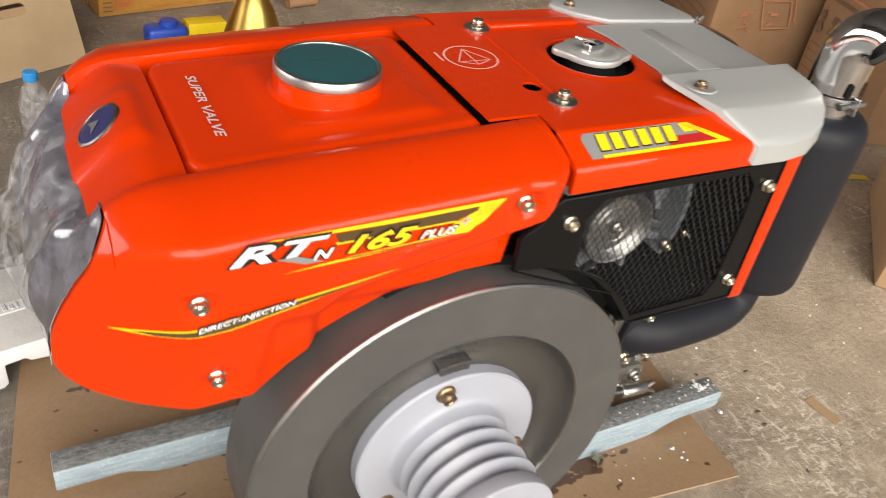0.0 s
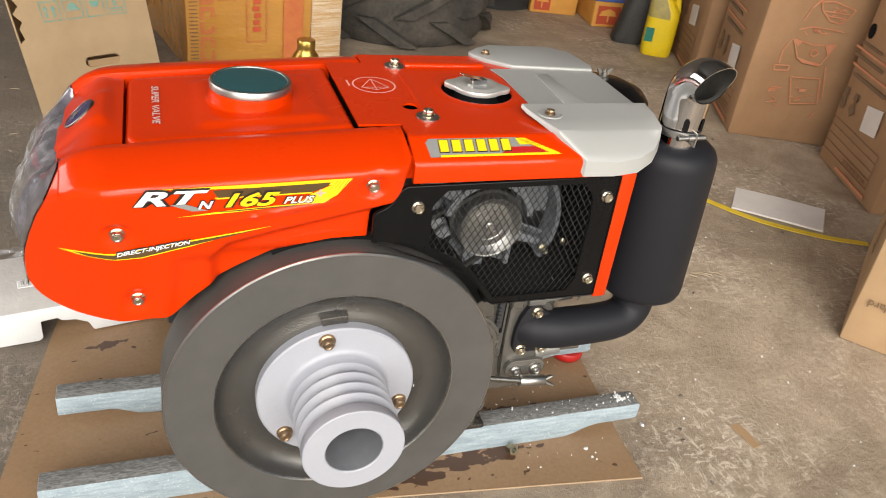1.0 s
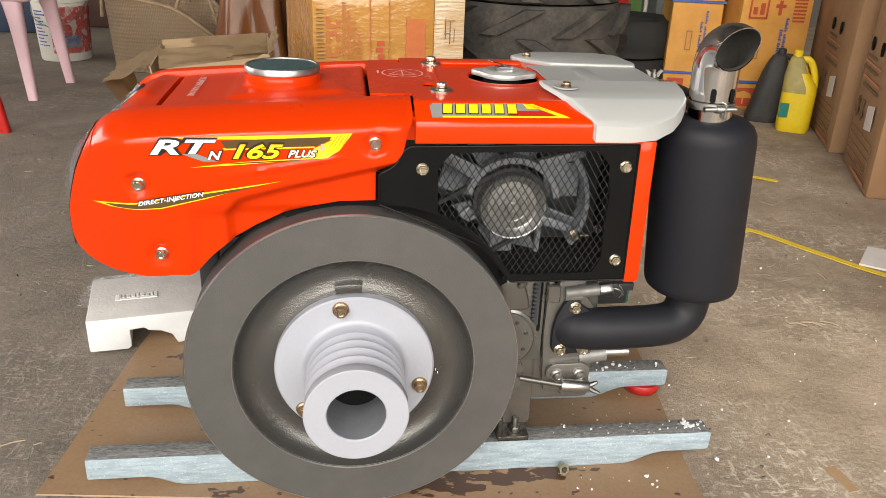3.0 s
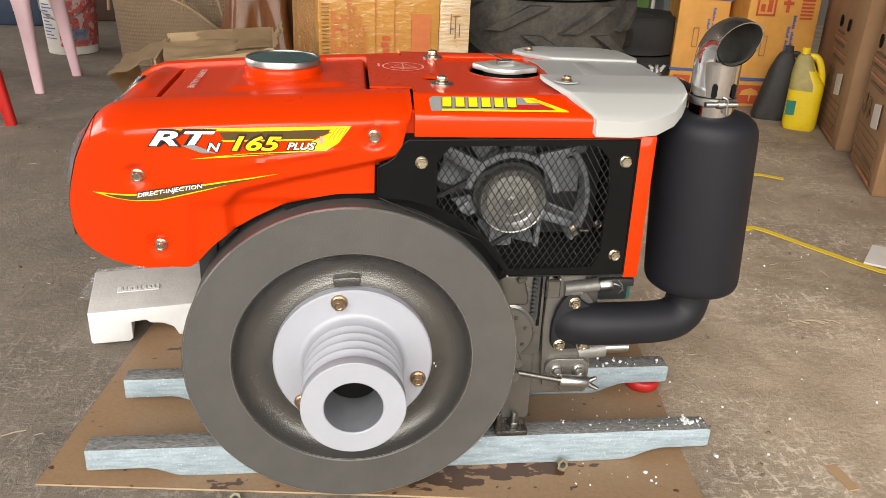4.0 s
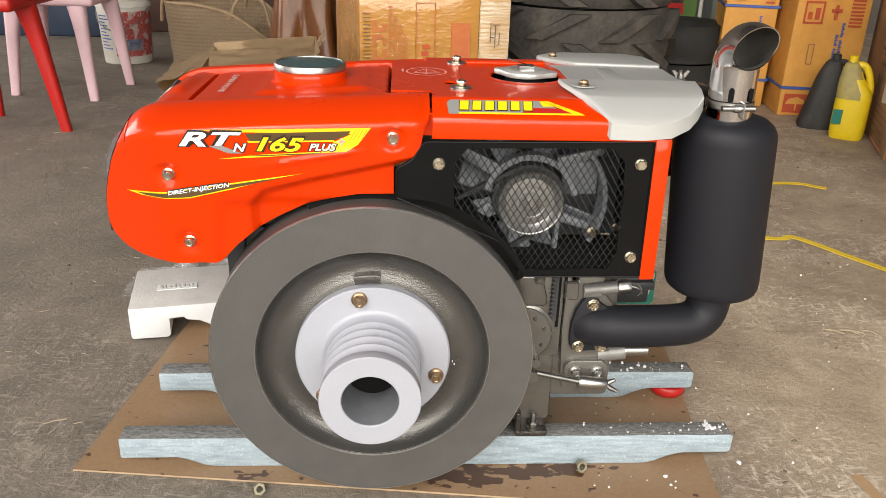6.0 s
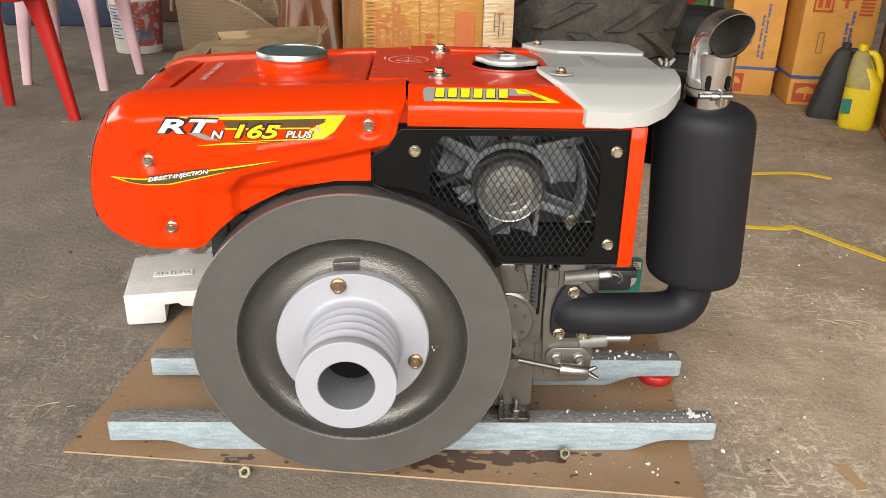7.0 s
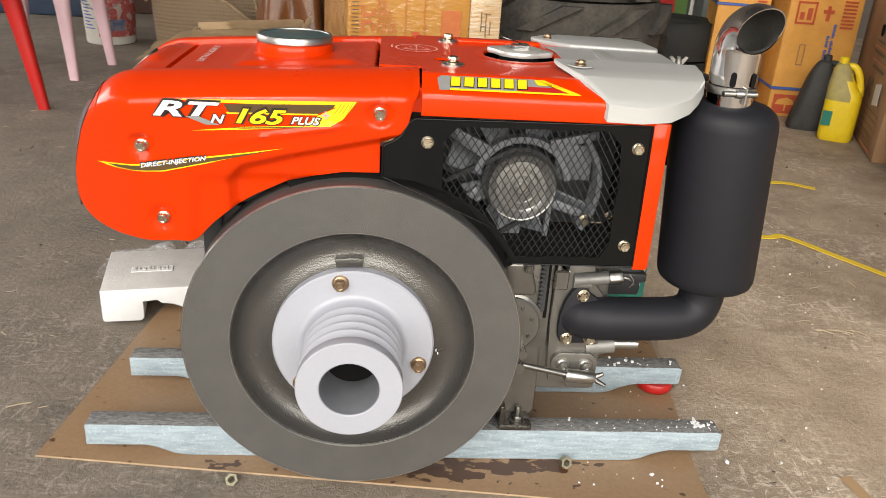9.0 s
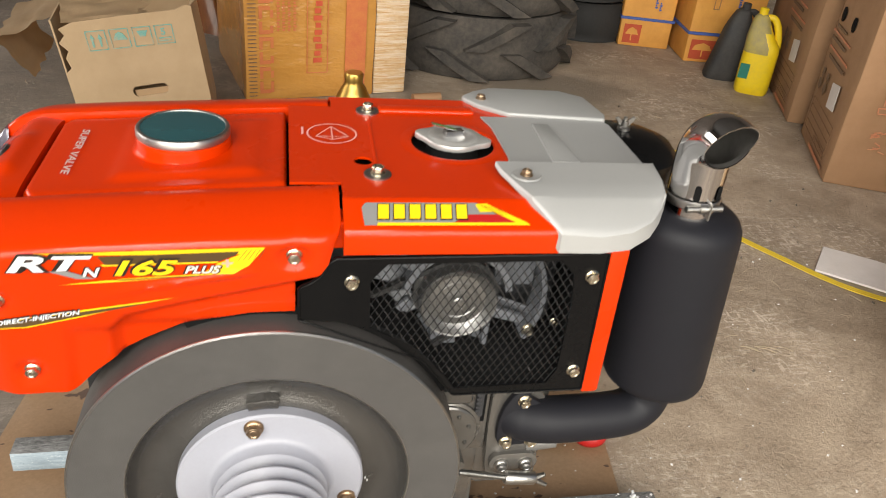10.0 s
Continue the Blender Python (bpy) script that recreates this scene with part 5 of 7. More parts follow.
prism(bm, arc, 0.003, 0.022, "y", 0.0018, 2, m)
part("timing_tab", bm, CAST, flywheel)
bm = bmesh.new()
for u, v in ((0.1235, -0.016), (0.1265, -0.021)):
    box(bm, WX + u, WX + u + 0.0014, 0.0135, 0.0150, WZ + v - 0.003, WZ + v + 0.001, 0.0003, 1)
part("chalk_mark", bm, WHITE, flywheel)
bm = bmesh.new()
prof = [(0.0405, 0.010), (0.0405, -0.1225), (0.0420, -0.1240), (0.0712, -0.1240), (0.0724, -0.1228), (0.0724, -0.1060)]
for k in range(4):
    a = -0.1060 + k * 0.0215
    prof += [(0.0718, a + 0.0008), (0.0610, a + 0.0075), (0.0600, a + 0.0095), (0.0610, a + 0.0115), (0.0722, a + 0.0185), (0.0726, a + 0.0195), (0.0726, a + 0.0207)]
prof += [(0.0735, -0.0165), (0.0750, -0.0095), (0.0775, -0.0058), (0.0810, -0.0042), (0.0830, -0.0038), (0.1165, -0.0035), (0.1190, -0.0010), (0.1190, 0.0138), (0.0405, 0.0138)]
lathe(bm, prof, (WX, 0, WZ), "y", 128)
pulley = part("drive_pulley", bm, PULLEY, engine, "light grey grooved drive pulley with a round bore", smooth=40)
# black end disc stands in for the shade deep in the bore
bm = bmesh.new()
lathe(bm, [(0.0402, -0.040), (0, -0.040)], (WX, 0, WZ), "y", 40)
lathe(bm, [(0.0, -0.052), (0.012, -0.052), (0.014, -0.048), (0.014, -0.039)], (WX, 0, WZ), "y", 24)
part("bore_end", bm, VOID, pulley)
# lining darker than the pulley, with the bore's shade in its colour
bm = bmesh.new()
lathe(bm, [(0.0400, -0.0405), (0.0400, -0.1205), (0.0404, -0.1215)], (WX, 0, WZ), "y", 64)
part("bore_lining", bm, BORELINE, pulley, "machined bore, darker grey for its shade")
for a in (101, -17.5, 221):
    bm = bmesh.new()
    hex_bolt(bm, (WX + 0.1025 * math.cos(radians(a)), -0.0036, WZ + 0.1025 * math.sin(radians(a))), (0, -1, 0), 0.0165, 0.0122, 0.0085)
    part("pulley_bolt", bm, BRONZE, pulley, "brown bronze-coloured bolt")
# near-black band set in the gap between hood and wheel
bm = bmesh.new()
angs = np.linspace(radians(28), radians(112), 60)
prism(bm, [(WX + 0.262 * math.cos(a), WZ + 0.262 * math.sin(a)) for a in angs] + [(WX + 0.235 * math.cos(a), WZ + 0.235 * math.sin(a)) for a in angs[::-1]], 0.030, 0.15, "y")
part("wheel_band", bm, VOID, engine, "dark band over the flywheel")

# muffler, its elbow, and the chrome tail
MX, MY, MR = 0.5379, 0.0872, 0.0750
LEAN = Matrix.Translation((MX, MY, 0.5)) @ Matrix.Shear("XY", 4, (-0.0903, -0.052)) @ Matrix.Translation((0, 0, -0.5))   # the drum leans a little
bm = bmesh.new()
lathe(bm, [(0.03, 0.3590), (0.056, 0.3596), (0.0660, 0.3618), (0.0715, 0.3665), (0.0742, 0.3740), (MR, 0.384), (MR, 0.618), (0.0738, 0.630), (0.0690, 0.640), (0.0600, 0.6475), (0.046, 0.652), (0.031, 0.655), (0.0285, 0.662), (0.0, 0.662)], segs=72, m=LEAN)
muffler = part("muffler", bm, MUFF, engine, "matt black drum muffler", smooth=50)
bm = bmesh.new()
path = smooth_path([(0.348, 0.104, 0.290), (0.366, 0.090, 0.2905), (0.392, 0.080, 0.2935), (0.43, 0.079, 0.2945), (0.487, 0.081, 0.2950), (0.522, 0.085, 0.2985), (0.5430, 0.0895, 0.3115), (0.5510, 0.0928, 0.334), (0.5520, 0.0940, 0.372)], 7)
tube(bm, path, [0.0355] * 8 + [0.0350] * (len(path) - 8), 28)
part("exhaust_elbow", bm, MUFF, engine, "matt black exhaust elbow", smooth=60)
bm = bmesh.new()
out = [(0.350, 0.3500), (0.360, 0.3480), (0.367, 0.337), (0.384, 0.325), (0.394, 0.305), (0.396, 0.268), (0.390, 0.2535), (0.378, 0.2485), (0.336, 0.2465), (0.327, 0.249), (0.3220, 0.258), (0.3205, 0.276), (0.3215, 0.298), (0.327, 0.322), (0.336, 0.340), (0.343, 0.3475)]
prism(bm, out, 0.077, 0.0885, "y", 0.003, 2)
flange = part("exhaust_flange", bm, MUFF, engine)
for x, z in ((0.3540, 0.335), (0.3355, 0.2575), (0.374, 0.2575)):
    bm = bmesh.new()
    hex_bolt(bm, (x, 0.077, z), (0, -1, 0), 0.0135, 0.0098, 0.0065)
    part("flange_bolt", bm, ZINC, flange, "yellow zinc bolt")
# tail pipe: upright sleeve, bending to a slant-cut mouth
bm = bmesh.new()
TR = 0.0330
TX, TY = 0.5180, 0.0625
path = [Vector((TX + 0.002, TY + 0.004, 0.6485)), Vector((TX, TY, 0.726))]
c0 = Vector((TX, TY, 0.726))
bend = Vector((0.15, -0.99, 0)).normalized()
R = 0.0335
for i in range(1, 21):
    a = radians(100) * i / 20
    path.append(c0 + bend * R * (1 - math.cos(a)) + Vector((0, 0, 1)) * R * math.sin(a))
end_dir = (path[-1] - path[-2]).normalized()
cut = Vector((0.14, -0.87, -0.47)).normalized()
side = bend.cross(Vector((0, 0, 1))).normalized()
outer_r, inner_r = [], []
for i, p in enumerate(path):
    d = (path[min(i + 1, len(path) - 1)] - path[max(i - 1, 0)]).normalized()
    u = d.cross(side).normalized()
    outer_r.append([p + (side * math.cos(k * math.tau / 48) + u * math.sin(k * math.tau / 48)) * TR for k in range(48)])
    inner_r.append([p + (side * math.cos(k * math.tau / 48) + u * math.sin(k * math.tau / 48)) * (TR - 0.0016) for k in range(48)])
plane_at = path[-1] + end_dir * 0.003
for rows_ in (outer_r, inner_r):
    rows_.append([q + end_dir * ((plane_at - q).dot(cut) / end_dir.dot(cut)) for q in rows_[-1]])
grid = [[bm.verts.new(q) for q in r] for r in outer_r + [inner_r[-1]]]
for p, q in zip(grid, grid[1:]):
    for k in range(48):
        j = (k + 1) % 48
        bm.faces.new((p[k], p[j], q[j], q[k]))
tail = part("tail_pipe", bm, CHROME, engine, "chrome curved tail pipe with a slant-cut mouth", smooth=60)
bm = bmesh.new()
grid = [[bm.verts.new(q) for q in r] for r in inner_r]
for p, q in zip(grid, grid[1:]):
    for k in range(48):
        j = (k + 1) % 48
        bm.faces.new((p[k], p[j], q[j], q[k]))
part("pipe_bore", bm, BORE, tail, "dull sooty inside of the pipe", smooth=60)
bm = bmesh.new()
lathe(bm, [(TR + 0.0003, 0.668), (TR + 0.0012, 0.669), (TR + 0.0012, 0.6785), (TR + 0.0003, 0.6795)], (TX, TY, 0), segs=48)
clamp = part("pipe_clamp", bm, STEEL, tail, "bright steel pipe clamp")
bm = bmesh.new()
tube(bm, [(TX - 0.024, TY - 0.034, 0.6725), (TX + 0.024, TY - 0.032, 0.6725)], 0.0042, 12)
lathe(bm, [(0, -0.0045), (0.0062, -0.0045), (0.0062, 0.0045), (0, 0.0045)], (TX - 0.002, TY - 0.033, 0.6725), "x", 12)
box(bm, TX + 0.006, TX + 0.0085, TY - 0.038, TY - 0.026, 0.658, 0.681, 0.0008, 1)
part("clamp_bolt", bm, STEEL, clamp)
for a in (-112, -58):
    bm = bmesh.new()
    ux, uy = math.cos(radians(a)), math.sin(radians(a))
    m = Matrix.Translation((TX + ux * (TR + 0.0001), TY + uy * (TR + 0.0001), 0.6905)) @ Matrix.Rotation(radians(a + 90), 4, "Z")
    prism(bm, [(0.0040 * math.cos(b), 0.0040 * math.sin(b) + (0.006 if math.sin(b) > 0 else -0.006)) for b in np.linspace(0.01, math.tau - 0.01, 24)], -0.0006, 0.0006, "y", 0, 1, m)
    part("clamp_slot", bm, VOID, tail)

# ---- supports under the engine ----
bm = bmesh.new()
prism(bm, [(-0.53, 0.087), (0.03, 0.0265), (0.589, -0.036), (0.600, 0.10), (0.640, 0.40), (0.655, 0.58), (0.1, 0.64), (-0.450, 0.690), (-0.475, 0.52), (-0.505, 0.28)], 0.0006, 0.0042, "z")
for f in bm.faces:
    f.material_index = 1 if abs(f.normal.z) < 0.5 else 0
solid("hardboard_sheet", bm, [BOARD, BOARDEDGE], "thin brown hardboard sheet with dark oil stains, lying on the floor", "board", smooth=0)


def rail(y0, lift, label, short=0.0):
    """A timber bearer with scalloped ends; the top is left bare."""
    low = [(-0.447, 0.024), (-0.350, 0.024), (-0.335, 0.021), (-0.318, 0.0145), (-0.302, 0.008), (-0.288, 0.0055), (-0.27, 0.0045)]
    lowr = [(0.47, 0.0045), (0.487, 0.0055), (0.502, 0.010), (0.518, 0.0175), (0.535, 0.0235), (0.552, 0.027), (0.632, 0.0275), (0.638, 0.0290), (0.640, 0.0325)]
    out = low + lowr + [(0.6408, 0.0610), (0.6385, 0.0650), (0.632, 0.0664), (-0.4465, 0.0645)]
    out = [(x + short if x < -0.4 else x, z) for x, z in out]
    bm = bmesh.new()
    prism(bm, [(x, z + lift) for x, z in out], y0, y0 + 0.040, "y", 0.0026, 2)
    bmesh.ops.subdivide_edges(bm, edges=[e for e in bm.edges if e.calc_length() > 0.3], cuts=40)
    bm.normal_update()
    for v in bm.verts:
        v.co.z += 0.0008 * noise.noise(v.co * 14)
        v.co.y += 0.0007 * noise.noise(v.co * 11 + Vector((5, 0, 0)))
    ob = thing("skid_rail", label, "rail", group="rails under the engine")
    top = bm.copy()
    bmesh.ops.delete(bm, geom=[f for f in bm.faces if f.normal.z > 0.6], context="FACES")
    bmesh.ops.delete(top, geom=[f for f in top.faces if f.normal.z <= 0.6], context="FACES")
    part("timber", bm, WASH, ob, smooth=30)
    part("bare_top", top, RAILTOP, ob, "bare weathered grey top", smooth=30)
    return ob


rail(0.0905, 0.0, "pale blue washed timber rail with a bare grey top")
rail(0.3020, 0.0, "pale blue washed timber rail behind the flywheel", 0.011)


def loose_nut(at, turn, lie):
    bm = bmesh.new()
    m = Matrix.Translation(at) @ Matrix.Rotation(radians(turn), 4, "Z") @ Matrix.Rotation(radians(lie), 4, "X")
    n = 24
    outer = [(0.0094 / max(math.cos((i * math.tau / n + math.pi / 6) % (math.pi / 3) - math.pi / 6), 0.1) * math.cos(i * math.tau / n), 0.0094 / max(math.cos((i * math.tau / n + math.pi / 6) % (math.pi / 3) - math.pi / 6), 0.1) * math.sin(i * math.tau / n)) for i in range(n)]
    slab_with_holes(bm, outer, [circle(0, 0, 0.0056, 20)], -0.0055, 0.0055)
    for v in bm.verts:
        v.co = m @ v.co
    return solid("loose_nut", bm, NUTZ, "loose zinc hexagon nut lying on the board", "nut", group="loose nuts", smooth=25)


loose_nut((0.364, 0.0735, 0.0130), 15, 70)
loose_nut((-0.198, 0.024, 0.0098), 30, 62)

bm = bmesh.new()
lathe(bm, [(0, 0.0045), (0.026, 0.0045), (0.032, 0.007), (0.036, 0.013), (0.036, 0.021), (0.033, 0.0265), (0, 0.0268)], (0.598, 0.328, 0), segs=40)
solid("red_disc", bm, REDPL, "round red plastic disc under the end of the rail", "disc")

# foam packing block with a notch and a pressed label
foam = thing("foam_block", "white foam packing block with a dusty top", "foam block", (-0.565, 0.535, 0), 11)
bm = bmesh.new()
prism(bm, [(0, 0.012), (0.004, 0.008), (0.078, 0.006), (0.086, 0.012), (0.086, 0.052), (0.116, 0.054), (0.124, 0.046), (0.150, 0.042), (0.172, 0.030), (0.182, 0.008), (0.30, 0.008), (0.30, 0.084), (0, 0.084)], 0, 0.21, "y", 0.003, 2)
for f in bm.faces:
    f.material_index = 1 if f.normal.z > 0.7 else 0
part("foam_body", bm, [FOAM, FOAMTOP], foam, smooth=30)
bm = bmesh.new()
box(bm, 0.056, 0.146, 0.084, 0.112, 0.0842, 0.0868, 0.001, 1)
label_plate = part("raised_label", bm, FOAM, foam, "raised moulded label, not readable")
bm = bmesh.new()
for k in range(8):
    box(bm, 0.062 + k * 0.0100, 0.0685 + k * 0.0100 - 0.002 * (k % 3 == 1), 0.090, 0.107 - 0.005 * (k % 4 == 2), 0.0866, 0.0890, 0.0008, 1)
part("label_bar", bm, FOAMTOP, label_plate)
# clear bag crumpled on the block
bm = bmesh.new()
rows = []
for i in range(25):
    row = []
    for j in range(25):
        u, v = i / 24 - 0.5, j / 24 - 0.5
        r = math.hypot(u, v)
        z = 0.05 + 0.085 * max(0, 1 - (r / 0.5) ** 2) * (0.55 + 0.9 * noise.noise((u * 5, v * 5, 1.3))) + 0.02 * abs(noise.noise((u * 14, v * 14, 4)))
        row.append(bm.verts.new((-0.47 + u * 0.36 + 0.02 * noise.noise((u * 6, v * 6, 9)), 0.800 + v * 0.16, max(0.004, z - 0.03))))
    rows.append(row)
for p, q in zip(rows, rows[1:]):
    for i in range(24):
        bm.faces.new((p[i], p[i + 1], q[i + 1], q[i]))
solid("plastic_bag", bm, FILM, "crumpled clear plastic bag lying behind the foam block", "bag", smooth=60)

# ---- litter on the floor ----
rng = random.Random(7)


def bit(bm, x, y, z, s, rng):
    m = Matrix.Translation((x, y, z + s * 0.25)) @ Euler((rng.uniform(0, 6), rng.uniform(0, 6), rng.uniform(0, 6))).to_matrix().to_4x4()
    vs = [bm.verts.new(m @ Vector((a * s * rng.uniform(0.3, 0.7), b * s * rng.uniform(0.3, 0.6), c * s * rng.uniform(0.2, 0.5)))) for a in (-1, 1) for b in (-1, 1) for c in (-1, 1)]
    for q in ((0, 1, 3, 2), (4, 6, 7, 5), (0, 4, 5, 1), (2, 3, 7, 6), (0, 2, 6, 4), (1, 5, 7, 3)):
        bm.faces.new([vs[i] for i in q])


bm = bmesh.new()
for _ in range(40):
    x = rng.uniform(0.33, 0.635)
    bit(bm, x, rng.uniform(0.094, 0.128), 0.0662, rng.choice((0.001, 0.0015, 0.002, 0.003)), rng)
for _ in range(14):
    bit(bm, rng.gauss(0.605, 0.012), rng.gauss(0.112, 0.007), 0.0672, rng.uniform(0.003, 0.008), rng)
for _ in range(16):
    bit(bm, rng.uniform(0.45, 0.63), rng.uniform(0.305, 0.339), 0.067, rng.choice((0.002, 0.003, 0.005)), rng)
for _ in range(60):
    bit(bm, rng.uniform(0.3, 0.58), rng.uniform(0.01, 0.5), 0.0042, rng.choice((0.0015, 0.002, 0.003)), rng)
for _ in range(120):
    bit(bm, rng.uniform(0.62, 1.5), rng.uniform(-0.3, 1.2), 0.0, rng.choice((0.0015, 0.002, 0.003, 0.004)), rng)
for x, y, s in ((0.512, 0.053, 0.006), (0.515, 0.03, 0.004), (0.44, 0.40, 0.006), (0.66, 0.09, 0.008), (0.47, 0.33, 0.006)):
    bit(bm, x, y, 0.0042, s, rng)
solid("foam_crumbs", bm, FOAM, "scattered white foam crumbs on rails, board and floor", "crumbs", kind="stuff", smooth=0)

bm = bmesh.new()
for _ in range(420):
    x, y = rng.uniform(-2.0, 2.2), rng.uniform(-0.6, 2.4)
    if -0.55 < x < 0.67 and -0.06 < y < 0.7:
        continue
    a = rng.uniform(0, math.tau)
    l = rng.choice((0.004, 0.007, 0.010, 0.018)) * rng.uniform(0.6, 1.3)
    d = Vector((math.cos(a), math.sin(a), 0))
    k = Vector((-d.y, d.x, 0)) * rng.uniform(0.2, 0.5) * l
    p = Vector((x, y, 0.0016))
    tube(bm, [p - d * l, p + k * 0.4, p + d * l], rng.uniform(0.0006, 0.0013), 5)
for x, y in ((1.13, 0.59),):
    for i in range(6):
        a = rng.gauss(-0.5, 0.25)
        p = Vector((x + rng.gauss(0, 0.03), y + rng.gauss(0, 0.012), rng.uniform(0.002, 0.009)))
        d = Vector((math.cos(a), math.sin(a), rng.gauss(0, 0.08))) * rng.uniform(0.015, 0.035)
        tube(bm, [p - d, p + Vector((0, 0, 0.004)), p + d], 0.0011, 5)
solid("straw_litter", bm, TWINE, "loose straw and fibres scattered over the floor", "litter", kind="stuff", smooth=0)
bm = bmesh.new()
for _ in range(500):
    x, y = rng.uniform(-2.0, 2.0), rng.uniform(-0.6, 2.4)
    if -0.55 < x < 0.67 and -0.06 < y < 0.7:
        continue
    bit(bm, x, y, 0.0, rng.choice((0.002, 0.003, 0.004, 0.007)), rng)
solid("grit", bm, surf("grit", (0.17, 0.14, 0.11), (0.09, 0.07, 0.055), 0.9, 0, 30, 200, 0.2), "grit and small stones on the concrete floor", "grit", kind="stuff", smooth=0)

bm = bmesh.new()
prism(bm, [(0.852, 0.054), (0.874, 0.058), (0.880, 0.02), (0.882, -0.010), (0.862, -0.014), (0.858, 0.02)], 0.0008, 0.0030, "z", 0.0004, 1)
solid("card_scrap", bm, KRAFT, "small brown card scrap lying on the floor", "scrap")
for pts, w in ((((1.02, 1.20), (1.217, 1.178), (1.278, 1.186), (1.399, 1.00), (1.506, 0.84), (1.64, 0.735), (1.79, 0.66)), 0.0125), (((1.30, 1.72), (1.517, 1.728), (1.59, 1.690), (1.618, 1.672)), 0.0135)):
    bm = bmesh.new()
    path = smooth_path([(x, y, 0.0022) for x, y in pts], 6)
    up = []
    for i, p in enumerate(path):
        d = (path[min(i + 1, len(path) - 1)] - path[max(i - 1, 0)]).normalized()
        nrm = Vector((-d.y, d.x, 0)) * w
        z = Vector((0, 0, 0.004 * abs(noise.noise(p * 3))))
        up.append([bm.verts.new(p + nrm + z), bm.verts.new(p - nrm + z), bm.verts.new(p - nrm + z + Vector((0, 0, 0.0016))), bm.verts.new(p + nrm + z + Vector((0, 0, 0.0016)))])
    for p, q in zip(up, up[1:]):
        for i in range(4):
            j = (i + 1) % 4
            bm.faces.new((p[i], p[j], q[j], q[i]))
    solid("packing_strap", bm, STRAP, "yellow plastic packing strap lying loose on the floor", "strap", smooth=60)
bm = bmesh.new()
prism(bm, [(1.576, 1.045), (1.69, 0.965), (1.804, 0.870), (1.688, 0.745), (1.58, 0.83), (1.471, 0.920)], 0.001, 0.0075, "z", 0.001, 1)
for v in bm.verts:
    v.co.z += 0.006 * max(0, noise.noise(v.co * 5))
solid("white_card", bm, surf("white_board", (0.80, 0.75, 0.72), (0.72, 0.67, 0.63), 0.7, 0, 12, 120, 0.1), "flat off-white card lying on the floor by the strap", "card")
bm = bmesh.new()
tube(bm, smooth_path([(0.46, 0.44, 0.007), (0.53, 0.50, 0.006), (0.60, 0.53, 0.006), (0.66, 0.56, 0.006)], 6), 0.005, 10)
solid("rubber_hose", bm, RUBBER, "short dark rubber hose lying behind the engine", "hose")


# ---- cartons ----
def carton(name, label, at, turn, w, d, h, mat_, lean=0.0, seam=True):
    """A closed carton, its front along x, its near left corner at the place given."""
    ob = thing(name, label, "carton", at, turn)
    if lean:
        ob.matrix_world = ob.matrix_world @ pose(0, 0, 0, 0, lean, 0)
    bm = bmesh.new()
    box(bm, 0, w, 0, d, 0.001, h, 0.006, 2)
    bmesh.ops.subdivide_edges(bm, edges=[e for e in bm.edges if e.calc_length() > 0.2], cuts=7, use_grid_fill=True)
    for v in bm.verts:
        k = noise.noise(v.co * 4 + Vector((at[0] * 7, at[1] * 3, 0)))
        if v.co.z > 0.02:
            v.co += Vector((0.004 * k, 0.005 * noise.noise(v.co * 3 + Vector((0, at[0] * 9, 4))), 0))
    body = part("carton_body", bm, mat_, ob, smooth=35)
    if seam:
        bm = bmesh.new()
        box(bm, 0.012, w - 0.012, d / 2 - 0.025, d / 2 + 0.025, h, h + 0.0012)
        part("tape", bm, KRAFT, ob)
    return ob


def print_on(ob, name, material, quads, face, lift=0.0070, label=""):
    """Flat print on one face: face f is the front, s the left side, r the right side."""
    if name in ("print_line", "red_mark", "print_mark", "umbrella_mark", "pen_mark", "mark_arrow") and len(quads) > 1:
        return [print_on(ob, name, material, [q], face, lift, label) for q in quads]
    bm = bmesh.new()
    for q in quads:
        pts = [(q[0], q[1]), (q[2], q[1]), (q[2], q[3]), (q[0], q[3])] if len(q) == 4 and not isinstance(q[0], tuple) else q
        if face == "f":
            vs = [Vector((u, -lift, v)) for u, v in pts]
        elif face == "r":
            vs = [Vector((ob["wide"] + lift, u, v)) for u, v in pts]
        else:
            vs = [Vector((-lift, u, v)) for u, v in pts]
        bm.faces.new([bm.verts.new(v) for v in vs])
    ext = bmesh.ops.extrude_face_region(bm, geom=bm.faces[:], use_keep_orig=True)
    push = {"f": Vector((0, 0.0015, 0)), "s": Vector((0.0015, 0, 0)), "r": Vector((-0.0015, 0, 0))}[face]
    bmesh.ops.translate(bm, vec=push, verts=[g for g in ext["geom"] if isinstance(g, bmesh.types.BMVert)])
    return part(name, bm, material, ob, label, smooth=0)


def frame_quads(x0, x1, z0, z1, w):
    return [(x0, z0, x1, z0 + w), (x0, z1 - w, x1, z1), (x0, z0, x0 + w, z1), (x1 - w, z0, x1, z1)]


# orange carton in clear wrap
oc = carton("wrapped_carton", "orange carton in clear stretch wrap with rust-red print", (-0.125, 2.13, 0), 13, 0.49, 0.60, 0.605, WRAPPED)
bm = bmesh.new()
box(bm, 0.492, 0.625, 0.004, 0.58, 0.001, 0.598, 0.008, 2)
pale = part("pale_carton_end", bm, WRAPPALE, oc, "paler corrugated end under the wrap")
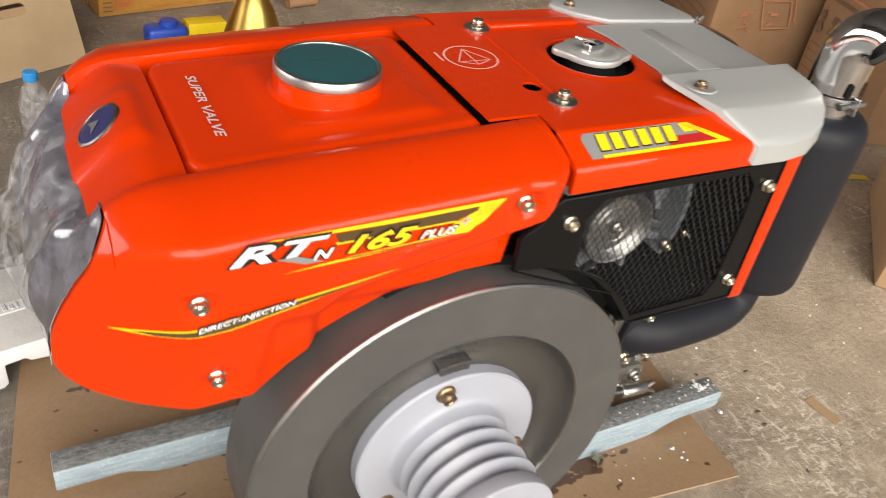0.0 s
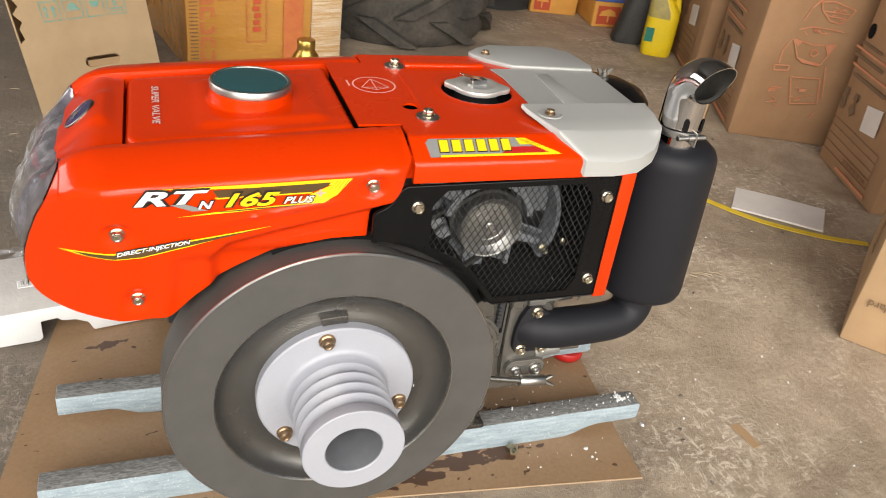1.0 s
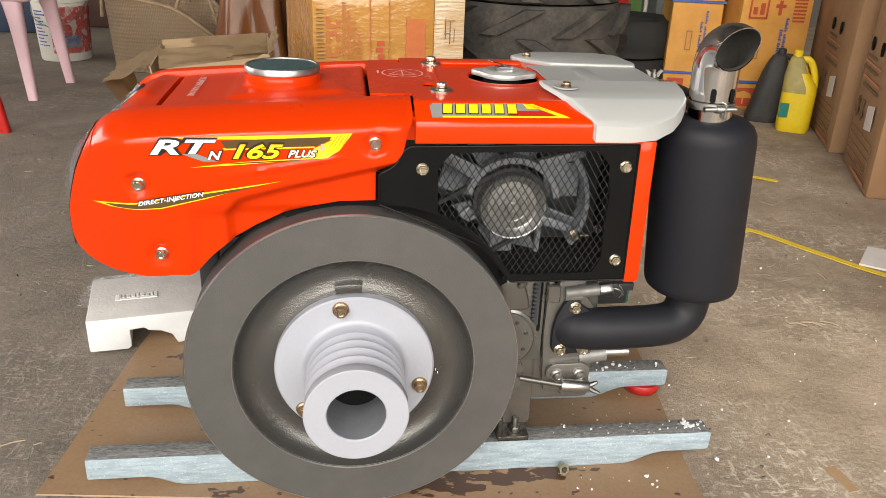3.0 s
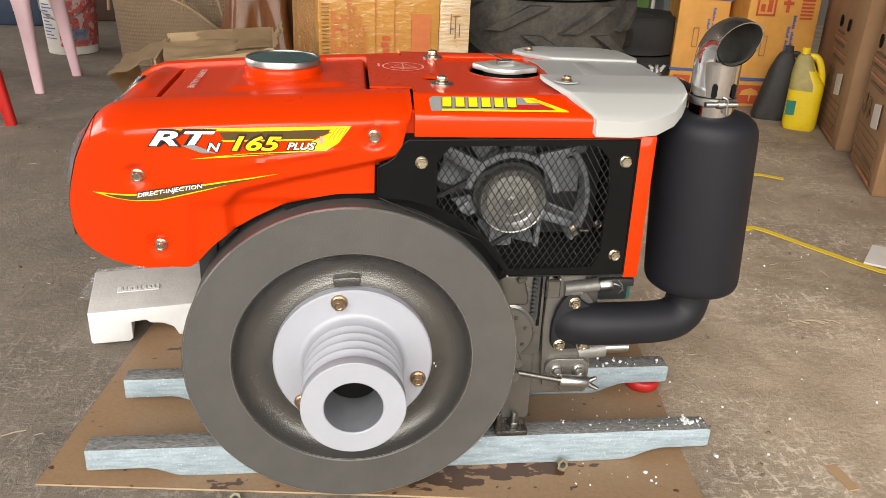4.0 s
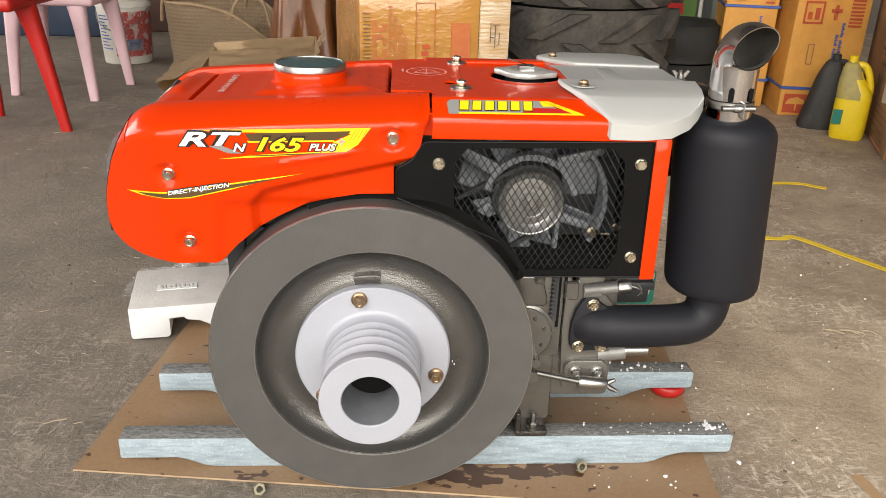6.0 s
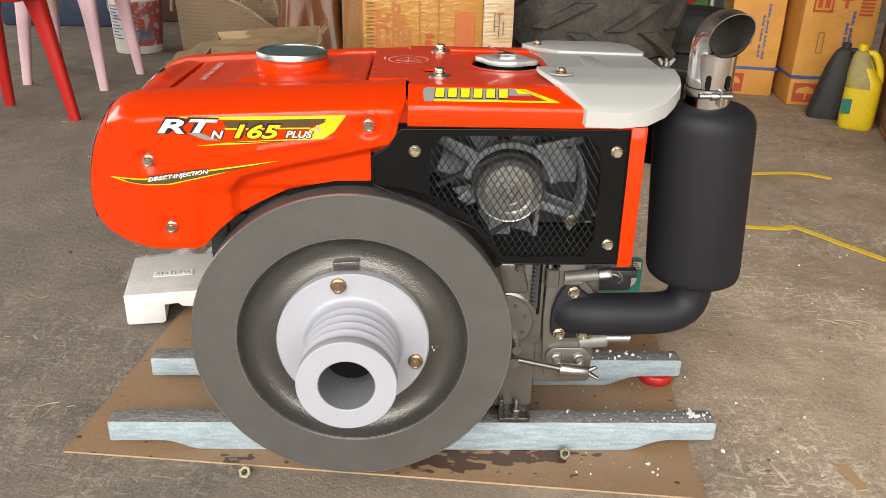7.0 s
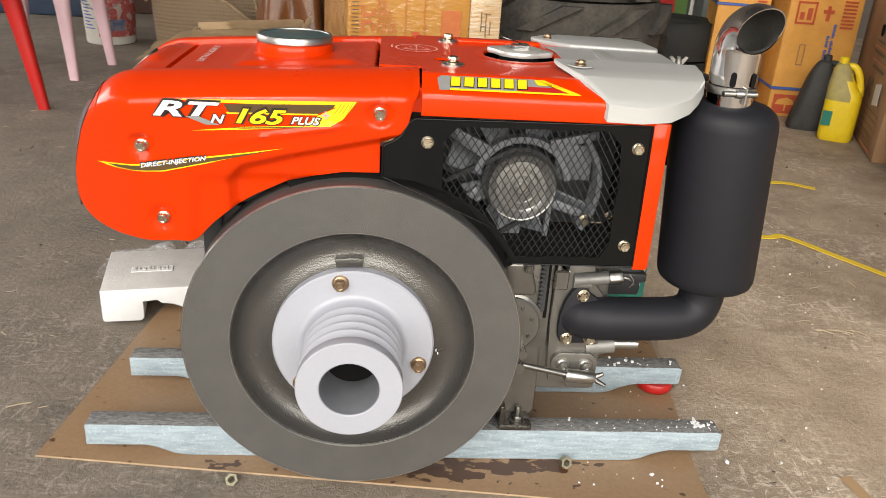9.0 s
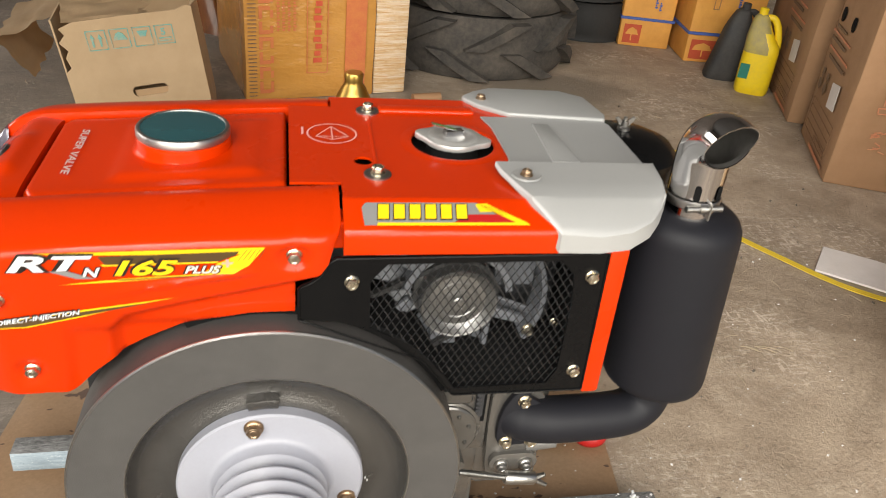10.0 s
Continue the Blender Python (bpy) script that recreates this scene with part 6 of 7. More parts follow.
for k in range(33):
    bm = bmesh.new()
    box(bm, 0.497, 0.620, 0.0015, 0.0042, 0.02 + k * 0.0175 + 0.004 * noise.noise((k, 1, 2)), 0.026 + k * 0.0175 + 0.004 * noise.noise((k, 1, 2)))
    part("strapping_ridge", bm, WRAPPALE, oc)
print_on(oc, "print_band", PRINTFADE, [(0.372, 0.02, 0.452, 0.50)], "f", 0.0085, "rust-red printed band")
print_on(oc, "print_frame", PRINTFADE, frame_quads(0.225, 0.305, 0.10, 0.58, 0.003), "f", 0.0085)
print_on(oc, "print_bar", PRINTRED, [(0.250 + 0.004 * (k % 3), 0.14 + k * 0.026, 0.282 - 0.005 * (k % 2), 0.158 + k * 0.026) for k in range(11)], "f", 0.0085)
print_on(oc, "print_bar", PRINTFADE, [q for k in range(9) for q in ((0.052, 0.03 + k * 0.055, 0.064, 0.075 + k * 0.055), (0.064, 0.03 + k * 0.055 + 0.030 * (k % 2), 0.092, 0.044 + k * 0.055 + 0.030 * (k % 2)), (0.092, 0.034 + k * 0.055, 0.103, 0.060 + 0.014 * (k % 3 == 0) + k * 0.055))], "f", 0.0085)
print_on(oc, "print_tick", PRINTDK, [(0.012, 0.02 + k * 0.014, 0.042, 0.023 + k * 0.014) for k in range(38)], "f", 0.0085)
for col in range(4):
    print_on(oc, "print_bar", PRINTFADE, [(0.116 + 0.020 * col, 0.26 + 0.012 * k, 0.124 + 0.020 * col + 0.003 * (k % 2), 0.268 + 0.012 * k) for k in range(26 - 3 * col)], "f", 0.0085)
print_on(oc, "pen_mark", PRINTDK, [(0.537, 0.42, 0.540, 0.50), (0.557, 0.40, 0.560, 0.49), (0.534, 0.44, 0.556, 0.443), (0.575, 0.41, 0.578, 0.46), (0.548, 0.49, 0.578, 0.493)], "f", 0.0050, "dark hand-drawn pen strokes")

# torn carton with teal handling marks
tc = thing("torn_carton", "torn open pale brown carton with teal handling marks", "carton", (-0.563, 1.625, 0), 28)
W, D, Hh = 0.41, 0.40, 0.43
bm = bmesh.new()
slab_with_holes(bm, [(0, 0.002), (W, 0.002), (W, Hh), (W - 0.02, Hh + 0.004), (W - 0.05, Hh - 0.008), (0.20, Hh - 0.012), (0.06, Hh - 0.02), (0.02, Hh - 0.035), (0.030, Hh - 0.055), (0.010, Hh - 0.075), (0.028, Hh - 0.10), (0.016, Hh - 0.12), (0.022, Hh - 0.15), (0.004, Hh - 0.165)],
                [[(0.190 + 0.017 * math.cos(a) + (0.075 if math.cos(a) > 0 else 0), 0.185 + 0.017 * math.sin(a)) for a in np.linspace(0, math.tau, 24, endpoint=False)]], 0.0, 0.005, "y")
part("front_panel", bm, KRAFTL, tc, smooth=0)
bm = bmesh.new()
box(bm, 0.18, 0.29, 0.0055, 0.008, 0.160, 0.188)
part("slot_flap", bm, KRAFT, tc)
for nm, q in (("back_panel", (0, W, D - 0.005, D, 0.002, Hh + 0.005)), ("side_panel", (W - 0.005, W, 0.005, D - 0.005, 0.002, Hh)), ("side_panel", (0, 0.005, 0.012, D - 0.005, 0.002, Hh - 0.012)), ("bottom_panel", (0.005, W - 0.005, 0.005, D - 0.005, 0.002, 0.007))):
    bm = bmesh.new()
    box(bm, *q)
    part(nm, bm, KRAFTL if nm != "bottom_panel" else KRAFT, tc, smooth=0)
for m, sx, sy in ((Matrix.Translation((0, 0.03, Hh - 0.010)) @ Matrix.Rotation(radians(-17), 4, "Y") @ Matrix.Rotation(radians(180), 4, "Z"), 0.165, -0.34), (Matrix.Translation((-0.150, 0.035, Hh - 0.062)) @ Matrix.Rotation(radians(62), 4, "Y"), 0.13, 0.33), (Matrix.Translation((0.03, 0.004, Hh - 0.02)) @ Matrix.Rotation(radians(28), 4, "X"), 0.24, 0.10), (Matrix.Translation((W, 0.02, Hh)) @ Matrix.Rotation(radians(-52), 4, "Y"), 0.07, 0.24), (Matrix.Translation((W - 0.01, D - 0.010, Hh + 0.010)) @ Matrix.Rotation(radians(-104), 4, "X") @ Matrix.Rotation(radians(180), 4, "Y"), 0.29, 0.075)):
    bm = bmesh.new()
    n = 10
    rows = []
    for i in range(n + 1):
        rows.append([bm.verts.new(m @ Vector((sx * i / n * (1 + 0.12 * noise.noise((j * 0.9, i * 0.2, sx)) * (i == n)), sy * j / n, 0.012 * noise.noise((i * 0.4, j * 0.4, sx * 9))))) for j in range(n + 1)])
    for p, q in zip(rows, rows[1:]):
        for i in range(n):
            bm.faces.new((p[i], p[i + 1], q[i + 1], q[i]))
    bmesh.ops.solidify(bm, geom=bm.faces[:], thickness=0.008)
    part("flap", bm, KRAFTL, tc, "torn carton flap", smooth=30)
for k in range(4):
    x0 = 0.085 + k * 0.066
    print_on(tc, "mark_frame", PRINTTEAL, frame_quads(x0, x0 + 0.056, 0.323, 0.382, 0.003), "f", 0.0020)
print_on(tc, "mark_arrow", PRINTTEAL, [[(0.098, 0.334), (0.104, 0.334), (0.104, 0.357), (0.108, 0.357), (0.101, 0.372), (0.094, 0.357), (0.098, 0.357)], [(0.120, 0.334), (0.126, 0.334), (0.126, 0.357), (0.130, 0.357), (0.123, 0.372), (0.116, 0.357), (0.120, 0.357)]], "f", 0.0020)
for shape in ([(0.158, 0.348), (0.200, 0.348), (0.190, 0.367), (0.179, 0.373), (0.168, 0.367)], [(0.230, 0.370), (0.262, 0.370), (0.254, 0.352), (0.238, 0.352)], [(0.291, 0.332), (0.330, 0.332), (0.330, 0.336), (0.291, 0.336)], [(0.291, 0.340), (0.330, 0.340), (0.330, 0.344), (0.291, 0.344)]):
    print_on(tc, "mark_shape", PRINTTEAL, [shape], "f", 0.0020)
bm = bmesh.new()
lay(bm, letters("5", 0.030, 0, 0.001), lambda u, v: Vector((0.301 + u, -0.0020, 0.350 + v)))
part("mark_number", bm, PRINTTEAL, tc, smooth=0)
# the whole carton sags to one side
for panel in tc.children:
    for v in panel.data.vertices:
        v.co.x += 0.42 * v.co.y - 0.16 * v.co.z

# two upright orange cartons with blue straps
for at, turn, w, d, h, lab in (((1.690, 3.085, 0), -14, 0.255, 0.40, 0.74, "orange upright carton with blue straps and red marks"), ((1.945, 2.845, 0), -8, 0.345, 0.38, 0.74, "orange upright carton with a blue strap, beside the bottles")):
    oc2 = carton("strapped_carton", lab, at, turn, w, d, h, ORANGE)
    oc2["wide"] = w
    for z in (0.135, 0.50) if w < 0.3 else (0.135,):
        bm = bmesh.new()
        box(bm, -0.009, w + 0.009, -0.009, d + 0.009, z, z + 0.013, 0.002, 1)
        part("strap", bm, PRINTBL, oc2, "blue plastic strap")
    s = w / 0.28
    print_on(oc2, "red_mark", PRINTRED, [(0.018, 0.018, 0.115 * s, 0.112)], "f", 0.0075, "red square mark")
    print_on(oc2, "umbrella_mark", ORANGE, [[(0.028, 0.062), (0.102 * s, 0.062), (0.092 * s, 0.085), (0.066 * s, 0.098), (0.040, 0.086)], (0.062 * s, 0.030, 0.068 * s, 0.062)], "f", 0.0092)
    print_on(oc2, "print_bar", PRINTBL, [(0.165 * s + 0.022 * k, 0.19 + 0.011 * j, 0.173 * s + 0.022 * k + 0.004 * ((j * 7 + k * 3) % 2), 0.1985 + 0.011 * j) for k in range(2) for j in range(20 + 6 * k) if (j * 5 + k) % 7], "f", 0.0075)
    z0 = 0.535 if w < 0.3 else 0.455
    print_on(oc2, "red_mark", PRINTRED, frame_quads(0.030 * s, 0.105 * s, z0, z0 + 0.105, 0.009) + [(0.045 * s, z0 + 0.020, 0.062 * s, z0 + 0.055), (0.072 * s, z0 + 0.020, 0.090 * s, z0 + 0.075), (0.145 * s, z0 + 0.020, 0.158 * s, z0 + 0.090), (0.132 * s, z0 + 0.055, 0.172 * s, z0 + 0.072)] + [(0.205 * s, z0 - 0.010 + k * 0.017, 0.255 * s, z0 - 0.001 + k * 0.017) for k in range(8)], "f", 0.0075)
    print_on(oc2, "hand_slot", KRAFTD, frame_quads(0.085, 0.115, 0.26, 0.36, 0.004), "f", 0.0075)

# brown cartons along the way out
for at, turn, w, d, h in (((2.050, 2.055, 0), -21, 0.42, 0.85, 0.98), ((1.857, 1.490, 0), -23, 0.48, 0.50, 0.98), ((1.958, 0.835, 0), -20, 0.45, 0.46, 0.98)):
    bc = carton("brown_carton", "tall brown carton with red and dark print", at, turn, w, d, h, KRAFTD)
    print_on(bc, "paper_label", PAPER, [[(0.245, 0.195), (0.140, 0.210), (0.150, 0.300), (0.255, 0.282)]], "s", 0.0085, "white paper label")
    print_on(bc, "print_line", PRINTDK, [(0.18, 0.330, 0.43, 0.343), (0.25, 0.392, 0.47, 0.404), (0.30, 0.440, 0.45, 0.450)], "s", 0.0085)
    print_on(bc, "print_line", PRINTSKETCH, [(0.16, 0.362, 0.46, 0.370), (0.20, 0.418, 0.48, 0.426), (0.06, 0.022, 0.30, 0.034)], "s", 0.0085)
    for y0 in (0.325, 0.405):
        print_on(bc, "print_mark", PRINTDK, [[(y0, 0.225), (y0 + 0.022, 0.205), (y0 + 0.045, 0.225), (y0 + 0.040, 0.245), (y0 + 0.012, 0.245)], [(y0 + 0.018, 0.245), (y0 + 0.028, 0.245), (y0 + 0.028, 0.262), (y0 + 0.018, 0.262)], [(y0 + 0.008, 0.262), (y0 + 0.040, 0.262), (y0 + 0.034, 0.288), (y0 + 0.012, 0.288)]], "s", 0.0085)
    print_on(bc, "print_frame", PRINTFRAME, frame_quads(0.07, 0.44, 0.055, 0.175, 0.0022) + [(0.07, 0.085 + k * 0.03, 0.44, 0.0870 + k * 0.03) for k in range(3)] + [(0.10 + 0.03 * k, 0.062, 0.12 + 0.03 * k, 0.075) for k in range(6)], "s", 0.0085)
    for y in (0.25, 0.42):
        bm = bmesh.new()
        lathe(bm, [(0.019, -0.004), (0.019, -0.0085), (0, -0.0085)], (0, 0, 0), "x", 24)
        bmesh.ops.transform(bm, matrix=Matrix.Translation((0, y, 0.49)) @ Matrix.Diagonal((1, 1, 1.35, 1)), verts=bm.verts)
        part("hand_hole", bm, VOID, bc)
    lines = [[(0.124, 0.395), (0.162, 0.388), (0.20, 0.382), (0.24, 0.387), (0.279, 0.396), (0.262, 0.352), (0.249, 0.315), (0.20, 0.320), (0.159, 0.328), (0.142, 0.36), (0.124, 0.395)],
             [(0.177, 0.535), (0.22, 0.542), (0.302, 0.522), (0.285, 0.49), (0.263, 0.468), (0.225, 0.474), (0.187, 0.508), (0.177, 0.535)],
             [(0.135, 0.46), (0.150, 0.51), (0.177, 0.545)], [(0.195, 0.505), (0.29, 0.505)], [(0.21, 0.49), (0.275, 0.488)], [(0.12, 0.395), (0.098, 0.35), (0.10, 0.30)], [(0.13, 0.43), (0.17, 0.445), (0.25, 0.445), (0.29, 0.44)],
             [(0.086, 0.291), (0.141, 0.296), (0.141, 0.277), (0.090, 0.272), (0.086, 0.291)], [(0.160, 0.255), (0.266, 0.263), (0.288, 0.169), (0.190, 0.154), (0.160, 0.255)], [(0.276, 0.111), (0.284, 0.120), (0.289, 0.135)], [(0.27, 0.31), (0.285, 0.25), (0.30, 0.19)]]
    lines.append([(0.211 + 0.013 * math.cos(i * math.tau / 12), 0.354 + 0.012 * math.sin(i * math.tau / 12)) for i in range(13)])
    strokes = [list(stroke(a, b, 0.0022)[0]) for line in lines for a, b in zip(line, line[1:])]
    strokes += [[(0.124, 0.395), (0.158, 0.389), (0.145, 0.368)], [(0.279, 0.396), (0.240, 0.388), (0.262, 0.350)], [(0.165, 0.324), (0.245, 0.314), (0.245, 0.308), (0.180, 0.312)], [(0.205, 0.216), (0.232, 0.218), (0.230, 0.206), (0.206, 0.204)]]
    wear = random.Random(int(at[1] * 100))
    for cx, cz, n, rx, rz in ((0.118, 0.21, 9, 0.014, 0.020), (0.124, 0.156, 6, 0.012, 0.012), (0.24, 0.50, 12, 0.045, 0.022), (0.22, 0.20, 8, 0.045, 0.035), (0.20, 0.43, 6, 0.06, 0.008)):
        for _ in range(n):
            p = (cx + wear.uniform(-rx, rx), cz + wear.uniform(-rz, rz))
            q = (p[0] + wear.uniform(0.010, 0.022) * wear.choice((-1, 1)), p[1] + wear.uniform(-0.010, 0.010))
            strokes.append(list(stroke(p, q, 0.0018)[0]))
    print_on(bc, "red_print", PRINTSKETCH, strokes, "f", 0.0085, "faded red sketched print")
nc = carton("near_carton", "brown carton with upside-down lettering, standing askew", (1.335, 0.275, 0), -50, 0.46, 0.52, 0.62, KRAFT)
for text, size, z, x0, mat_, wd in (("01-2008 standard", 0.030, 0.135, 0.225, PRINTDK, 0.20), ("2008", 0.032, 0.052, 0.215, PRINTFADE, 0.11)):
    bm = bmesh.new()
    lay(bm, letters(text, size, 0, 0.0004, width=wd), lambda u, v: Vector((x0 - u, -0.0080, z - v)))
    part("carton_letters", bm, mat_, nc, smooth=0)
for q, sd in ((frame_quads(0.10, 0.16, 0.20, 0.28, 0.006), "s"), (frame_quads(0.24, 0.30, 0.30, 0.38, 0.006), "s")):
    print_on(nc, "print_mark", PRINTDK, q, sd, 0.0085)
print_on(nc, "paper_label", PAPER, [(0.30, 0.28, 0.34, 0.36)], "s", 0.0085)
bm = bmesh.new()
m = Matrix.Translation((0.20, -0.030, 0.20)) @ Matrix.Rotation(radians(-8), 4, "X")
box(bm, 0.0, 0.26, 0, 0.005, 0, 0.30, 0.001, 1, m)
part("loose_flap", bm, KRAFTL, nc, "pale card sheet leaning on the carton")

# ---- bottles, tyres and the far things ----
def jerry(name, at, turn, mat_, label, w, d, h, lean, grime=None):
    ob = thing(name, label, "bottle", at, turn)
    bm = bmesh.new()
    rows = []
    for z, k, off in ((0.0, 0.90, 0), (0.012, 0.98, 0), (0.05, 1.0, 0), (h * 0.50, 1.0, 0), (h * 0.58, 0.98, -0.002), (h * 0.66, 0.84, -0.014), (h * 0.74, 0.68, -0.024), (h * 0.83, 0.54, -0.030), (h * 0.90, 0.42, -0.033), (h * 0.935, 0.28, -0.034), (h * 0.94, 0.2, -0.034)):
        rows.append([bm.verts.new((off + lean * z + w / 2 * k * abs(math.cos(a)) ** 0.6 * (1 if math.cos(a) >= 0 else -1), d / 2 * k * abs(math.sin(a)) ** 0.6 * (1 if math.sin(a) >= 0 else -1), z)) for a in np.linspace(0, math.tau, 32, endpoint=False)])
    for p, q in zip(rows, rows[1:]):
        for i in range(32):
            j = (i + 1) % 32
            bm.faces.new((p[i], p[j], q[j], q[i]))
    bm.faces.new(rows[0][::-1])
    bm.faces.new(rows[-1])
    if grime:
        for f in bm.faces:
            c = f.calc_center_median()
            f.material_index = int(c.x < 0.012 + 0.02 * noise.noise(c * 30) and c.z > h * 0.45)
    part("bottle_body", bm, [mat_, grime] if grime else mat_, ob, smooth=50)
    bm = bmesh.new()
    tube(bm, smooth_path([(lean * h * 0.56 + w * 0.40, 0, h * 0.56), (lean * h * 0.7 + w * 0.36, 0, h * 0.68), (lean * h * 0.84 + w * 0.25, 0, h * 0.82), (lean * h * 0.9 + w * 0.10, 0, h * 0.90), (lean * h * 0.9 - w * 0.1, 0, h * 0.90)], 6), 0.015, 12, flat=0.8)
    part("handle", bm, mat_, ob)
    bm = bmesh.new()
    lathe(bm, [(0.019, h * 0.92), (0.019, h * 1.0), (0.016, h * 1.01), (0, h * 1.01)], (lean * h - 0.034, 0, 0), segs=24)
    part("screw_cap", bm, mat_, ob)
    return ob


yb = jerry("oil_jug", (2.085, 2.43, 0), -30, YPLAST, "yellow plastic oil jug with a worn label", 0.150, 0.125, 0.365, 0.0, YGRIME)
bm = bmesh.new()
box(bm, -0.070, -0.030, -0.0675, -0.0655, 0.07, 0.135)
part("jug_label", bm, GREENPL, yb, "worn green label")
jerry("oil_jug", (2.025, 2.62, 0), -20, BPLAST, "dusty black plastic oil jug", 0.160, 0.130, 0.345, 0.22)


def tractor_tyre(at, R, h, label, turn, mat_, lugs, twist):
    """A big tyre lying flat, its lugs standing out round the tread."""
    ob = thing("tractor_tyre", label, "tyre", at, turn, group="stacked tyres")
    bm = bmesh.new()
    r0 = R - 0.03
    lathe(bm, [(R * 0.58, h * 0.12), (R * 0.72, 0.012), (R * 0.88, 0.004), (r0 - 0.01, h * 0.10), (r0, h * 0.25), (r0 + 0.005, h * 0.5), (r0, h * 0.75), (r0 - 0.01, h * 0.90), (R * 0.88, h - 0.004), (R * 0.72, h - 0.012), (R * 0.58, h * 0.88), (R * 0.56, h * 0.5), (R * 0.58, h * 0.12)], segs=72)
    part("tyre_body", bm, mat_, ob, smooth=50)
    if lugs:
        for k in range(lugs):
            for half in (0, 1):
                bm = bmesh.new()
                a0 = math.tau * (k + 0.5 * half) / lugs
                pts = []
                for s in np.linspace(0, 1, 6):
                    z = h * (0.52 + 0.42 * s) if half else h * (0.48 - 0.42 * s)
                    a = a0 + twist * s
                    pts.append((a, z))
                rows = []
                for a, z in pts:
                    row = []
                    for da, dr in ((-0.105, -0.012), (-0.085, 0.036), (0.085, 0.036), (0.105, -0.012)):
                        rr = r0 + dr
                        row.append(bm.verts.new((rr * math.cos(a + da), rr * math.sin(a + da), z)))
                    rows.append(row)
                for p, q in zip(rows, rows[1:]):
                    for i in range(3):
                        bm.faces.new((p[i], p[i + 1], q[i + 1], q[i]))
                bm.faces.new(rows[0])
                bm.faces.new(rows[-1])
                part("lug", bm, mat_, ob, smooth=30)
    return ob


for k in range(3):
    tractor_tyre((0.86 + 0.015 * k, 2.86 + 0.01 * k, 0.268 * k), 0.475, 0.268, "dusty black tractor tyre lying in a stack", 17 * k, TYRE, 9, 0.42)
for k in range(2):
    tractor_tyre((1.56 - 0.02 * k, 3.32, 0.20 * k), 0.27, 0.20, "smooth black tyre lying in a stack", 0, RUBBER, 0, 0)


def plastic_seat(name, label, mat_, corners, seat_h, taper=0.84):
    """A plastic stool or chair, four splayed legs under a thick-edged seat."""
    cx, cy = sum(c[0] for c in corners) / 4, sum(c[1] for c in corners) / 4
    ob = thing(name, label, "chair", (cx, cy, 0))
    tops = []
    for x, y in corners:
        fx, fy = x - cx, y - cy
        tx, ty = fx * taper, fy * taper
        tops.append((tx, ty))
        bm = bmesh.new()
        rows = []
        for s in np.linspace(0, 1, 9):
            px, py, z = fx + (tx - fx) * s, fy + (ty - fy) * s, seat_h * s
            w = 0.019 + 0.013 * s + 0.012 * s ** 6
            ux, uy = (-1 if fx > 0 else 1), (-1 if fy > 0 else 1)
            rows.append([bm.verts.new((px + w * ux + w * 1.15 * abs(math.cos(a)) ** 0.7 * math.copysign(1, math.cos(a)), py + w * uy + w * 0.95 * abs(math.sin(a)) ** 0.7 * math.copysign(1, math.sin(a)), z)) for a in np.linspace(0, math.tau, 16, endpoint=False)])
        for p, q in zip(rows, rows[1:]):
            for i in range(16):
                j = (i + 1) % 16
                bm.faces.new((p[i], p[j], q[j], q[i]))
        bm.faces.new(rows[0])
        bm.faces.new(rows[-1])
        part("leg", bm, mat_, ob, smooth=30)
    bm = bmesh.new()
    mx, my = max(abs(t[0]) for t in tops), max(abs(t[1]) for t in tops)
    box(bm, -mx - 0.01, mx + 0.01, -my - 0.01, my + 0.01, seat_h - 0.045, seat_h + 0.012, 0.02, 3)
    part("seat", bm, mat_, ob)
    return ob


plastic_seat("plastic_chair", "pale pink plastic chair with splayed legs", PINK, [(-1.45, 2.90), (-1.40, 3.34), (-1.91, 3.0), (-1.90, 3.40)], 0.49, 0.88)
plastic_seat("plastic_chair", "bright red plastic chair with splayed legs", REDPL, [(-1.370, 2.365), (-1.80, 2.61), (-1.99, 2.30), (-1.60, 2.06)], 0.56, 0.80)

pail = thing("paint_pail", "white paint pail with red worn print", "pail", (-1.635, 4.0, 0), 0)
bm = bmesh.new()
lathe(bm, [(0, 0.003), (0.135, 0.003), (0.138, 0.01), (0.152, 0.33), (0.160, 0.332), (0.160, 0.352), (0.155, 0.356), (0.157, 0.372), (0.162, 0.375), (0.162, 0.392), (0.15, 0.396), (0, 0.396)], segs=48)
part("pail_body", bm, PAIL, pail, smooth=40)
bm = bmesh.new()
n = 30
rows = [[bm.verts.new((r * math.cos(a), r * math.sin(a), z)) for a in np.linspace(radians(-100), radians(20), n)] for r, z in ((0.1412, 0.05), (0.1535, 0.31))]
for i in range(n - 1):
    bm.faces.new((rows[0][i], rows[0][i + 1], rows[1][i + 1], rows[1][i]))
bmesh.ops.solidify(bm, geom=bm.faces[:], thickness=0.001)
part("pail_print", bm, PAILRED, pail, "worn red print")
bm = bmesh.new()
for k in range(11):
    rows = [[bm.verts.new((r * math.cos(a), r * math.sin(a), z)) for a in np.linspace(radians(-142), radians(-108 - 6 * (k % 3)), 9)] for r, z in ((0.1415 + k * 0.0009, 0.09 + k * 0.019), (0.1418 + k * 0.0009, 0.097 + k * 0.019))]
    for i in range(8):
        bm.faces.new((rows[0][i], rows[0][i + 1], rows[1][i + 1], rows[1][i]))
bmesh.ops.solidify(bm, geom=bm.faces[:], thickness=0.001)
part("print_bar", bm, PRINTBL, pail)
bm = bmesh.new()
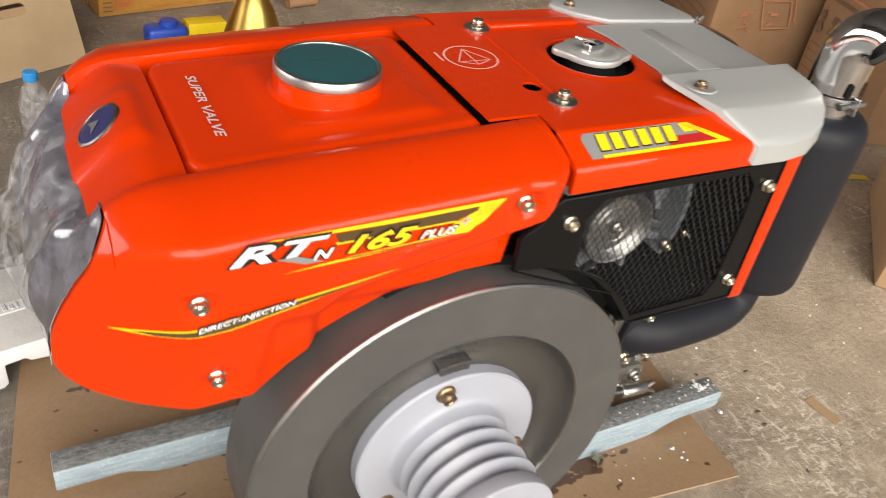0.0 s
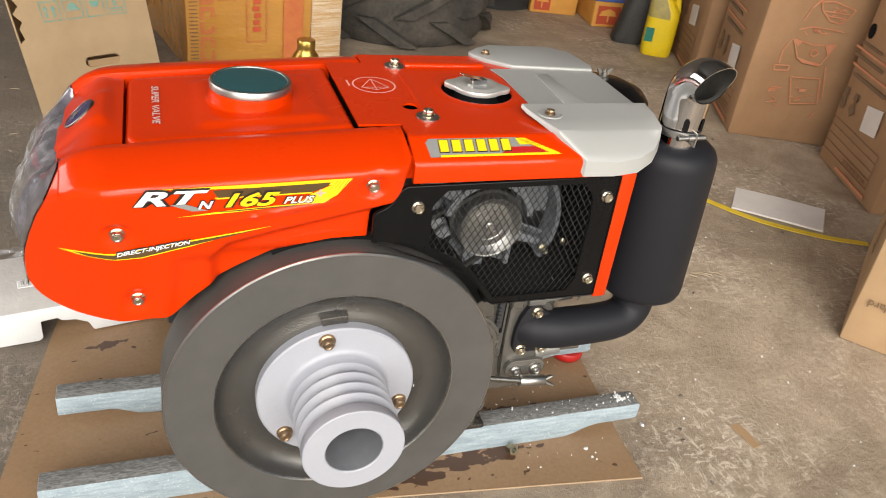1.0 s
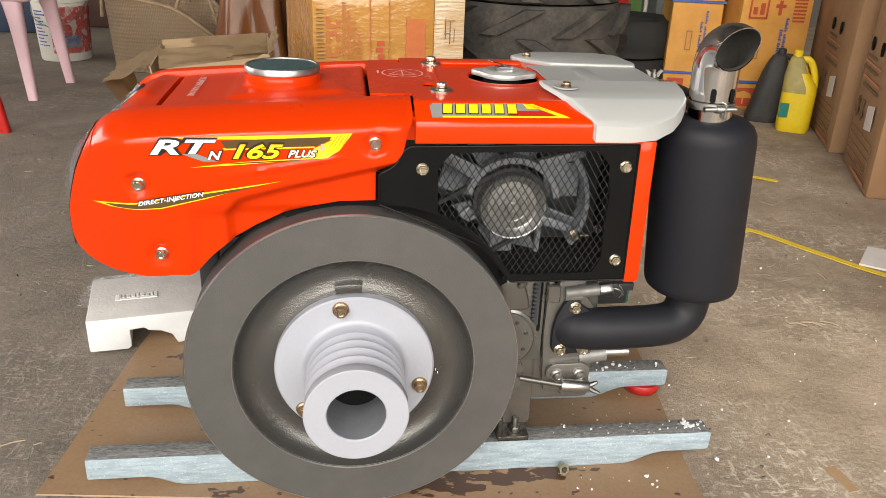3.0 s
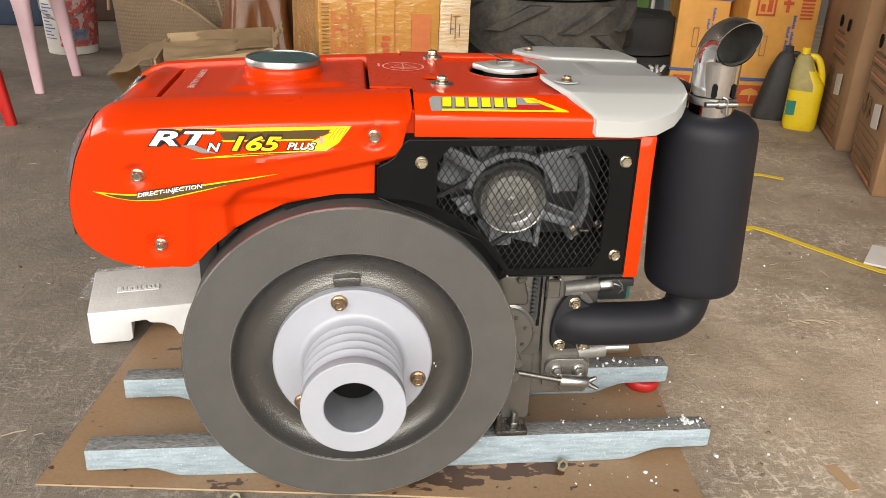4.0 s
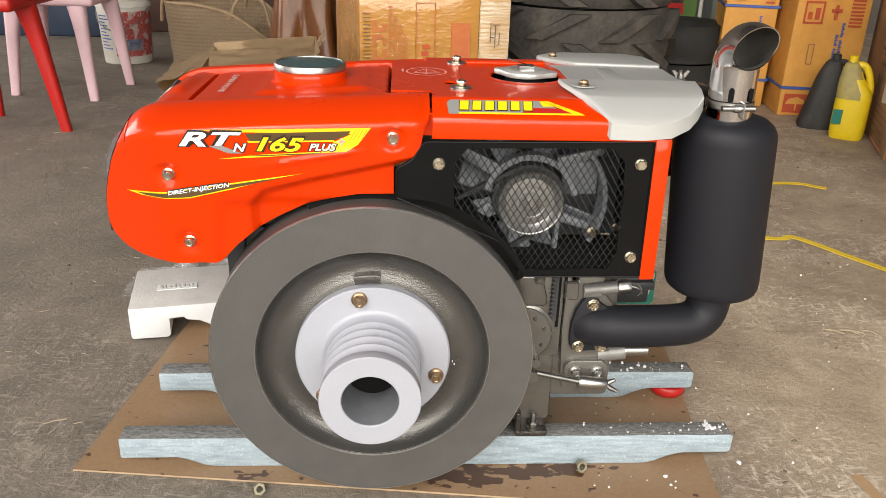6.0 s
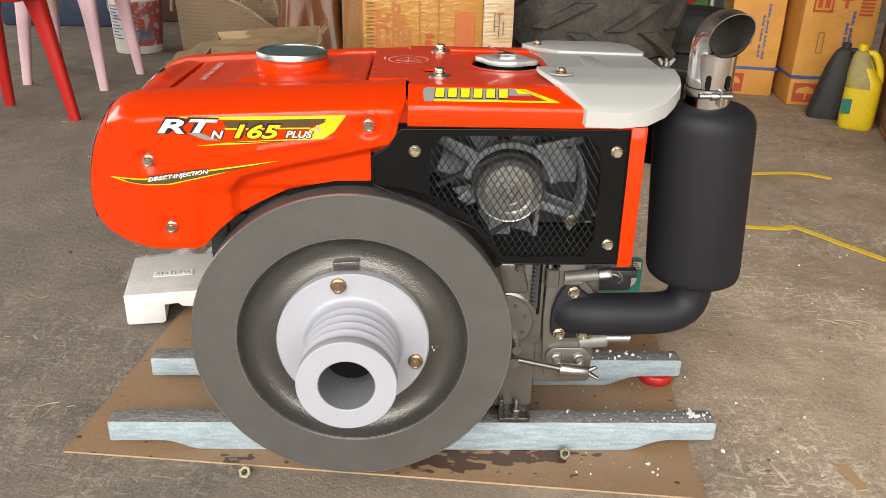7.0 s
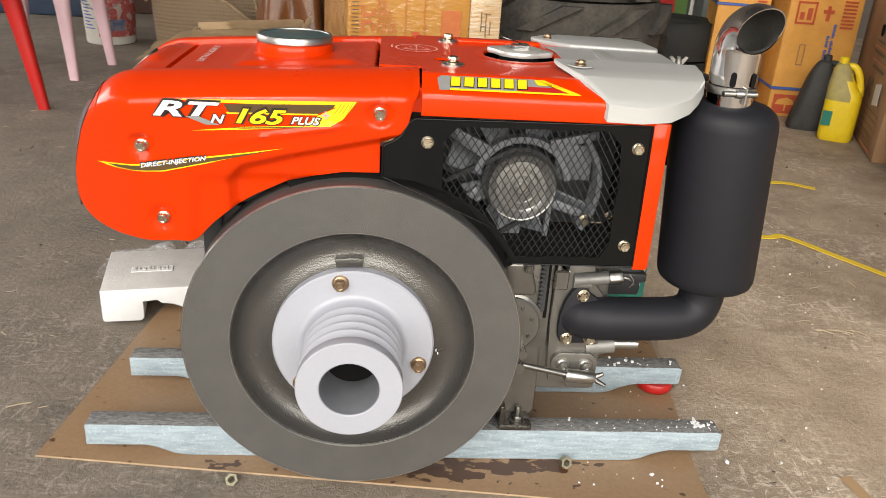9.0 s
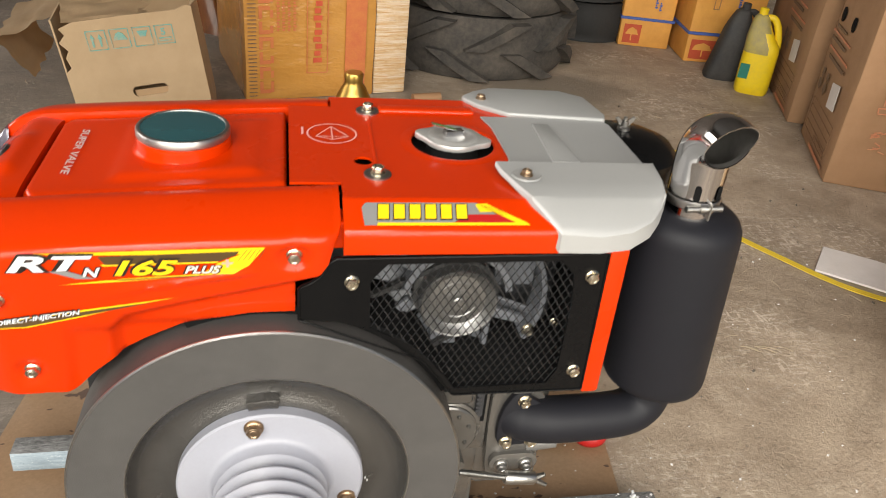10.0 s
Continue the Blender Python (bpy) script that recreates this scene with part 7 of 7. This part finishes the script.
tube(bm, smooth_path([(-0.158, 0, 0.34), (-0.11, -0.13, 0.25), (0.0, -0.175, 0.20), (0.11, -0.13, 0.25), (0.158, 0, 0.34)], 6), 0.003, 8)
part("wire_handle", bm, STEEL, pail)
bm = bmesh.new()
rows = [[bm.verts.new((r * math.cos(a), r * math.sin(a), z)) for a in np.linspace(radians(-72), radians(-36), 9)] for r, z in ((0.1440, 0.085), (0.1475, 0.150))]
for i in range(8):
    bm.faces.new((rows[0][i], rows[0][i + 1], rows[1][i + 1], rows[1][i]))
bmesh.ops.solidify(bm, geom=bm.faces[:], thickness=0.001)
part("print_patch", bm, surf("pail_blue_print", (0.07, 0.12, 0.28), (0.40, 0.38, 0.38), 0.5, 0, 26, 90, 0.1), pail, "worn blue print")

basket = thing("woven_basket", "brown woven rattan basket with rope handles", "basket", (-0.98, 3.72, 0), -4)
bm = bmesh.new()
rows = []
for i in range(44):
    s = i / 43
    row = []
    for j in range(96):
        a = j / 96 * math.tau
        ca, sa = math.cos(a), math.sin(a)
        h = 0.395 - 1.9 * max(0.0, 0.31 * ca + 0.10 - 0.17 * (0.5 + 0.5 * sa)) ** 2
        rx, ry = 0.30 + 0.02 * s, 0.15 + 0.04 * s
        weave = 0.004 * math.sin(j * math.pi) + 0.002 * math.sin(i * math.pi * 0.9 + (j % 2) * math.pi)
        row.append(bm.verts.new(((rx + weave) * abs(ca) ** 0.75 * (1 if ca > 0 else -1), (ry + weave) * abs(sa) ** 0.75 * (1 if sa > 0 else -1), 0.003 + h * s)))
    rows.append(row)
for p, q in zip(rows, rows[1:]):
    for k in range(96):
        bm.faces.new((p[k], p[(k + 1) % 96], q[(k + 1) % 96], q[k]))
rim = [v.co.copy() for v in rows[-1][::2]]
bm.faces.new(rows[0][::-1])
bmesh.ops.solidify(bm, geom=bm.faces[:], thickness=0.006)
part("basket_body", bm, PLAIT, basket, smooth=20)
bm = bmesh.new()
tube(bm, rim + rim[:1], 0.010, 8)
part("basket_rim", bm, WOVEN, basket, "braided rim")
for pts in (((-0.31, -0.14, 0.30), (-0.28, -0.17, 0.42), (-0.20, -0.16, 0.46), (-0.10, -0.14, 0.44)), ((0.08, -0.17, 0.30), (0.12, -0.20, 0.40), (0.16, -0.18, 0.46), (0.10, -0.10, 0.52)), ((0.10, 0.12, 0.36), (0.15, 0.02, 0.52), (0.23, -0.02, 0.42), (0.28, -0.02, 0.24))):
    bm = bmesh.new()
    tube(bm, smooth_path(pts, 6), 0.009, 8)
    part("rope_handle", bm, WOVEN, basket)

bm = bmesh.new()
rows = []
for i in range(30):
    z = 1.1 * i / 29
    rr = 0.12 + 0.17 * math.exp(-z * 3.2)
    row = []
    for k in range(48):
        a = k * math.tau / 48
        f = 1 + 0.28 * math.exp(-z * 1.6) * math.sin(5 * a + 1.2 * z) + 0.26 * noise.noise((math.cos(a) * 2.4, math.sin(a) * 2.4, z * 2.2))
        row.append(bm.verts.new((rr * f * math.cos(a) + 0.03 * z, rr * f * math.sin(a), z)))
    rows.append(row)
for p, q in zip(rows, rows[1:]):
    for k in range(48):
        bm.faces.new((p[k], p[(k + 1) % 48], q[(k + 1) % 48], q[k]))
bm.faces.new(rows[-1])
solid("root_stump", bm, VARNISH, "glossy varnished tree root stand", "stump", (-0.45, 3.25, 0.0), smooth=60)

bm = bmesh.new()
lathe(bm, [(0.115, 0.001), (0.118, 0.004), (0.112, 0.03), (0.085, 0.13), (0.054, 0.215), (0.038, 0.248), (0.028, 0.262), (0.028, 0.272), (0.030, 0.290), (0.026, 0.296), (0, 0.296)], segs=48)
solid("brass_funnel", bm, BRASS, "upturned brass funnel standing before the orange carton", "funnel", (0.225, 1.62, 0), smooth=50)
bm = bmesh.new()
box(bm, -0.060, 0.060, -0.035, 0.035, 0.001, 0.062, 0.014, 3)
lathe(bm, [(0.027, 0.05), (0.027, 0.074), (0.022, 0.078), (0, 0.078)], (0.01, 0, 0), segs=24)
solid("tape_case", bm, BLUEPL, "blue plastic tape measure case on the floor", "tape measure", (0.035, 1.90, 0), 8)
bm = bmesh.new()
box(bm, -0.06, 0.06, -0.03, 0.03, 0.001, 0.062, 0.004, 2)
solid("yellow_box", bm, YPLAST, "small yellow box beside the blue case", "box", (0.16, 1.93, 0), 5)

wbot = thing("water_bottle", "clear water bottle with a blue cap", "bottle", (-0.362, 1.335, 0), 0)
bm = bmesh.new()
lathe(bm, [(0, 0.002), (0.030, 0.002), (0.034, 0.008), (0.034, 0.05), (0.031, 0.056), (0.034, 0.062), (0.034, 0.12), (0.026, 0.150), (0.014, 0.168), (0.013, 0.180), (0, 0.181)], segs=32)
part("bottle_body", bm, FILM, wbot, "clear plastic body", smooth=50)
bm = bmesh.new()
lathe(bm, [(0.0155, 0.174), (0.016, 0.176), (0.016, 0.192), (0.014, 0.194), (0, 0.194)], segs=24)
part("bottle_cap", bm, surf("sky_blue_cap", (0.03, 0.26, 0.62), (0.03, 0.24, 0.58), 0.4), wbot, "sky blue cap")
bm = bmesh.new()
tube(bm, [(0.50, 2.155, 0.021), (0.61, 2.18, 0.021)], 0.018, 16)
solid("wood_billet", bm, surf("raw_wood", (0.36, 0.20, 0.10), (0.28, 0.15, 0.07), 0.7), "short round wooden billet by the orange carton", "billet")

pb = thing("poster_board", "green printed poster board with a white edge post", "poster", (1.95, 4.7, 0), 0)
bm = bmesh.new()
box(bm, -0.35, 0.17, 0, 0.02, 0.0, 1.3, 0.002, 1)
part("poster_sheet", bm, POSTER, pb)
bm = bmesh.new()
prism(bm, [(-0.10, 0.30), (0.0, 0.25), (0.08, 0.28), (0.07, 0.36), (-0.02, 0.40), (-0.09, 0.38)], -0.004, -0.0005, "y")
part("poster_shape", bm, REDDEC, pb)
bm = bmesh.new()
tube(bm, [(0.20, 0, 0.0), (0.20, 0, 1.5)], 0.014, 12)
part("post", bm, PAIL, pb, "white post")
bm = bmesh.new()
box(bm, 2.25, 2.9, 4.75, 5.1, 0.0, 1.4, 0.01, 2)
solid("grey_cabinet", bm, surf("grey_green_paint", (0.14, 0.155, 0.145), (0.11, 0.12, 0.115), 0.5), "dull grey-green cabinet against the back", "cabinet")
bm = bmesh.new()
box(bm, -2.9, -2.1, 4.9, 5.3, 0.0, 0.34, 0.02, 2)
solid("blue_crate", bm, surf("blue_crate", (0.010, 0.022, 0.05), (0.008, 0.016, 0.036), 0.6), "dull blue plastic crate at the back", "crate")
bm = bmesh.new()
box(bm, -2.0, 0.6, 5.2, 5.8, 0.0, 1.1, 0.02, 2)
solid("dark_cupboard", bm, surf("dark_red_wood", (0.055, 0.022, 0.016), (0.035, 0.016, 0.012), 0.4, 0, 4, 60, 0.2), "dark reddish wooden cupboard at the back", "cupboard")
bm = bmesh.new()
rows = []
for i in range(9):
    rows.append([bm.verts.new((1.68 + 0.17 * i / 8, 3.40 + 0.16 * j / 8, 0.004 + 0.06 * abs(noise.noise((i * 0.5, j * 0.5, 3))))) for j in range(9)])
for p, q in zip(rows, rows[1:]):
    for i in range(8):
        bm.faces.new((p[i], p[i + 1], q[i + 1], q[i]))
bmesh.ops.solidify(bm, geom=bm.faces[:], thickness=0.001)
solid("crumpled_paper", bm, PAPER, "crumpled white paper on the floor by the tyres", "paper", smooth=0)
